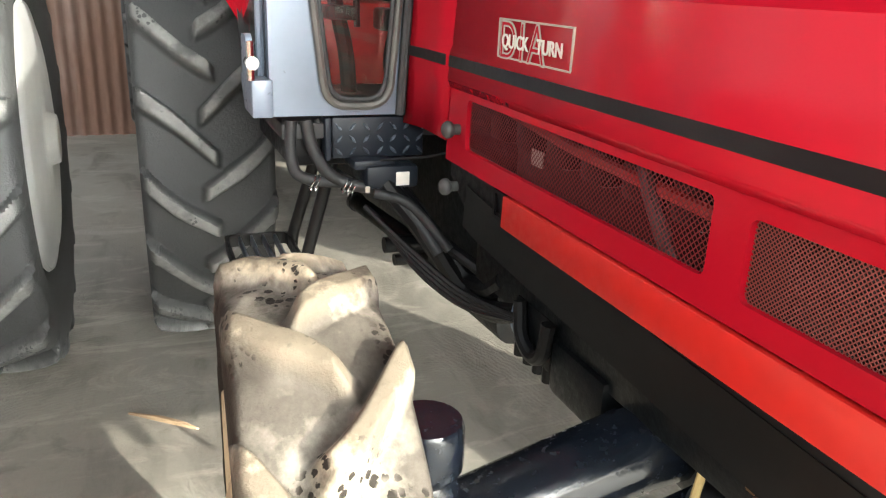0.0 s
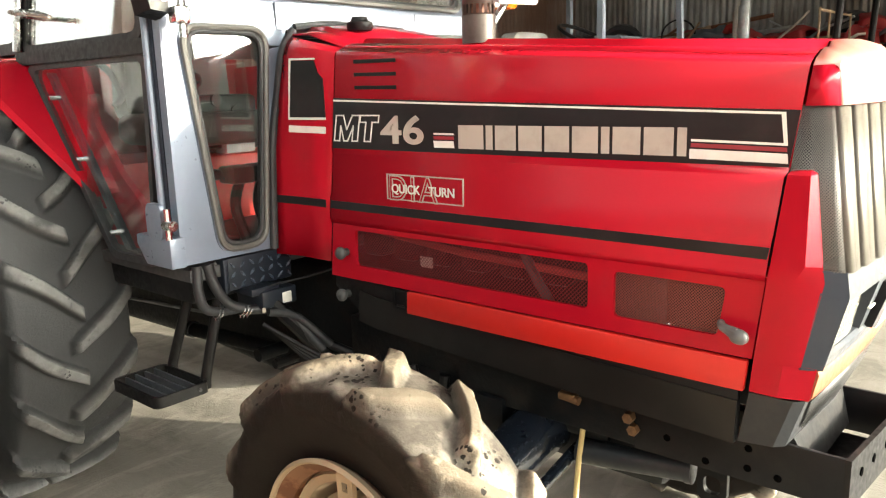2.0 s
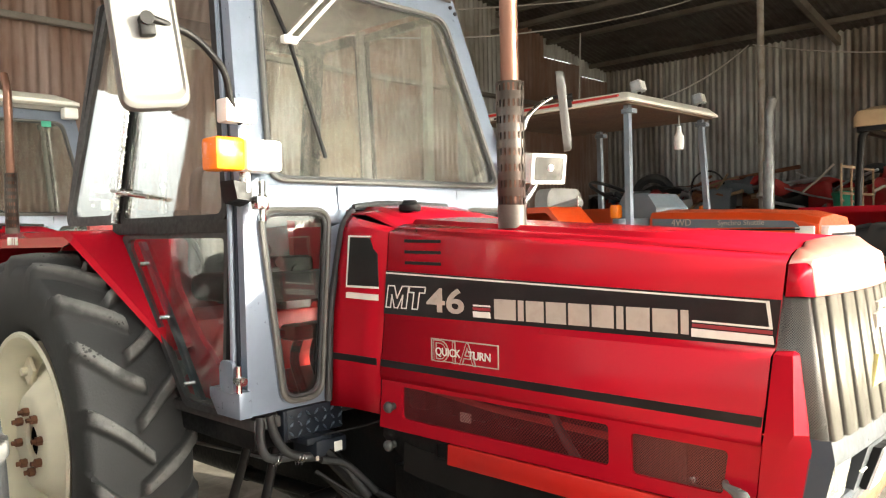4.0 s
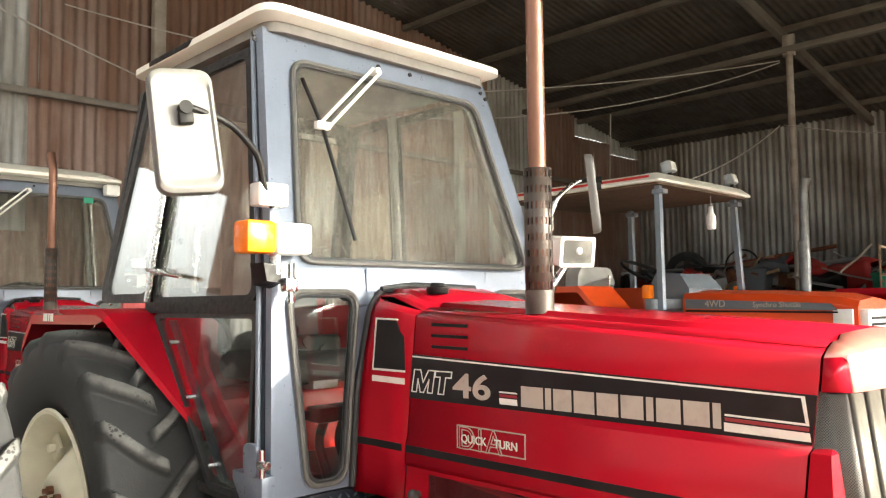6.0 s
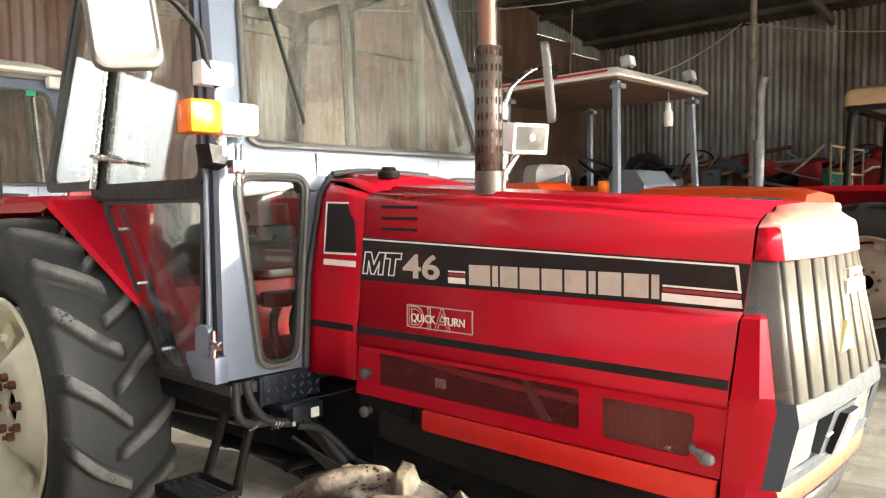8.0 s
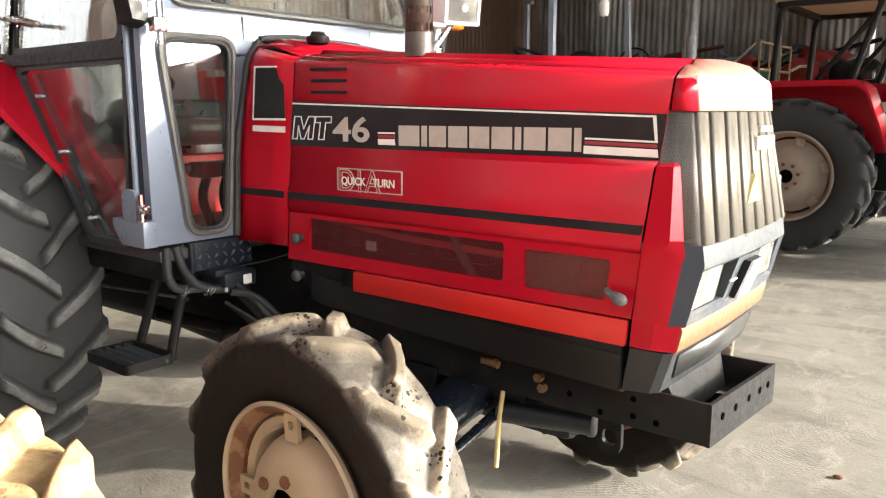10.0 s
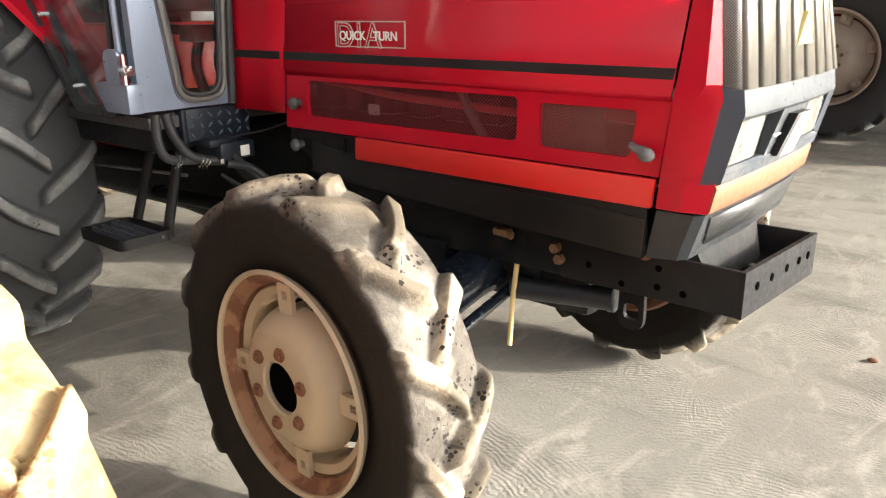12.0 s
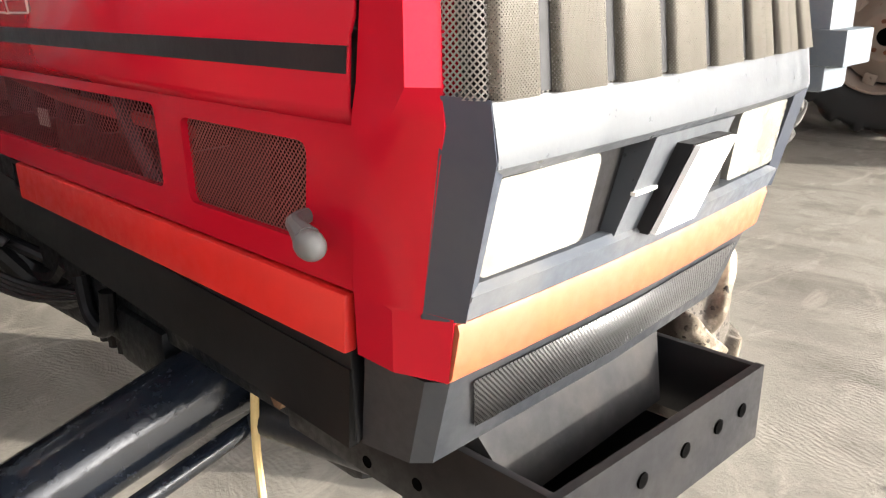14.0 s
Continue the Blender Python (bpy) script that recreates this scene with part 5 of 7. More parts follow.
    part("pipe", tube(bend([(-0.34, -0.25, 0.955), (-0.05, -0.255, 0.930), (0.28, -0.25, 0.918)], 4, 0.05), 0.009, 8), "red_dull", tr, "thin dusty red pipe behind the mesh screen")
    # hoses and lines along the engine, right side
    for k, pts in enumerate([[(-0.62, -0.37, 0.745), (-0.58, -0.29, 0.64), (-0.555, -0.205, 0.50), (-0.43, -0.195, 0.500), (-0.27, -0.19, 0.565)], [(-0.64, -0.35, 0.745), (-0.60, -0.26, 0.62), (-0.56, -0.19, 0.52), (-0.46, -0.18, 0.535), (-0.38, -0.185, 0.59)], [(-0.66, -0.33, 0.745), (-0.61, -0.27, 0.63), (-0.50, -0.19, 0.57)], [(-0.255, -0.215, 0.60), (-0.235, -0.220, 0.535), (-0.185, -0.220, 0.515), (-0.150, -0.220, 0.535), (-0.145, -0.215, 0.60)]]):
        part("hose", tube(bend(pts, 5, 0.08), 0.023 if k < 2 else 0.014, 10), "black", tr, "black rubber hose")
    bm = box(-0.30, -0.15, -0.205, -0.10, 0.495, 0.60, 0.012)
    for i in range(4):
        cyl((-0.285 + 0.038 * i, -0.190, 0.515), (-0.285 + 0.038 * i, -0.190, 0.472), 0.014, 10, bm)
    part("valve_block", bm, "chassis", tr, "grimy black valve block under the rail")
    part("hose_clip", tube(bend([(-0.285, -0.210, 0.585), (-0.290, -0.216, 0.545), (-0.285, -0.205, 0.520)], 4, 0.02), 0.0035, 6), "silver", tr, "bare wire hose clip")

    # -- wheels --
    for s in (-1, 1):
        wf = front_wheel(tr, 0.092, s * 0.690, 0.42)
        wr = rear_wheel(tr, -1.73, s * 0.690, 0.675)
        if s > 0:
            wf.scale = wr.scale = (1, -1, 1)
            wf.location.x, wf.location.y = 0.15, 0.63
        wf.rotation_euler.z = radians(-3.3)
    build_cab(tr)
    return tr


# ---- its cab ----
def bulk(u, v, d):
    return (-0.655 + d, u, v)


def wind(u, v, d):
    return (-0.655 - 0.275 * (v - 1.52) + d, u, v)


def flank(s):
    """The cab's side: upright to the waist, leaning in above it."""
    return lambda u, v, d: (u, s * (0.598 - 0.112 * max(v - 1.43, 0) + d), v)


def build_cab(tr):
    # front bulkhead with its two low windows
    for s in (-1, 1):
        outer = [(s * 0.603, 0.885), (s * 0.322, 0.885), (s * 0.306, 1.16), (s * 0.262, 1.42), (s * 0.22, 1.475), (s * 0.22, 1.530), (s * 0.603, 1.530)]
        hole = rounded([(s * 0.490, 0.905), (s * 0.355, 0.905), (s * 0.308, 1.462), (s * 0.556, 1.462)], [0.055, 0.055, 0.05, 0.05], 6)
        bm = frame_plate(match(outer, hole), hole, bulk, 0.030)
        front = part("cab_front", bm, "silver", tr, "lavender-silver cab front panel")
        inner = rounded([(s * 0.480, 0.918), (s * 0.365, 0.918), (s * 0.320, 1.450), (s * 0.545, 1.450)], [0.050, 0.050, 0.045, 0.045], 6)
        part("window_seal", frame_plate(hole, inner, lambda u, v, d: bulk(u, v, d + 0.006), 0.02), "seal", front, "dark rubber window seal")
        part("window_pane", pane(inner, lambda u, v, d: bulk(u, v, d - 0.006)), "glass", front, "dusty low front window").visible_shadow = False
        ring_out = rounded([(s * 0.498, 0.893), (s * 0.346, 0.893), (s * 0.299, 1.472), (s * 0.566, 1.472)], [0.06, 0.06, 0.055, 0.055], 6)
        part("pressed_rib", frame_plate(ring_out, hole, lambda u, v, d: bulk(u, v, d + 0.004), 0.006), "silver", front)
        part("window_bead", tube([bulk(u, v, 0.008) for u, v in hole], 0.0085, 8, closed=True), "bead", front, "grey rounded rubber bead")
        part("window_bead", tube([bulk(u, v, 0.006) for u, v in inner], 0.006, 8, closed=True), "seal", front)
        # seal along the hood
        pts = [(-0.648, s * 0.330, 0.885), (-0.648, s * 0.314, 1.16), (-0.648, s * 0.258, 1.415), (-0.648, s * 0.216, 1.462)]
        part("hood_seal", tube(bend(pts, 5, 0.07), 0.011, 10), "seal", front, "black edge seal")
    bm = box(-0.685, -0.652, -0.268, 0.268, 1.463, 1.532)
    part("cab_front", bm, "silver", tr)
    part("braided_hose", tube(bend([(-0.645, -0.215, 1.470), (-0.640, -0.10, 1.484), (-0.640, 0.20, 1.474)], 5, 0.08), 0.0095, 8), "hose", tr, "grey braided hose across the cowl")
    # windscreen
    hole = rounded([(-0.512, 1.548), (0.512, 1.548), (0.420, 2.205), (-0.420, 2.205)], [0.05, 0.05, 0.07, 0.07], 7)
    outer = [(-0.600, 1.530), (0.600, 1.530), (0.508, 2.300), (-0.508, 2.300)]
    ws = part("windscreen_frame", frame_plate(match(outer, hole), hole, wind, 0.040), "silver", tr, "lavender-silver windscreen frame")
    inner = rounded([(-0.497, 1.563), (0.497, 1.563), (0.406, 2.190), (-0.406, 2.190)], [0.045, 0.045, 0.06, 0.06], 7)
    part("window_seal", frame_plate(hole, inner, lambda u, v, d: wind(u, v, d + 0.006), 0.02), "seal", ws, "dark rubber window seal")
    part("window_bead", tube([wind(u, v, 0.008) for u, v in hole], 0.0085, 8, closed=True), "bead", ws, "grey rounded rubber bead")
    part("window_pane", pane(inner, lambda u, v, d: wind(u, v, d - 0.006)), "windscreen", ws, "windscreen spotted with dried drops").visible_shadow = False
    for y, z in ((-0.545, 2.265), (-0.545, 2.245), (-0.05, 2.262), (0.10, 2.262), (0.48, 2.262), (0.5, 2.24)):
        part("bolt", cyl(wind(y, z, 0.0), wind(y, z, 0.006), 0.008, 8), "black", ws)
    # wiper: two pale arms and a black blade
    bm = cyl(wind(-0.335, 1.985, 0.03), wind(-0.075, 2.225, 0.035), 0.006, 8)
    cyl(wind(-0.375, 1.985, 0.03), wind(-0.105, 2.235, 0.035), 0.006, 8, bm)
    cyl(wind(-0.09, 2.228, 0.0), wind(-0.09, 2.228, 0.045), 0.012, 10, bm)
    box(-0.012, 0.012, -0.025, 0.025, -0.012, 0.012, 0.003, bm, Matrix.Translation(wind(-0.36, 1.985, 0.028)))
    wip = part("wiper", bm, "white_lens", tr, "pale twin wiper arms")
    bm = tube([wind(-0.40, 2.14, 0.016), wind(-0.355, 1.98, 0.020), wind(-0.30, 1.62, 0.014)], 0.007, 6)
    part("wiper_blade", bm, "black", wip, "black wiper blade")
    # pillars and door on each side
    for s in (-1, 1):
        pl = flank(s)
        # dark door-side pillar behind the silver corner
        bm = loft([[(-0.690, s * 0.604, 0.89), (-0.735, s * 0.604, 0.89), (-0.735, s * 0.55, 0.89), (-0.690, s * 0.55, 0.89)],
                   [(-0.690, s * 0.603, 1.50), (-0.735, s * 0.598, 1.50), (-0.735, s * 0.545, 1.50), (-0.690, s * 0.545, 1.50)],
                   [(-0.905, s * 0.508, 2.295), (-0.945, s * 0.503, 2.295), (-0.945, s * 0.46, 2.295), (-0.905, s * 0.46, 2.295)]])
        part("door_pillar", bm, "navy", tr, "dark navy door pillar")
        part("pillar_seal", tube([(-0.712, s * 0.611, 0.92), (-0.712, s * 0.608, 1.46), (-0.915, s * 0.514, 2.27)], 0.009, 8), "silver", tr)
        # waist rail
        part("waist_rail", loft([[(x, s * y, z) for y, z in ((0.575, 1.400), (0.606, 1.400), (0.604, 1.438), (0.575, 1.438))] for x in (-0.735, -1.49)]), "black", tr, "black waist rail")
        # upper door glass with thin dark frame
        o = rounded([(-0.745, 1.436), (-1.455, 1.436), (-1.400, 2.255), (-0.945, 2.255)], 0.03, 4)
        i = rounded([(-0.775, 1.455), (-1.430, 1.455), (-1.378, 2.225), (-0.970, 2.225)], 0.03, 4)
        dr = part("cab_door", frame_plate(o, i, pl, 0.022), "black", tr, "black-framed glass cab door")
        part("window_pane", pane(i, lambda u, v, d: pl(u, v, d - 0.008)), "glass", dr, "upper door glass").visible_shadow = False
        o = rounded([(-0.742, 1.400), (-1.452, 1.400), (-1.030, 0.862), (-0.790, 0.862)], [0.02, 0.03, 0.06, 0.03], 4)
        i = rounded([(-0.765, 1.385), (-1.415, 1.385), (-1.018, 0.882), (-0.800, 0.882)], [0.02, 0.03, 0.06, 0.03], 4)
        part("door_seal", frame_plate(o, i, pl, 0.022), "seal", dr)
        part("window_pane", pane(i, lambda u, v, d: pl(u, v, d - 0.006)), "glass", dr, "tapering lower door glass").visible_shadow = False
        part("door_stay", prism([(-1.36, 1.375), (-1.325, 1.375), (-0.955, 0.885), (-0.99, 0.885)], "y", s * 0.560, s * 0.578, 0.004), "navy", dr, "dark inner door stay")
        for f in (0.15, 0.5, 0.9):
            part("bolt", cyl((-1.342 + 0.37 * f, s * 0.578, 1.375 - 0.49 * f), (-1.342 + 0.37 * f, s * 0.608, 1.375 - 0.49 * f), 0.007, 8), "chrome", dr)
        part("grab_handle", tube(bend([(-1.10, s * 0.545, 1.395), (-1.085, s * 0.52, 1.37), (-1.02, s * 0.52, 1.30), (-1.02, s * 0.55, 1.275)], 5, 0.03), 0.010, 8), "black", dr, "black inner grab handle")
        # lever handle
        bm = cyl(pl(-1.40, 1.545, -0.01), pl(-1.40, 1.545, 0.03), 0.014, 10)
        tube(bend([pl(-1.46, 1.553, 0.03), pl(-1.40, 1.545, 0.035), pl(-1.19, 1.520, 0.03)], 4, 0.03), 0.007, 8, bm)
        part("door_handle", bm, "chrome", dr, "chrome lever handle")
        # rear quarter
        o = rounded([(-1.472, 1.436), (-1.940, 1.436), (-1.730, 2.265), (-1.412, 2.265)], 0.05, 5)
        i = rounded([(-1.510, 1.470), (-1.890, 1.470), (-1.700, 2.230), (-1.440, 2.230)], 0.05, 5)
        rq = part("rear_quarter", frame_plate(o, i, pl, 0.030), "seal", tr, "dark-framed rear quarter window")
        part("window_pane", pane(i, lambda u, v, d: pl(u, v, d - 0.008)), "glass", rq).visible_shadow = False
        part("rear_post", tube([pl(-1.463, 1.44, 0.012), pl(-1.406, 2.26, 0.012)], 0.013, 10), "chrome", rq, "bright door post")
        part("inner_post", tube([(-1.455, s * 0.560, 1.44), (-1.400, s * 0.480, 2.27)], 0.022, 10), "mirror_back", rq, "pale inner door post")
        # lower silver foot of the corner and latch
        bm = prism([(-0.640, 0.960), (-0.800, 0.960), (-0.800, 0.935), (-0.760, 0.885), (-0.640, 0.885)], "y", s * 0.598, s * 0.640, 0.004)
        part("corner_foot", bm, "silver", tr, "silver corner foot")
        bm = prism(rounded([(-0.660, 0.955), (-0.730, 0.955), (-0.730, 1.045), (-0.660, 1.045)], 0.02, 4), "y", s * 0.632, s * 0.646, 0.003)
        la = part("door_latch", bm, "silver", tr, "silver latch plate with a steel pin")
        bm = cyl((-0.650, s * 0.640, 0.995), (-0.615, s * 0.640, 0.995), 0.013, 10)
        cyl((-0.640, s * 0.640, 0.96), (-0.640, s * 0.640, 1.035), 0.008, 8, bm)
        part("latch_pin", bm, "chrome", la)
        # mudguard
        prof = [(-2.36, 1.05), (-2.32, 1.30), (-2.20, 1.412), (-1.50, 1.418), (-1.440, 1.398), (-1.14, 1.04)]
        thick = 0.012
        rows = []
        for x, z in prof:
            rows.append([(x, s * 0.50, z), (x, s * 0.755, z), (x, s * 0.770, z - 0.02), (x, s * 0.770, z - 0.055 if x < -1.48 else z - 0.02), (x, s * 0.762, z - 0.055 if x < -1.48 else z - 0.02), (x, s * 0.758, z - 0.02), (x, s * 0.50, z - thick)])
        for k, (x, z) in enumerate(prof):
            if k >= 4:
                f = (0.0, 1.25)[k - 4]
                rows[k] = [(p[0], s * (0.50 + (abs(p[1]) - 0.50) * (1 - 0.55 * f)), p[2]) for p in rows[k]]
        fen = part("mudguard", loft(rows), "red", tr, "red rear mudguard over the wheel")
        x = -2.05
        for w in (0.045, 0.012, 0.03):
            part("letter_block", prism([(x, 1.37), (x + w, 1.37), (x + w, 1.40), (x, 1.40)], "y", s * 0.7695, s * 0.7715), "decal_white", fen)
            x += w + 0.012
        # inner wheel housing
        part("wheel_housing", prism([(-2.36, 0.75), (-2.30, 1.30), (-2.15, 1.41), (-1.28, 1.41), (-1.24, 1.22), (-1.12, 1.08), (-0.98, 0.98), (-0.94, 0.90), (-0.96, 0.75)], "y", s * 0.485, s * 0.505, 0.003), "red", tr, "red inner wheel housing")
    # cab floor, rear wall, roof
    part("cab_floor", box(-2.0, -0.665, -0.58, 0.58, 0.835, 0.868, 0.004), "interior", tr, "dark cab floor")
    bm = box(-1.98, -1.95, -0.50, 0.50, 0.87, 1.45, 0.004)
    part("rear_wall", bm, "red_dull", tr)
    o = rounded([(-0.585, 1.45), (0.585, 1.45), (0.515, 2.28), (-0.515, 2.28)], 0.03, 4)
    i = rounded([(-0.52, 1.50), (0.52, 1.50), (0.46, 2.22), (-0.46, 2.22)], 0.06, 4)
    back = lambda u, v, d: (-1.935 + 0.24 * (v - 1.45) + d, u, v)
    rw = part("rear_window", frame_plate(o, i, back, 0.03), "seal", tr, "dark-framed rear window")
    part("window_pane", pane(i, lambda u, v, d: back(u, v, d - 0.01)), "glass", rw).visible_shadow = False
    def roof_ring(inset, z, fr):
        return [(x, y, z) for x, y in rounded([(-0.785 - fr, -0.545 + inset), (-0.785 - fr, 0.545 - inset), (-1.80 + inset, 0.545 - inset), (-1.80 + inset, -0.545 + inset)], 0.07, 5)]
    part("cab_roof", loft([roof_ring(0.03, 2.318, 0.03), roof_ring(0.0, 2.330, 0.0), roof_ring(0.0, 2.352, 0.0), roof_ring(0.03, 2.372, 0.04), roof_ring(0.10, 2.412, 0.14), roof_ring(0.22, 2.430, 0.30)]), "white_roof", tr, "cream-white cab roof with a yellowed edge")
    part("roof_lining", loft([[(p[0], p[1], z) for p in roof_ring(0.045, z, 0.05)] for z in (2.285, 2.320)]), "headliner", tr, "dark roof lining")
    for s in (-1, 1):
        part("roof_badge", prism([(-1.62, 2.333), (-1.30, 2.333), (-1.27, 2.352), (-1.62, 2.352)], "y", s * 0.540, s * 0.549, 0.002), "black", tr)
    # seat, wheel, dashboard
    bm = box(-1.66, -1.22, -0.24, 0.24, 1.13, 1.24, 0.04, None, None, 3)
    seat = part("cab_seat", bm, "seat", tr, "dark vinyl driver's seat")
    part("backrest", loft([[(x, y, z) for y, z in rounded([(-0.22, 1.20), (0.22, 1.20), (0.19, 1.68), (-0.19, 1.68)], 0.08, 5)] for x in (-1.70, -1.60)]), "seat", seat)
    part("seat_base", box(-1.58, -1.30, -0.16, 0.16, 1.115, 1.14, 0.005), "black", seat)
    bm = tube([(-1.02 + 0.19 * math.cos(6.28319 * k / 28) * 0.9, 0.19 * math.sin(6.28319 * k / 28), 1.52 - 0.19 * math.cos(6.28319 * k / 28) * 0.38) for k in range(28)], 0.013, 8, closed=True)
    for a in (0.5, 2.6, 4.7):
        cyl((-1.02, 0, 1.49), (-1.02 + 0.17 * math.cos(a), 0.19 * math.sin(a), 1.52 - 0.07 * math.cos(a)), 0.009, 6, bm)
    part("steering_wheel", bm, "black", tr, "black steering wheel")
    part("steering_column", cyl((-0.80, 0, 1.15), (-1.02, 0, 1.50), 0.032, 12), "black", tr)
    bm = loft([[(-0.70, y, z) for y, z in rounded([(-0.15, 0.90), (0.15, 0.90), (0.17, 1.44), (-0.17, 1.44)], 0.05, 4)], [(-0.88, y * 0.9, z - 0.01) for y, z in rounded([(-0.13, 0.95), (0.13, 0.95), (0.15, 1.42), (-0.15, 1.42)], 0.05, 4)]])
    dash = part("dashboard", bm, "interior", tr, "dark dashboard housing with black levers")
    part("seat_platform", prism([(-1.26, 0.868), (-1.28, 1.095), (-1.70, 1.095), (-1.70, 0.868)], "y", -0.47, 0.47, 0.012), "red_band", tr, "red seat platform across the cab")
    part("fuse_box", box(-1.34, -1.27, -0.04, 0.08, 1.097, 1.145, 0.006), "steel", tr, "bare steel box on the seat platform")
    bm = box(-1.42, -1.35, -0.16, 0.16, 1.097, 1.30, 0.02)
    for y, z in ((-0.10, 1.25), (-0.02, 1.28), (0.06, 1.24)):
        cyl((-1.345, y, z), (-1.335, y, z), 0.022, 12, bm)
    part("control_box", bm, "black", tr, "black control box under the seat")
    for y, z in ((-0.07, 1.205), (0.05, 1.215)):
        part("name_plate", box(-1.346, -1.340, y - 0.035, y + 0.035, z - 0.010, z + 0.010), "chrome", tr, "bright metal plate")
    for y in (-0.20, -0.28):
        bm = tube(bend([(-0.84, y, 0.87), (-0.90, y, 0.98), (-0.86, y + 0.01, 1.07)], 4, 0.05), 0.016, 8)
        box(-0.91, -0.83, y - 0.037, y + 0.037, 1.045, 1.095, 0.008, bm)
        part("pedal", bm, "black", dash, "black brake pedal")
    bm = tube(bend([(-0.80, -0.40, 0.87), (-0.79, -0.41, 1.00), (-0.86, -0.42, 1.11)], 4, 0.05), 0.018, 8)
    box(-0.86, -0.78, -0.455, -0.385, 1.07, 1.10, 0.008, bm)
    box(-0.85, -0.74, -0.45, -0.37, 0.885, 0.915, 0.01, bm)
    part("pedal", bm, "black", dash, "black brake pedal")
    for y, z, x in ((-0.36, 1.34, -0.92), (0.30, 1.30, -0.98), (0.42, 1.25, -1.1)):
        bm = cyl((x + 0.03, y, 1.05), (x, y, z), 0.008, 8)
        ball((x, y, z), 0.022, bm)
        part("lever", bm, "black", dash)
    part("door_grab", tube(bend([(-1.33, -0.50, 1.47), (-1.31, -0.49, 1.72), (-1.30, -0.46, 1.90)], 4, 0.06), 0.014, 8), "chrome", tr, "bright inner grab rail")
    part("roof_cable", tube(bend([(-0.95, -0.47, 2.25), (-0.90, -0.485, 2.10), (-0.84, -0.500, 1.98)], 5, 0.06), 0.005, 6), "decal_white", tr, "white cable inside the door")

    # mirrors, indicators, work lamps
    for s in (-1, 1):
        arm = part("mirror_arm", tube(bend([(-0.655, s * 0.600, 1.70), (-0.640, s * 0.640, 1.755), (-0.625, s * 0.66, 1.83), (-0.600, s * 0.76, 1.905), (-0.590, s * 0.885, 1.925)], 5, 0.05), 0.0095, 10), "black" if s < 0 else "chrome", tr, "bent black mirror arm" if s < 0 else "bent bright steel mirror arm")
        part("arm_bracket", box(-0.690, -0.635, s * 0.560, s * 0.655, 1.70, 1.765, 0.006), "white_lens", arm, "pale bracket on the pillar")
        m = pose(-0.600, s * 0.885, 1.862, 6, -5, -14 if s < 0 else 33)
        secs = []
        for x, k in ((0.006, 0.74), (0.006, 0.80), (0.012, 0.87), (0.012, 0.92), (0.006, 0.98), (-0.006, 1.0), (-0.022, 1.0)):
            secs.append([m @ Vector((x, u * k, v * k)) for u, v in rounded([(-0.083, -0.160), (0.083, -0.160), (0.080, 0.165), (-0.080, 0.165)], 0.04, 6)])
        mir = part("mirror_head", loft(secs), "mirror_back", arm, "white-grey rounded mirror shell")
        bm = cyl(m @ Vector((0.0, 0, 0.055)), m @ Vector((0.035, 0, 0.055)), 0.017, 12)
        box(0.005, 0.030, -0.018, 0.018, 0.015, 0.045, 0.004, bm, m)
        part("mirror_clamp", bm, "black", arm)
        ind = part("indicator_bracket", loft([[(-0.665, s * 0.600, z) for z in (1.47, 1.53)] + [(-0.665, s * 0.665, 1.54), (-0.665, s * 0.655, 1.48)], [(-0.610, s * 0.600, z) for z in (1.485, 1.53)] + [(-0.610, s * 0.655, 1.54), (-0.610, s * 0.645, 1.49)]]), "black", tr, "black lamp bracket on the cab corner")
        bm = cyl((-0.625, s * 0.61, 1.51), (-0.625, s * 0.61, 1.565), 0.016, 10)
        cyl((-0.60, s * 0.575, 1.43), (-0.60, s * 0.575, 1.54), 0.010, 8, bm)
        box(-0.62, -0.585, s * 0.56, s * 0.60, 1.46, 1.50, 0.006, bm)
        part("lamp_stem", bm, "chrome", ind)
        part("amber_lens", box(-0.655, -0.575, s * 0.635, s * 0.725, 1.563, 1.652, 0.012), "amber", ind, "amber indicator lens")
        part("white_lens", box(-0.655, -0.573, s * 0.520, s * 0.6345, 1.563, 1.650, 0.012), "white_lens", ind, "white marker lens")
    lampg = part("work_lamp_stem", tube(bend([(-0.45, 0.33, 1.43), (-0.42, 0.36, 1.48), (-0.40, 0.42, 1.56)], 4, 0.03), 0.012, 10), "chrome", tr, "lamp stem on the hood")
    bm = box(-0.06, 0.05, -0.07, 0.07, -0.05, 0.05, 0.014, None, pose(-0.395, 0.42, 1.60, 0, 8, -18))
    lh = part("work_lamp", bm, "white_lens", lampg, "white square work lamp")
    part("lamp_front", frame_plate(rounded([(-0.072, -0.052), (0.072, -0.052), (0.072, 0.052), (-0.072, 0.052)], 0.01, 3), rounded([(-0.060, -0.040), (0.060, -0.040), (0.060, 0.040), (-0.060, 0.040)], 0.008, 3), lambda u, v, d: pose(-0.395, 0.42, 1.60, 0, 8, -18) @ Vector((0.056 + d, u, v)), 0.012), "white_lens", lampg, "white lamp rim")
    part("lamp_lens", box(0.048, 0.053, -0.06, 0.06, -0.04, 0.04, 0.0, None, pose(-0.395, 0.42, 1.60, 0, 8, -18)), "lamp_glass", lampg, "clear lamp glass")
    part("lamp_bulb", ball(pose(-0.395, 0.42, 1.60, 0, 8, -18) @ Vector((0.050, 0.008, 0.004)), 0.014, None, (1, 1, 1), 10), "bulb", lampg, "pale bulb in the lamp")

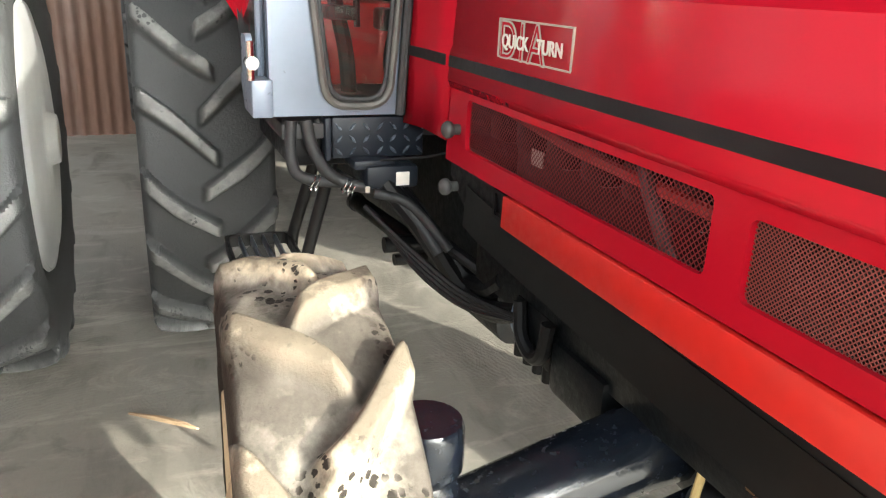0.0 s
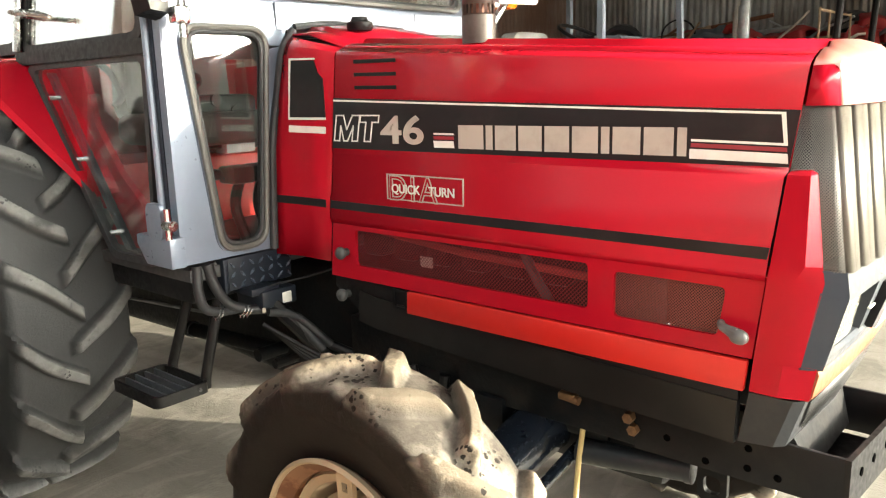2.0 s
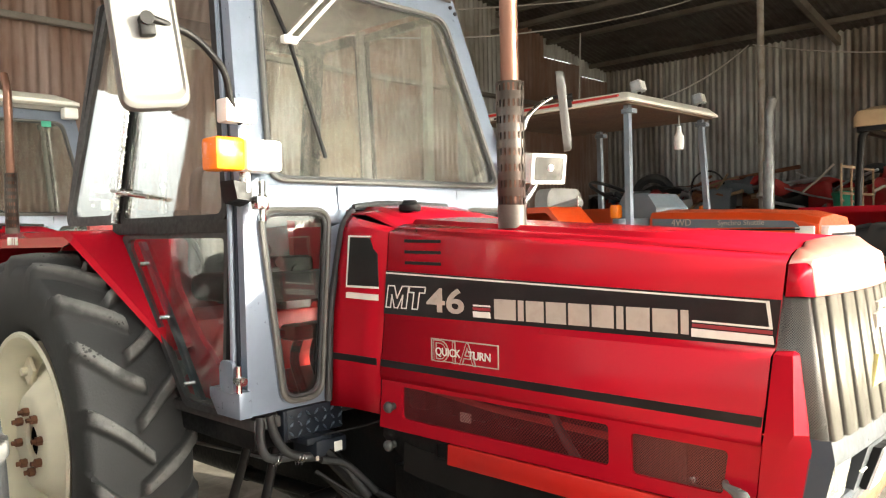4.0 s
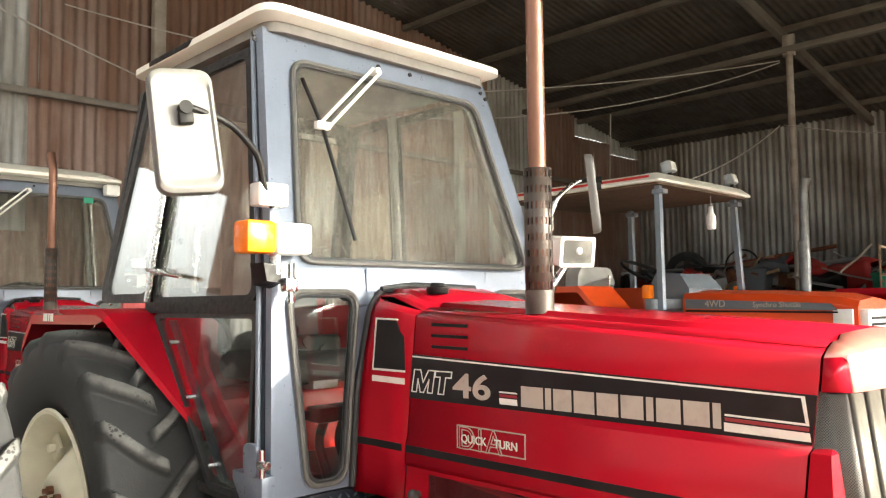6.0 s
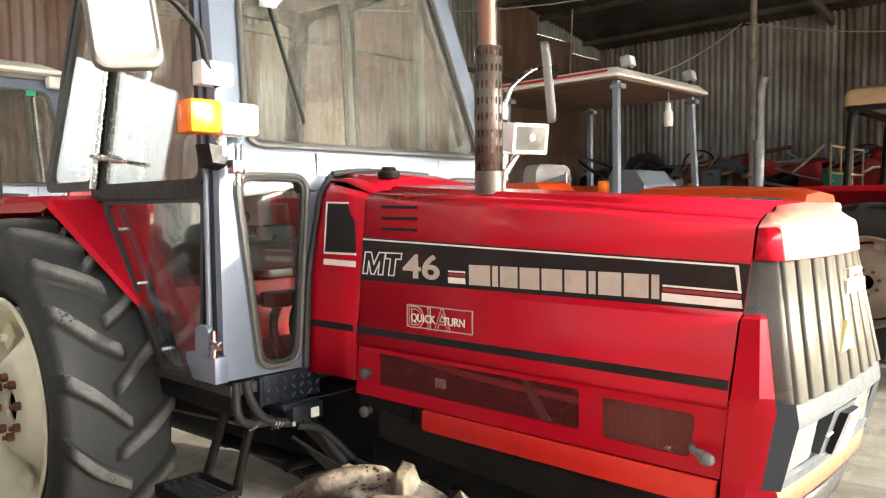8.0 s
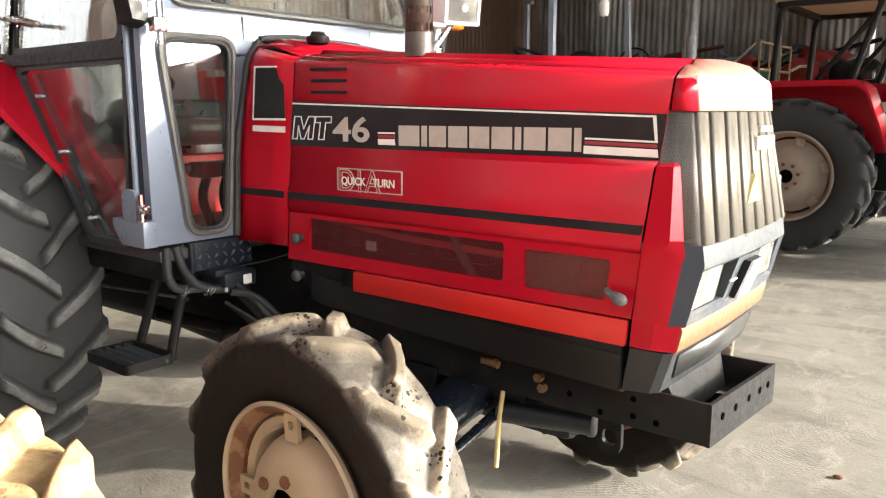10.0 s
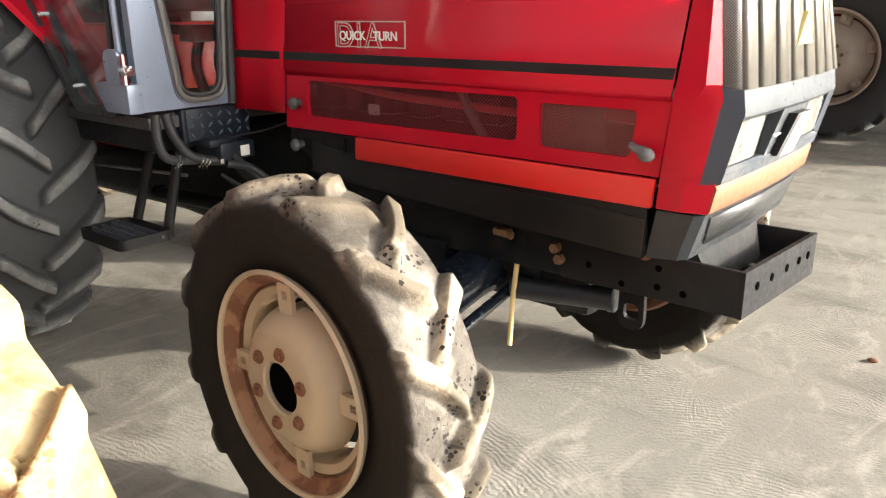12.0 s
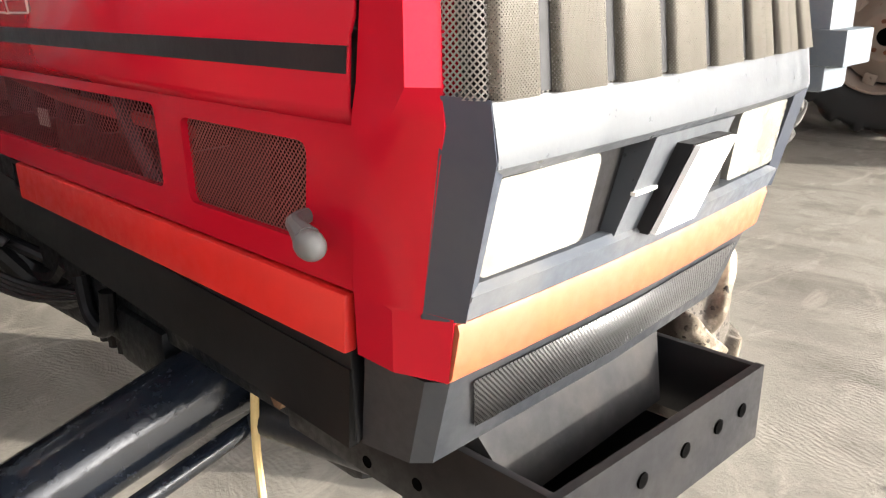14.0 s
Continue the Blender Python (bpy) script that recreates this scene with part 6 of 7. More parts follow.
    # platform edge, step and lines under the door
    for s in (-1,):
        bm = box(-0.700, -0.655, -0.476, -0.272, 0.793, 0.880, 0.004)
        box(-0.690, -0.650, -0.492, -0.479, 0.790, 0.880, 0.003, bm)
        pf = part("platform_edge", bm, "plate_blue", tr, "dark blue chequer-plate platform edge")
        for k in range(7):
            for r in range(3):
                m = pose(-0.653, -0.462 + 0.030 * k, 0.808 + 0.026 * r, 48 if (k + r) % 2 else -48, 0, 0)
                leaf = ((-0.013, 0), (-0.004, -0.0035), (0.004, -0.0035), (0.013, 0), (0.004, 0.0035), (-0.004, 0.0035))
                part("tread_mark", loft([[m @ Vector((d, u * c, v * c)) for u, v in leaf] for d, c in ((-0.003, 1.0), (0.0025, 0.6))]), "tread_plate", pf)
        part("platform_beam", box(-1.20, -0.70, -0.56, -0.42, 0.77, 0.835, 0.006), "black", tr)
        bm = box(-0.72, -0.60, -0.415, -0.300, 0.735, 0.785, 0.008)
        box(-0.70, -0.61, -0.440, -0.350, 0.775, 0.796, 0.006, bm)
        tray = part("battery_tray", bm, "plate_blue", tr, "blue-black tray under the cab")
        part("tag", box(-0.600, -0.596, -0.352, -0.322, 0.742, 0.772, 0.002), "decal_white", tray, "small pale tag")
        part("tag", box(-0.600, -0.596, -0.420, -0.409, 0.730, 0.744, 0.002), "decal_light", tray, "small dull tag")
        # coolant hoses with bare wire clips
        for pts, r in (([(-0.665, -0.560, 0.875), (-0.660, -0.565, 0.81), (-0.655, -0.556, 0.762), (-0.655, -0.515, 0.747), (-0.655, -0.46, 0.742)], 0.0125),
                       ([(-0.665, -0.530, 0.875), (-0.660, -0.520, 0.82), (-0.650, -0.490, 0.762), (-0.640, -0.440, 0.738), (-0.620, -0.385, 0.732), (-0.600, -0.345, 0.715), (-0.575, -0.300, 0.655), (-0.540, -0.270, 0.60)], 0.0135),
                       ([(-0.600, -0.40, 0.728), (-0.585, -0.33, 0.712), (-0.560, -0.285, 0.66), (-0.53, -0.25, 0.61)], 0.011),
                       ([(-0.675, -0.505, 0.875), (-0.670, -0.485, 0.83), (-0.665, -0.462, 0.800)], 0.006)):
            part("hose", tube(bend(pts, 6, 0.05), r, 12), "hose", tr, "grey rubber hose")
        for c, d, n in (((-0.655, -0.520, 0.7475), (0.0, 1.0, -0.12), 2), ((-0.642, -0.452, 0.7405), (0.16, 1.0, -0.22), 3)):
            d = Vector(d).normalized()
            side = d.cross(Vector((0, 0, 1))).normalized()
            up = side.cross(d)
            for k in range(n):
                o = Vector(c) + d * 0.010 * k
                bm = tube([o + d * 0.005 * math.sin(t) + side * 0.0150 * math.cos(t) + up * 0.0150 * math.sin(t) for t in [6.28319 * q / 14 for q in range(14)]], 0.0014, 6, closed=True)
                cyl(o - up * 0.014 - side * 0.006, o - up * 0.023 - side * 0.004, 0.0022, 6, bm)
                part("hose_clip", bm, "chrome", tr, "bare wire hose clip")
        bm = tube([(-1.20, -0.275, 0.535), (-0.80, -0.235, 0.535)], 0.024, 14)
        cyl((-1.215, -0.2765, 0.535), (-1.195, -0.2745, 0.535), 0.028, 14, bm)
        part("linkage_tube", bm, "chassis", tr)
        bm = cyl((-0.78, -0.32, 0.545), (-0.78, -0.22, 0.545), 0.020, 12)
        cyl((-0.70, -0.32, 0.535), (-0.70, -0.24, 0.535), 0.014, 10, bm)
        part("linkage_pin", bm, "chassis", tr)
        part("return_rod", tube([(-1.62, -0.33, 0.60), (-0.98, -0.30, 0.628)], 0.006, 8), "steel", tr, "thin bare steel rod under the cab")
        for k in range(4):
            part("cable", tube(bend([(-0.60, -0.42 + 0.01 * k, 0.70 - 0.008 * k), (-0.50, -0.34, 0.62 - 0.012 * k), (-0.40, -0.27, 0.56 - 0.010 * k), (-0.22, -0.19, 0.56)], 5, 0.08), 0.006, 6), "black", tr)
        part("cable", tube(bend([(-0.64, -0.42, 0.785), (-0.60, -0.36, 0.800), (-0.55, -0.30, 0.812), (-0.46, -0.272, 0.845)], 5, 0.05), 0.003, 6), "black", tr)
        # boarding step: a low rim with bars running fore and aft
        bm = frame_plate(rounded([(-0.945, -0.682), (-0.712, -0.682), (-0.712, -0.524), (-0.945, -0.524)], 0.022, 4), rounded([(-0.937, -0.674), (-0.720, -0.674), (-0.720, -0.532), (-0.937, -0.532)], 0.015, 4), lambda u, v, d: (u, v, 0.547 + d), 0.030)
        st = part("step", bm, "black", tr, "black slatted boarding step")
        for k in range(4):
            y = -0.645 + 0.0285 * k
            part("step_slat", box(-0.937, -0.720, y - 0.003, y + 0.003, 0.523, 0.544, 0.001), "front_grey", st)
        part("bolt", cyl((-0.712, -0.556, 0.532), (-0.708, -0.556, 0.532), 0.005, 6), "knob", st)
        for x0, x1 in ((-0.912, -0.872), (-0.742, -0.735)):
            part("step_strut", tube(bend([(x0, -0.520, 0.520), (x0, -0.517, 0.55), (x1, -0.45, 0.80)], 3, 0.02), 0.0145, 12), "black", st)


# ---- the shed ----
WALL_X, WALL_Y, EAVE, RIDGE_Y, PITCH = -5.2, 8.8, 3.66, -1.2, 0.17


def roof_z(y):
    return EAVE + PITCH * (WALL_Y - max(y, 2 * RIDGE_Y - y))


floor = part("floor", box(-5.6, 5.6, -5.2, 9.2, -0.12, 0.0), "concrete")
tagged(floor, "grey trowelled concrete floor with swirls and stains", "floor", kind="structure")
bm = bmesh.new()
bmesh.ops.create_grid(bm, x_segments=2, y_segments=2, size=400.0, matrix=Matrix.Translation((0, 0, -0.06)))
tagged(part("ground", bm, "ground_dirt"), "packed earth outside the shed", "ground", kind="structure")


def sheet_mesh(width, height, pitch=0.088, amp=0.014):
    """One corrugated sheet, its ribs upright, in the xz plane."""
    me = bpy.data.meshes.new("sheet")
    n = int(round(width / pitch * 6))
    verts, faces = [], []
    for j, z in enumerate((0.0, height)):
        for i in range(n + 1):
            x = width * i / n
            verts.append((x, amp * math.cos(6.28319 * x / pitch), z))
    for i in range(n):
        faces.append((i, i + 1, n + 2 + i, n + 1 + i))
    me.from_pydata(verts, [], faces)
    me.polygons.foreach_set("use_smooth", [True] * n)
    return me


def sheet_wall(name, label, length, tiers, place, mats, gaps=(), edges={}):
    wall = new(name)
    tagged(wall, label, "wall", kind="structure")
    rnd = random.Random(len(name) + int(length * 10))
    width = 0.88
    for i in range(int(math.ceil(length / width))):
        for k, (z0, z1) in enumerate(tiers(width * (i + 0.5))):
            if (i, k) in gaps:
                continue
            start, more = edges.get(i, (0.0, 0.0))
            me = sheet_mesh(width + 0.088 + more, z1 - z0)
            me.materials.append(M[mats[k] if rnd.random() < 0.8 else mats[-1]])
            ob = new("sheet", me)
            ob.parent = wall
            ob.matrix_world = place @ pose(width * i - 0.044 + start, 0.006 * (i % 2) + 0.014 * k, z0, 0, rnd.uniform(-0.25, 0.25), 0)
    return wall


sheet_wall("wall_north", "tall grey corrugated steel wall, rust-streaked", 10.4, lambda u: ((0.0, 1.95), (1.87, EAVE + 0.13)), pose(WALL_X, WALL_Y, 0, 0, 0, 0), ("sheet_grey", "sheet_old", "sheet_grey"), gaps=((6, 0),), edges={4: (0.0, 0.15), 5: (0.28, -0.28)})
sheet_wall("wall_west", "rust-brown corrugated steel gable wall", 10.4, lambda u: ((0.0, 2.0), (1.92, roof_z(u - 1.68) + 0.19)) if u < 8.9 else ((0.0, 2.0), (1.92, roof_z(u - 1.68) - 0.118), (roof_z(u - 1.68) - 0.106, roof_z(u - 1.68) + 0.19)), pose(WALL_X, -1.68, 0, 0, 0, 90), ("sheet_rust", "sheet_rust", "sheet_grey"))
sheet_wall("wall_west_side", "rust-brown corrugated steel wall beyond the side doorway", 2.64, lambda u: ((0.0, 2.0), (1.92, 4.2)), pose(WALL_X, -5.32, 0, 0, 0, 90), ("sheet_rust", "sheet_rust", "sheet_grey"))
sheet_wall("wall_west_header", "rust-brown corrugated sheet over the side doorway", 0.88, lambda u: ((2.9, 5.0),), pose(WALL_X, -2.64, 0, 0, 0, 90), ("sheet_rust", "sheet_rust"))
# Unseen sheets, added to keep the low sun off the windscreen frame.
sheet_wall("wall_east", "unseen corrugated sheet wall added to shade the cab front", 6.16, lambda u: ((2.85, roof_z(u + 2.65) + 0.19),), pose(5.15, 2.65, 0, 0, 0, 90), ("sheet_rust", "sheet_grey"))
# roof: one corrugated skin on each slope, with purlins, rafters and posts
def roof_skin():
    bm = bmesh.new()
    step = 0.08 / 4
    xs = [WALL_X - 0.3 + step * i for i in range(int(10.8 / step))]
    for y0, y1 in ((9.2, RIDGE_Y), (RIDGE_Y, -2.6)):
        a = [bm.verts.new((x, y0, roof_z(y0) + 0.10 + 0.011 * math.cos(6.28319 * x / 0.08))) for x in xs]
        b = [bm.verts.new((x, y1, roof_z(y1) + 0.10 + 0.011 * math.cos(6.28319 * x / 0.08))) for x in xs]
        for i in range(len(xs) - 1):
            bm.faces.new((a[i], a[i + 1], b[i + 1], b[i]))
    return bm
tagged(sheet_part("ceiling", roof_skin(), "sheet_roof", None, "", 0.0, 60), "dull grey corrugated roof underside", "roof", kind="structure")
for y in (8.3, 7.2, 6.1, 5.0, 3.9, 2.8, 1.7, 0.6, -0.5, -1.9):
    z = roof_z(y)
    tagged(part("purlin", box(WALL_X, 5.25, y - 0.03, y + 0.03, z, z + 0.06, 0.004), "beam"), "dark steel roof purlin", "beam", "roof purlins", "structure")
for x in (-1.84, 1.6, 5.0):
    for y0, y1 in ((8.75, RIDGE_Y), (RIDGE_Y, -2.5)):
        bm = loft([[(x - 0.03, y, roof_z(y) - 0.10), (x + 0.03, y, roof_z(y) - 0.10), (x + 0.03, y, roof_z(y)), (x - 0.03, y, roof_z(y))] for y in (y0, y1)])
        tagged(part("rafter", bm, "beam"), "dark steel rafter", "beam", "roof rafters", "structure")
for x, y in ((-1.76, 6.0), (-5.0, 6.0), (1.6, 8.5), (5.0, 8.5), (5.0, -2.4)):
    bm = cyl((x, y, 0), (x, y, roof_z(y) - 0.10), 0.034, 14)
    box(x - 0.09, x + 0.09, y - 0.09, y + 0.09, 0.0, 0.02, 0.004, bm)
    box(x - 0.06, x + 0.06, y - 0.02, y + 0.02, roof_z(y) - 0.30, roof_z(y) - 0.08, 0.008, bm)
    cyl((x, y - 0.045, 1.62), (x, y - 0.03, 1.66), 0.040, 12, bm)
    tagged(part("post", bm, "post_pipe"), "weathered steel pipe post under the roof", "post", "roof posts", "structure")
# tie beam along the post line, at the height of its heads
bm = box(WALL_X, 5.2, 5.96, 6.04, roof_z(6.0) - 0.26, roof_z(6.0) - 0.20, 0.006)
tagged(part("tie_beam", bm, "beam"), "dark steel beam along the post heads", "beam", kind="structure")
for z in (1.0, 3.05):
    tagged(part("girt", box(WALL_X + 0.02, WALL_X + 0.08, -0.7, 8.7, z, z + 0.05, 0.004), "beam"), "thin dark rail across the gable wall", "beam", "wall rails", "structure")
for y in (-0.8, 0.95, 4.6):
    tagged(part("wall_post", box(WALL_X + 0.08, WALL_X + 0.16, y, y + 0.10, 0, roof_z(y) - 0.1, 0.004), "beam_pale"), "pale dusty wall post", "post", "wall posts", "structure")
# cables
def sag(a, b, drop, n=14):
    a, b = Vector(a), Vector(b)
    return [a.lerp(b, k / n) - Vector((0, 0, drop * 4 * (k / n) * (1 - k / n))) for k in range(n + 1)]
for nm, a, b, d, r, lab in (("cable", (-1.84, 5.96, 3.80), (-4.9, 1.1, 3.25), 0.16, 0.0065, "thin grey cable sagging under the roof"), ("cable", (-1.84, 5.96, 3.78), (-4.9, 1.1, 3.28), 0.42, 0.0065, "loose grey cable sagging under the roof"),
                       ("cable", (-1.86, 5.95, 3.14), (-1.90, 3.45, 2.25), 0.10, 0.006, "grey cable running down to a lamp"), ("cable", (-1.82, 5.95, 3.14), (1.4, 6.6, 3.05), 0.22, 0.006, "grey cable strung from the post"),
                       ("cable", (-2.75, 4.3, 3.15), (-2.45, 3.8, 2.36), 0.03, 0.006, "grey cable hanging from the roof"),
                       ("cable", (WALL_X + 0.25, -0.6, 3.72), (WALL_X + 0.3, 2.2, 2.95), 0.05, 0.007, "pale cable across the gable wall"), ("cable", (WALL_X + 0.25, 0.2, 3.75), (-3.6, 2.0, 3.30), 0.04, 0.006, "pale cable across the gable wall")):
    tagged(part(nm, tube(sag(a, b, d), r, 6), "cable"), lab, "cable")


# ---- the parked tractors ----
tractor = build_tractor("tractor", "red cab tractor with silver cab front and mud-caked front tyre")
behind = copy_thing(tractor, pose(-3.70, -0.05, 0, 0, 0, 0))
tagged(behind, "red cab tractor with white roof, parked behind the first", "tractor")
beside = copy_thing(tractor, pose(0.22, -2.15, 0, 0, 0, 0))
tagged(beside, "red cab tractor with silver wheels and thickly muddy front tyres", "tractor")
MUD_TYRE = tyre_mesh(0.42, 0.191, 0.236, 18, 0.028, 0.060, 0.36, 0.016, 0.24, 1.0)
MUD_TYRE.materials.append(M["tyre_mud"])
for ob in beside.children_recursive:
    mats = ob.data.materials
    if ob.name.split(".")[0] in ("rear_wheel", "wheel_disc", "rim_bracket") and mats[0] == M["rim_rear"]:
        ob.data = ob.data.copy()
        ob.data.materials[0] = M["rim_silver"]
    if ob.name.startswith("tyre") and mats[0] == M["tyre_front"]:
        ob.data = MUD_TYRE
    if ob.name.startswith("wheel_disc") and ob.parent.name.startswith("rear_wheel"):
        dome = bpy.data.meshes.new("wheel_disc")
        bm = lathe([(0.0, -0.20), (0.07, -0.20), (0.08, -0.175), (0.20, -0.178), (0.33, -0.165), (0.385, -0.150), (0.385, -0.140), (0.0, -0.140)], seg=56)
        bmesh.ops.recalc_face_normals(bm, faces=bm.faces[:])
        bm.to_mesh(dome)
        bm.free()
        dome.polygons.foreach_set("use_smooth", [True] * len(dome.polygons))
        dome.materials.append(M["rim_silver"])
        ob.data = dome
    if ob.name.startswith("rear_wheel") and ob.location.y > 0:
        ob.location.y += 0.18
        ob.location.x -= 0.08
    if ob.name.startswith("front_wheel"):
        ob.scale = tuple(1.07 * v for v in ob.scale)
        ob.location = (0.115, math.copysign(0.71, ob.location.y), 0.455)
for ob in [o for o in beside.children if o.name.startswith(("mirror_arm", "indicator_bracket", "work_lamp"))]:
    for o in (*ob.children_recursive, ob):
        bpy.data.objects.remove(o)
part("marker_lamp", box(-0.82, -0.74, 0.400, 0.500, 2.225, 2.305, 0.012), "white_lens", behind, "white square lamp under the roof corner").matrix_parent_inverse = Matrix()
part("window_tag", box(-0.815, -0.812, 0.270, 0.335, 2.165, 2.205, 0.001), "green", behind, "small green tag in the windscreen corner").matrix_parent_inverse = Matrix()
for ob in [o for o in behind.children_recursive if o.name.split(".")[0] == "number"]:
    lettering("number", "52", 0.087, pose(-0.246, -0.2950, 1.1785, 90, 0, 0) @ Matrix.Diagonal((1.22, 1, 1, 1)), "decal_light", ob.parent, "pale number 52", spread=1.02, bold=0.0018)
    bpy.data.objects.remove(ob)


# ---- the orange tractor with a canopy ----
def build_orange(at, turn):
    tr = thing("tractor", "orange open tractor under a white canopy on grey posts", "tractor", at=at, turn=turn)
    # hood, its front at x = 0; the middle line is y = 0
    def hood_row(x, zt, w):
        return [(x, -w, 1.02), (x, -w, zt - 0.05), (x, -w + 0.03, zt - 0.01), (x, 0, zt + 0.012), (x, w - 0.03, zt - 0.01), (x, w, zt - 0.05), (x, w, 1.02)]
    hood = part("hood", loft([hood_row(-1.08, 1.475, 0.27), hood_row(-0.5, 1.462, 0.27), hood_row(-0.10, 1.440, 0.262), hood_row(0.0, 1.415, 0.25)]), "orange", tr, "orange hood with a dark side stripe")
    for s in (-1, 1):
        part("stripe", prism([(-1.06, 1.362), (-0.10, 1.352), (-0.14, 1.392), (-1.06, 1.425)], "y", s * 0.262, s * 0.2735), "dash", hood, "dark grey stripe")
        part("stripe_edge", prism([(-1.06, 1.342), (-0.10, 1.336), (-0.10, 1.346), (-1.06, 1.354)], "y", s * 0.262, s * 0.2735), "black", hood)
    lettering("writing", "4WD", 0.062, pose(-0.92, -0.2745, 1.374, 90, 0, 0), "decal_light", hood, "pale writing 4WD")
    lettering("writing", "Synchro Shuttle", 0.046, pose(-0.60, -0.2745, 1.372, 90, 0, 0), "decal_light", hood, "pale writing Synchro Shuttle")
    nose = part("grille", box(-0.02, 0.05, -0.225, 0.225, 1.05, 1.36, 0.02), "white_lens", tr, "white front grille")
    for k in range(7):
        part("grille_slot", box(0.048, 0.054, -0.20, 0.20, 1.09 + 0.035 * k, 1.105 + 0.035 * k), "black", nose)
    part("grille_side", prism([(-0.13, 1.10), (-0.02, 1.10), (-0.02, 1.36), (-0.13, 1.36)], "y", -0.272, -0.258, 0.004), "white_lens", nose)
    # chassis and weights in blue-grey
    part("chassis", box(-1.9, 0.12, -0.14, 0.14, 0.58, 1.03, 0.03), "dash", tr, "blue-grey chassis and engine")
    part("front_bracket", box(0.0, 0.20, -0.16, 0.16, 0.70, 0.86, 0.01), "dash", tr, "blue-grey front bracket")
    part("front_axle", box(-0.74, -0.58, -0.52, 0.52, 0.36, 0.50, 0.03), "dash", tr)
    part("rear_axle", cyl((-1.85, -0.55, 0.62), (-1.85, 0.55, 0.62), 0.09, 16), "dash", tr)
    for s in (-1, 1):
        wf = front_wheel(tr, -0.66, s * 0.60, 0.42, "tyre_rear_small")
        wr = rear_wheel(tr, -1.85, s * 0.66, 0.675)
        if s > 0:
            wf.scale = wr.scale = (1, -1, 1)
        prof = [(-2.50, 1.02), (-2.44, 1.36), (-2.25, 1.52), (-1.55, 1.52), (-1.33, 1.30), (-1.28, 0.98)]
        part("mudguard", loft([[(x, s * 0.42, z), (x, s * 0.78, z), (x, s * 0.79, z - 0.04), (x, s * 0.78, z - 0.015), (x, s * 0.42, z - 0.015)] for x, z in prof]), "orange", tr, "orange mudguard")
        part("mudguard_side", prism([(-2.50, 0.9), (-2.44, 1.36), (-2.25, 1.52), (-1.55, 1.52), (-1.33, 1.30), (-1.28, 0.9)], "y", s * 0.405, s * 0.420), "orange", tr)
        part("indicator", box(-1.16, -1.10, s * 0.60 - 0.03, s * 0.60 + 0.03, 1.43, 1.52, 0.012), "amber", tr, "amber indicator")
    part("platform", box(-1.75, -1.0, -0.52, 0.52, 0.72, 0.76, 0.01), "dash", tr)
    part("indicator_bar", box(-1.15, -1.10, -0.62, 0.62, 1.36, 1.43, 0.01), "dash", tr)
    dash = part("dashboard", loft([[(-1.06, y, z) for y, z in ((-0.25, 1.0), (0.25, 1.0), (0.22, 1.50), (-0.22, 1.50))], [(-1.14, y, z) for y, z in ((-0.26, 1.0), (0.26, 1.0), (0.20, 1.60), (-0.20, 1.60))], [(-1.32, y, z) for y, z in ((-0.24, 1.0), (0.24, 1.0), (0.20, 1.61), (-0.20, 1.61))], [(-1.40, y, z) for y, z in ((-0.22, 1.0), (0.22, 1.0), (0.20, 1.48), (-0.20, 1.48))]]), "dash", tr, "blue-grey dashboard console")
    bm = tube([(-1.52 + 0.18 * math.cos(6.28319 * k / 24), 0.19 * math.sin(6.28319 * k / 24), 1.62 - 0.09 * math.cos(6.28319 * k / 24)) for k in range(24)], 0.013, 8, closed=True)
    cyl((-1.36, 0, 1.52), (-1.52, 0, 1.62), 0.02, 10, bm)
    cyl((-1.52, -0.18, 1.62), (-1.52, 0.18, 1.62), 0.009, 6, bm)
    part("steering_wheel", bm, "black", tr, "black steering wheel")
    seat = part("seat", box(-2.12, -1.72, -0.22, 0.22, 1.20, 1.30, 0.04, None, None, 3), "seat", tr, "grey vinyl seat")
    part("backrest", loft([[(x, y, z) for y, z in rounded([(-0.24, 1.28), (0.24, 1.28), (0.22, 1.68), (-0.22, 1.68)], 0.10, 5)] for x in (-2.10, -1.98)]), "seat_pale", seat)
    part("seat_base", box(-2.05, -1.75, -0.16, 0.16, 0.95, 1.20, 0.02), "dash", seat)
    part("lever", tube([(-1.62, -0.34, 1.0), (-1.60, -0.36, 1.60)], 0.008, 8), "chrome", tr)
    part("armrest", tube(bend([(-2.00, -0.27, 1.40), (-1.90, -0.30, 1.50), (-1.62, -0.30, 1.56)], 4, 0.06), 0.034, 10), "seat_pale", seat, "pale grey armrest")
    # canopy on four posts
    for x, y, dx, dy in ((-1.04, -0.585, -0.03, 0.0), (-1.09, 0.585, -0.03, 0.0), (-2.02, -0.56, 0.02, 0), (-2.02, 0.56, 0.02, 0)):
        bm = loft([[(x + a, y + b, 1.36 if x > -1.5 else 1.40) for a, b in ((-0.019, -0.019), (0.019, -0.019), (0.019, 0.019), (-0.019, 0.019))], [(x + dx + a, y * 0.93 + b, 2.17) for a, b in ((-0.019, -0.019), (0.019, -0.019), (0.019, 0.019), (-0.019, 0.019))]])
        box(x + dx - 0.03, x + dx + 0.055, y * 0.93 - 0.03, y * 0.93 + 0.03, 2.105, 2.135, 0.004, bm)
        part("canopy_post", bm, "steel_blue", tr, "blue-grey canopy post")
    def can(i, z):
        return [(x, y, z) for x, y in rounded([(-0.99 - i, -0.655 + i), (-1.02 - i, 0.640 - i), (-2.35 + i, 0.630 - i), (-2.35 + i, -0.655 + i)], 0.03, 4)]
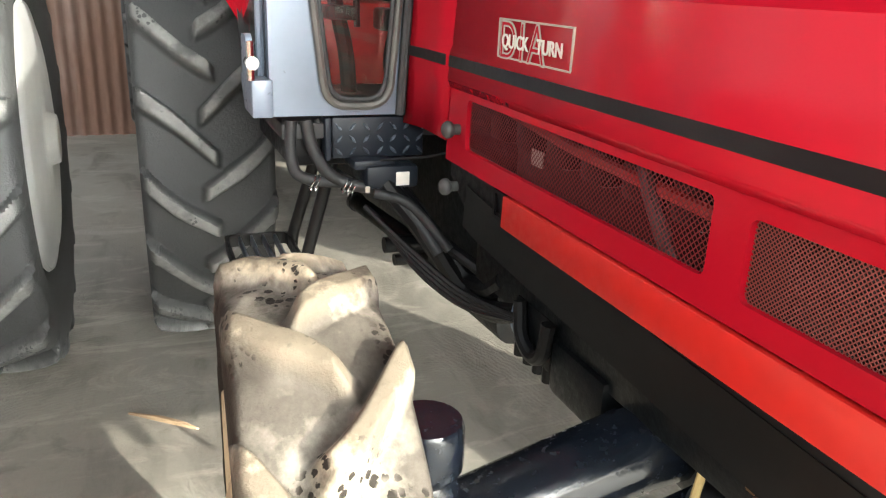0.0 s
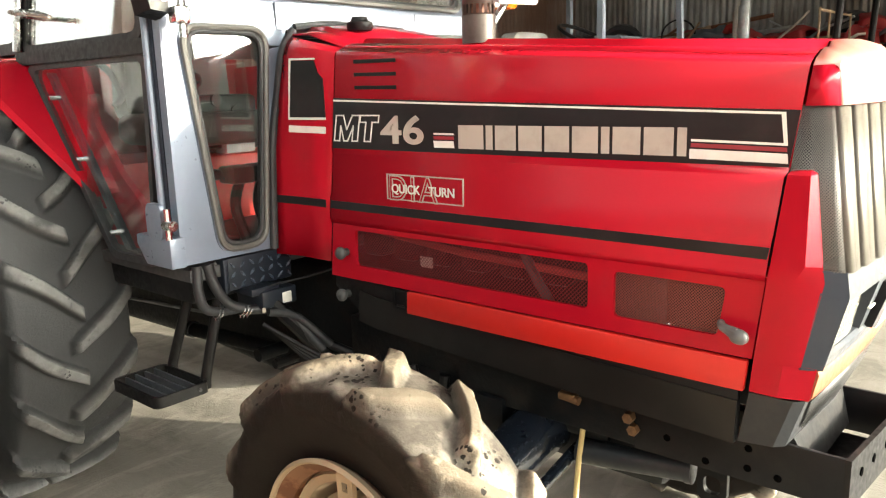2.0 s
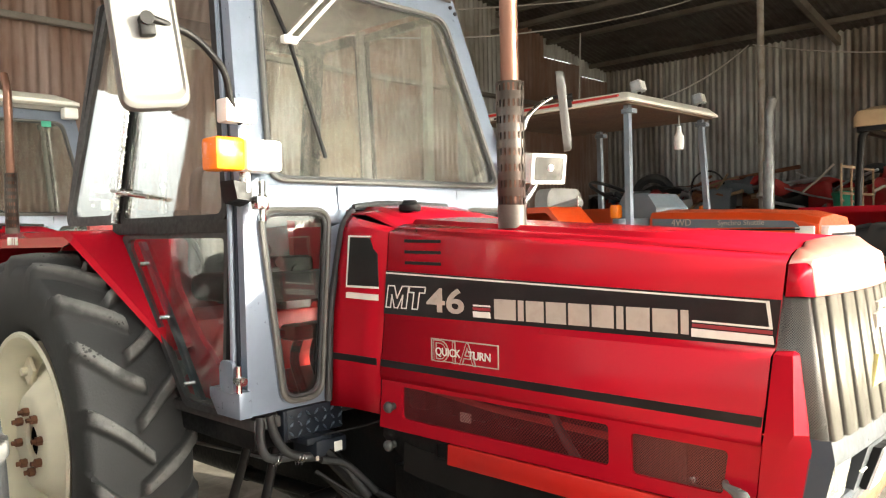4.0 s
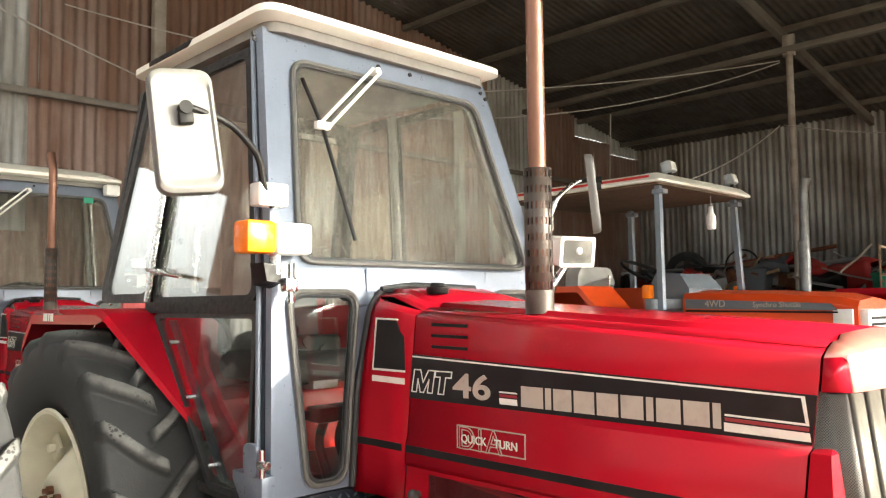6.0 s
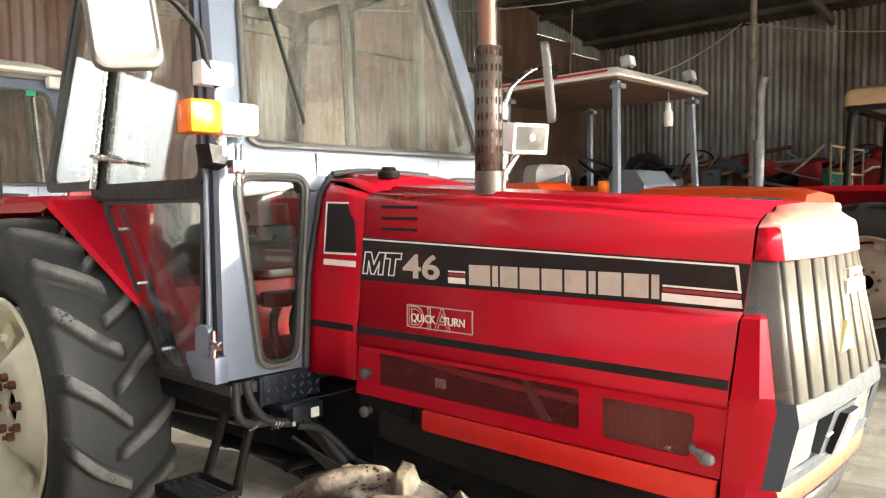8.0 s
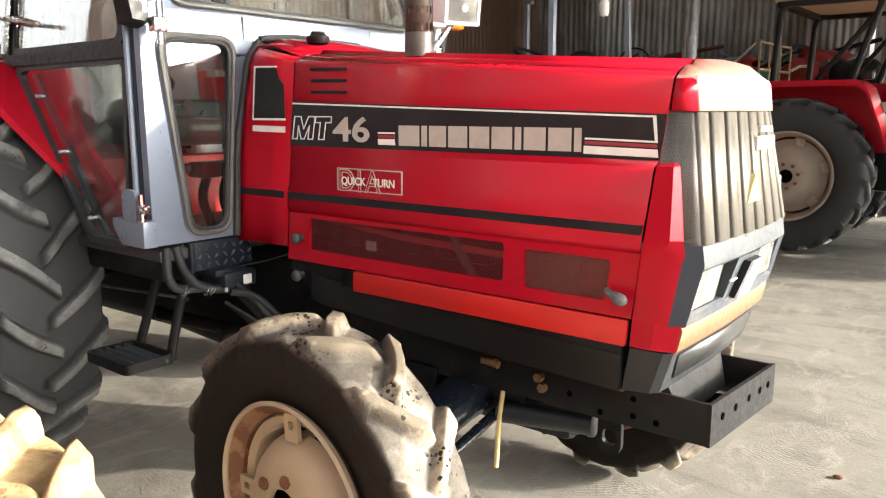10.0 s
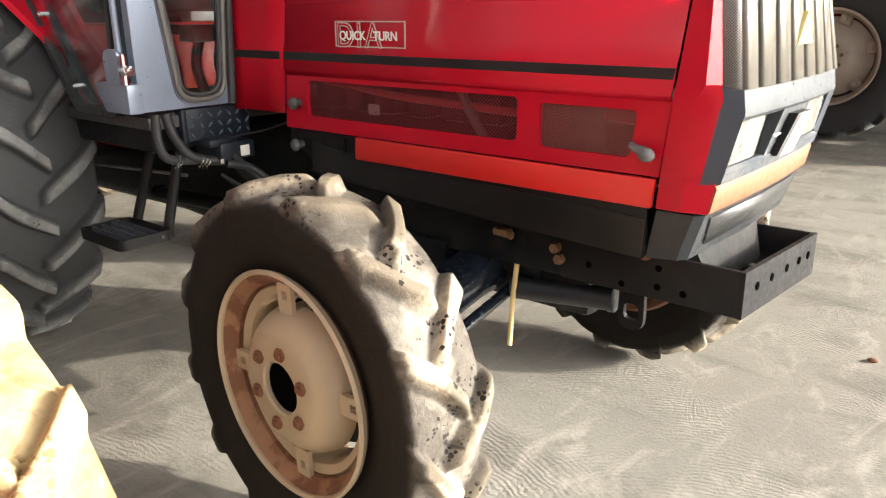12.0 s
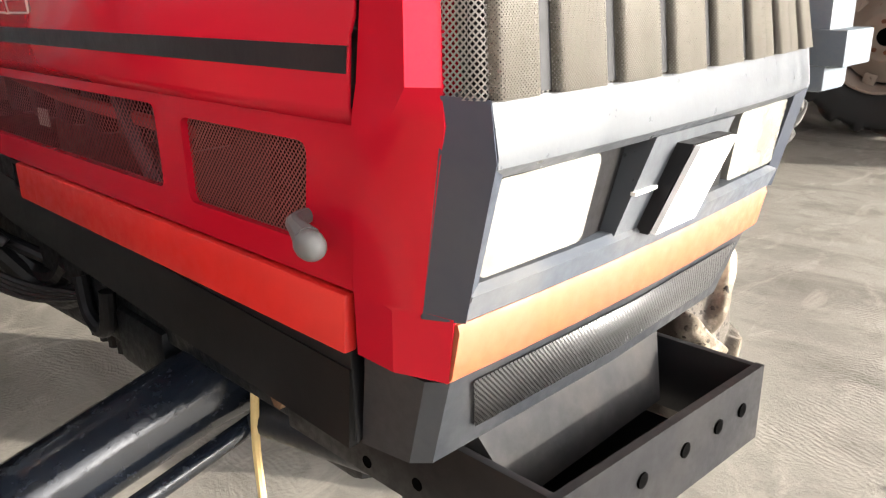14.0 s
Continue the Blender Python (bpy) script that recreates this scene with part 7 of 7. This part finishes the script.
    canopy = part("canopy", loft([can(0.0, 2.175), can(0.0, 2.190), can(0.05, 2.238), can(0.12, 2.246)]), "white_roof", tr, "cream-white canopy with a red stripe")
    part("canopy_lining", loft([can(0.03, 2.160), can(0.03, 2.176)]), "lining", canopy, "brown board lining")
    for s in (-1, 1):
        part("canopy_stripe", prism([(-2.20, 2.202), (-1.08, 2.206), (-1.08, 2.222), (-2.20, 2.222)], "y", s * 0.600, s * 0.640), "red_band", canopy, "red stripe")
        part("brand_block", prism([(-2.12, 2.176), (-1.92, 2.176), (-1.92, 2.189), (-2.12, 2.189)], "y", s * 0.63, s * 0.6575), "black", canopy)
    for y in (-0.42, 0.42):
        bm = box(-0.035, 0.035, -0.052, 0.052, 0.0, 0.075, 0.010, None, pose(-1.08, y + 0.04, 2.262, 0, -14, 10))
        lamp = part("roof_lamp", bm, "steel", canopy, "square roof lamp")
        part("lamp_foot", cyl((-1.08, y + 0.04, 2.23), (-1.08, y + 0.04, 2.27), 0.014, 8), "black", canopy)
        part("lamp_glass", box(0.035, 0.039, -0.044, 0.044, 0.008, 0.067, 0.0, None, pose(-1.08, y + 0.04, 2.262, 0, -14, 10)), "white_lens", canopy)
    return tr


M["tyre_rear_small"] = muddy_tyre("dusty_small_tyre_rubber", (0.022, 0.024, 0.027), (0.10, 0.095, 0.09), 0.41, 0.44, 0.55)
M["seat_pale"] = worn("pale_grey_vinyl", (0.42, 0.42, 0.40), (0.32, 0.31, 0.30), 0.55)
M["steel_blue"] = worn("blue_grey_paint", (0.17, 0.21, 0.26), (0.13, 0.15, 0.17), 0.45, scale=8.0)
orange = build_orange((-0.26, 3.19, 0), -2.0)

# bulb hanging under the canopy's front edge
bm = lathe([(0.0, -0.172), (0.030, -0.166), (0.036, -0.122), (0.034, -0.072), (0.020, -0.047), (0.016, -0.002), (0.0, 0.0)], pose(-1.36, 3.42, 2.085, -90, 0, 0) @ pose(0, 0, 0, 180, 0, 0), 20)
bulb = thing("light_bulb", "white LED bulb hanging on a short wire", "bulb")
part("bulb", bm, "bulb", bulb, "white plastic bulb")
part("wire", tube([(-1.36, 3.42, 2.05), (-1.36, 3.42, 2.19)], 0.005, 6), "cable", bulb)


# ---- the red tractor with a tan canopy ----
def build_canopy_tractor(at, turn):
    tr = thing("tractor", "red open tractor with tan canopy and dusty brown wheels", "tractor", at=at, turn=turn)
    for s in (-1, 1):
        wr = rear_wheel(tr, 0, s * 0.62, 0.69, "rim_brown", 1.0)
        wf = front_wheel(tr, 1.95, s * 0.60, 0.42, "tyre_rear_small")
        if s > 0:
            wr.scale = (1, -1, 1)
            wf.scale = (1, -1, 1)
        bm = loft([[(x, s * 0.40, z), (x, s * 0.80, z), (x, s * 0.80, z - 0.05), (x, s * 0.785, z - 0.05), (x, s * 0.785, z - 0.014), (x, s * 0.40, z - 0.014)] for x, z in ((-0.80, 1.20), (-0.62, 1.50), (0.50, 1.50), (0.58, 1.44), (0.78, 0.92))])
        fen = part("mudguard", bm, "red", tr, "angular red mudguard")
        part("mudguard_side", prism([(-0.80, 0.9), (-0.62, 1.49), (0.50, 1.49), (0.58, 1.43), (0.78, 0.9)], "y", s * 0.385, s * 0.400), "red", tr)
        part("fender_lamp", box(0.52, 0.60, s * 0.62, s * 0.74, 1.50, 1.57, 0.015), "black", fen)
        part("lamp_glass", cyl((0.60, s * 0.68, 1.535), (0.606, s * 0.68, 1.535), 0.026, 14), "lamp_glass", fen)
        # roll frame
        part("frame_post", tube(bend([(-0.20, s * 0.60, 1.49), (-0.17, s * 0.60, 2.10), (-0.10, s * 0.58, 2.19)], 4, 0.08), 0.030, 10), "black", tr, "black roll-frame post")
        part("frame_post", tube(bend([(0.42, s * 0.60, 1.49), (0.60, s * 0.60, 2.12), (0.55, s * 0.58, 2.19)], 4, 0.08), 0.028, 10), "black", tr)
        part("frame_brace", tube([(0.15, s * 0.60, 1.50), (0.58, s * 0.60, 2.05)], 0.022, 10), "black", tr)
    def can(i, z):
        return [(x, y, z) for x, y in rounded([(1.05 - i, -0.70 + i), (1.05 - i, 0.70 - i), (-0.22 + i, 0.70 - i), (-0.22 + i, -0.70 + i)], 0.08, 5)]
    can_ob = part("canopy", loft([can(0.0, 2.17), can(0.0, 2.25), can(0.02, 2.30), can(0.10, 2.335)]), "tan_sheet", tr, "sagging tan canopy sheet")
    part("canopy_frame", frame_plate(rounded([(1.03, -0.68), (1.03, 0.68), (-0.20, 0.68), (-0.20, -0.68)], 0.06, 4), rounded([(0.95, -0.60), (0.95, 0.60), (-0.12, 0.60), (-0.12, -0.60)], 0.06, 4), lambda u, v, d: (u, v, 2.168 + d), 0.04), "black", can_ob)
    part("seat", box(-0.25, 0.15, -0.22, 0.22, 1.20, 1.32, 0.04, None, None, 3), "seat", tr)
    part("chassis", box(-0.35, 2.2, -0.18, 0.18, 0.55, 1.05, 0.03), "chassis", tr)
    part("hood", loft([[(x, -w, 0.95), (x, -w, z - 0.05), (x, -w + 0.04, z), (x, w - 0.04, z), (x, w, z - 0.05), (x, w, 0.95)] for x, w, z in ((0.95, 0.28, 1.46), (1.8, 0.27, 1.40), (2.45, 0.25, 1.34))]), "red", tr, "red hood")
    part("grille", box(2.44, 2.49, -0.22, 0.22, 0.92, 1.30, 0.015), "black", tr)
    part("dashboard", box(0.78, 0.96, -0.27, 0.27, 1.0, 1.55, 0.03), "black", tr)
    part("pale_plate", box(0.60, 0.72, -0.404, -0.400, 1.24, 1.32, 0.0), "decal_light", tr)
    part("rear_axle", cyl((0, -0.55, 0.69), (0, 0.55, 0.69), 0.10, 16), "chassis", tr)
    part("front_axle", box(1.87, 2.03, -0.52, 0.52, 0.36, 0.50, 0.03), "chassis", tr)
    # carrier of thin pale bars behind the seat
    bm = bmesh.new()
    for z in (1.62, 1.86):
        tube([(-0.36, -0.50, z), (-0.36, 0.50, z)], 0.012, 8, bm)
    for y in (-0.5, -0.2, 0.15, 0.5):
        tube([(-0.36, y, 1.49), (-0.36, y, 1.88)], 0.010, 8, bm)
    part("rear_rack", bm, "timber", tr, "pale rack behind the seat")
    return tr


build_canopy_tractor((-0.55, 6.08, 0), 0.0)

# chrome exhaust pipe standing beside the post
pipe = thing("exhaust_pipe", "dull chrome exhaust pipe with a bent top", "pipe")
part("pipe", tube(bend([(-1.56, 5.62, 0.0), (-1.54, 5.62, 2.42), (-1.50, 5.60, 2.54)], 5, 0.08), 0.042, 16), "steel", pipe)
part("pipe_sleeve", cyl((-1.562, 5.62, 0.3), (-1.552, 5.62, 1.95), 0.052, 16), "steel", pipe, "wider lower sleeve")


# ---- scrap along the back wall ----
def rack(x0, x1, y0, y1, h):
    t = thing("timber_rack", "rough timber rack loaded with scrap", "rack", "scrap racks")
    part("rack_top", box(x0, x1, y0, y1, h - 0.05, h, 0.005), "timber", t)
    for x in (x0 + 0.06, (x0 + x1) / 2, x1 - 0.06):
        for y in (y0 + 0.06, y1 - 0.06):
            part("rack_leg", box(x - 0.04, x + 0.04, y - 0.04, y + 0.04, 0, h - 0.05, 0.004), "timber", t)
    return t


RACK = 1.50
rack(-4.9, -2.75, 7.4, 8.6, RACK)
rack(-2.65, -0.3, 7.4, 8.6, RACK)


def bent_panel(name, m, w, d, h, fold, mat, label):
    """A pressed sheet: a crowned top with folded sides, open below."""
    rows = []
    for i in range(7):
        u = i / 6 - 0.5
        rows.append([m @ Vector((u * w, v * d, h * (k - fold * u * u) + 0.03 * math.sin(9 * u + 4 * v))) for v, k in ((-0.5, 0.0), (-0.47, 0.8), (-0.2, 1.0), (0.2, 1.0), (0.47, 0.85), (0.5, 0.1))])
    ob = sheet_part(name, loft(rows, closed=False, caps=False), mat, None, "", 0.006)
    return tagged(ob, label, "scrap", "scrap pieces")


for x, y, z, w, d, h, yaw, tilt, fold, mat, nm, lab in (
        (-4.45, 8.0, RACK + 0.02, 0.9, 0.5, 0.22, 10, 8, 0.8, "red_dull", "old_hood", "dusty red hood lying on the rack"), (-4.55, 7.7, RACK + 0.02, 0.5, 0.4, 0.30, -30, 4, 0.5, "chassis", "old_cover", "dark bent steel cover on the rack"),
        (-3.80, 8.1, RACK + 0.04, 0.8, 0.6, 0.34, -20, 14, 1.2, "chassis", "old_mudguard", "dark curved mudguard on the rack"), (-3.75, 7.75, RACK + 0.02, 0.6, 0.4, 0.20, 25, -10, 0.6, "red_dull", "old_cover", "faded red cover on the rack"),
        (-3.15, 7.9, RACK + 0.02, 0.9, 0.45, 0.26, 15, -12, 0.9, "steel", "old_cover", "grey steel cover on the rack"), (-3.05, 8.2, RACK + 0.06, 0.5, 0.5, 0.38, -35, 10, 1.0, "red_dull", "old_mudguard", "faded red mudguard on the rack"),
        (-2.40, 8.0, RACK + 0.02, 0.8, 0.5, 0.24, -8, 9, 0.7, "rust", "old_cover", "rusty steel cover on the rack"), (-2.15, 7.65, RACK + 0.02, 0.5, 0.3, 0.18, 30, 0, 0.4, "chassis", "old_cover", "greasy dark cover on the rack"),
        (-1.80, 7.9, RACK + 0.05, 0.6, 0.5, 0.30, -14, -8, 0.6, "red_dull", "old_mudguard", "dusty red mudguard on the rack"), (-1.20, 7.85, RACK + 0.02, 0.85, 0.5, 0.22, -12, -9, 0.5, "red_dull", "old_hood", "dusty red hood on the rack"),
        (-0.95, 8.2, RACK + 0.10, 0.7, 0.55, 0.34, 18, 16, 0.9, "red_dull", "old_hood", "faded red hood tipped on the rack"), (-0.55, 7.8, RACK + 0.02, 0.5, 0.45, 0.28, 9, 4, 0.6, "chassis", "old_cover", "dark steel cover on the rack")):
    bent_panel(nm, pose(x, y, z, 0, tilt, yaw), w, d, h, fold, mat, lab)
for x, y, w, d, h, yaw, mat, nm, lab in ((-4.05, 7.62, 0.34, 0.24, 0.26, 30, "black", "battery", "black battery standing on the rack"), (-2.85, 7.6, 0.26, 0.30, 0.30, 5, "dash", "casing", "blue-grey machine casing on the rack"), (-1.45, 7.6, 0.22, 0.22, 0.2, 40, "green", "plastic_tub", "green plastic tub on the rack")):
    bm = loft([[pose(x, y, RACK, 0, 0, yaw) @ Vector((u * w / 2 * k, v * d / 2 * k, zz * h)) for u, v in rounded([(-1, -1), (1, -1), (1, 1), (-1, 1)], 0.25, 3)] for zz, k in ((0.0, 0.9), (0.75, 1.0), (0.8, 1.06), (0.9, 1.06), (1.0, 0.9))])
    tagged(part(nm, bm, mat), lab, "scrap", "scrap pieces")
for x0, y0, x1, y1, z0, z1, mat, lab in ((-4.8, 7.6, -3.1, 8.2, 1.68, 1.76, "steel", "pale steel beam lying across the scrap"), (-3.2, 7.55, -1.7, 7.9, 1.62, 1.78, "steel", "pale steel angle bar across the scrap"), (-2.5, 7.6, -0.5, 8.0, 1.58, 1.66, "timber", "weathered plank across the scrap"), (-4.5, 8.3, -2.2, 8.4, 1.66, 1.96, "rust", "rusty pipe propped on the scrap"), (-1.9, 8.35, -0.4, 8.3, 1.60, 1.94, "chassis", "dark pipe propped on the scrap"), (-3.9, 7.5, -2.9, 8.2, 1.50, 1.86, "timber", "grey plank leaning over the scrap")):
    a, b = Vector((x0, y0, z0 + 0.10)), Vector((x1, y1, z1 + 0.10))
    tagged(part("scrap_bar", tube([a, a.lerp(b, 0.5), b], 0.028, 6), mat), lab, "bar", "scrap bars")
for x, y, r in ((-4.2, 8.35, 0.30), (-1.3, 8.3, 0.27)):
    prof = [(r * 0.6, -0.07), (r * 0.8, -0.09), (r * 0.97, -0.07), (r, 0), (r * 0.97, 0.07), (r * 0.8, 0.09), (r * 0.6, 0.07)]
    tagged(part("spare_wheel", lathe(prof, pose(x, y, RACK + r, 12, 0, 20), 28, closed=True), "rubber_rear"), "old black tyre leaning on the wall rack", "tyre", "old tyres")
# smaller odds and ends thrown over the pile
odds = random.Random(46)
for k in range(30):
    x, y, z = odds.uniform(-4.8, -0.45), odds.uniform(7.42, 8.0), RACK + odds.uniform(0.02, 0.22)
    half = Matrix.Rotation(odds.uniform(0, 6.28), 3, "Z") @ Matrix.Rotation(odds.uniform(-0.5, 0.5), 3, "Y") @ Vector((odds.uniform(0.12, 0.42), 0, 0))
    half.y *= 0.4
    mat, lab = odds.choice((("steel", "short bare steel bar in the scrap"), ("rust", "short rusty bar in the scrap"), ("timber", "short weathered stick in the scrap"), ("decal_light", "pale painted bar in the scrap")))
    c = Vector((x, y, z + abs(half.z)))
    tagged(part("scrap_bar", tube([c - half, c + half * 0.2 + Vector((0, 0, odds.uniform(-0.02, 0.03))), c + half], odds.uniform(0.010, 0.024), 6), mat), lab, "bar", "scrap bars")
for k in range(12):
    mat, nm, lab = odds.choice((("steel", "old_cover", "small grey pressed cover in the scrap"), ("red_dull", "old_cover", "small dusty red cover in the scrap"), ("rust", "old_cover", "small rusty cover in the scrap"), ("dash", "old_cover", "small blue-grey cover in the scrap")))
    bent_panel(nm, pose(odds.uniform(-4.7, -0.5), odds.uniform(7.5, 7.9), RACK + odds.uniform(0.04, 0.26), odds.uniform(-25, 25), odds.uniform(-30, 30), odds.uniform(0, 360)), odds.uniform(0.2, 0.45), odds.uniform(0.15, 0.3), odds.uniform(0.06, 0.16), 0.7, mat, lab)
# hoop of an old steering wheel among the scrap
bm = tube([(-3.05 + 0.19 * math.cos(6.28319 * k / 24), 7.6 + 0.05 * math.cos(6.28319 * k / 24), 1.84 + 0.19 * math.sin(6.28319 * k / 24)) for k in range(24)], 0.012, 8, closed=True)
cyl((-3.05, 7.6, 1.84), (-3.05, 7.62, 1.50), 0.014, 8, bm)
tagged(part("steering_wheel_scrap", bm, "black"), "old black steering wheel standing in the scrap", "steering wheel", "scrap pieces")

# bits lying on the floor
tagged(part("wood_splinter", loft([[(x, y + a, 0.0 + b) for a, b in ((-w, 0.0), (w, 0.0), (w * 0.6, h), (-w * 0.7, h * 0.8))] for x, y, w, h in ((-1.10, -0.945, 0.004, 0.006), (-1.04, -0.865, 0.010, 0.014), (-1.00, -0.815, 0.009, 0.012), (-0.965, -0.775, 0.003, 0.006))]), "timber"), "splintered piece of pale wood on the floor", "wood")
tagged(part("mud_crumb", ball((0.806, 1.043, 0.006), 0.014, None, (1.2, 0.8, 0.55), 8), "rust"), "small dark crumb of dried mud on the floor", "mud")
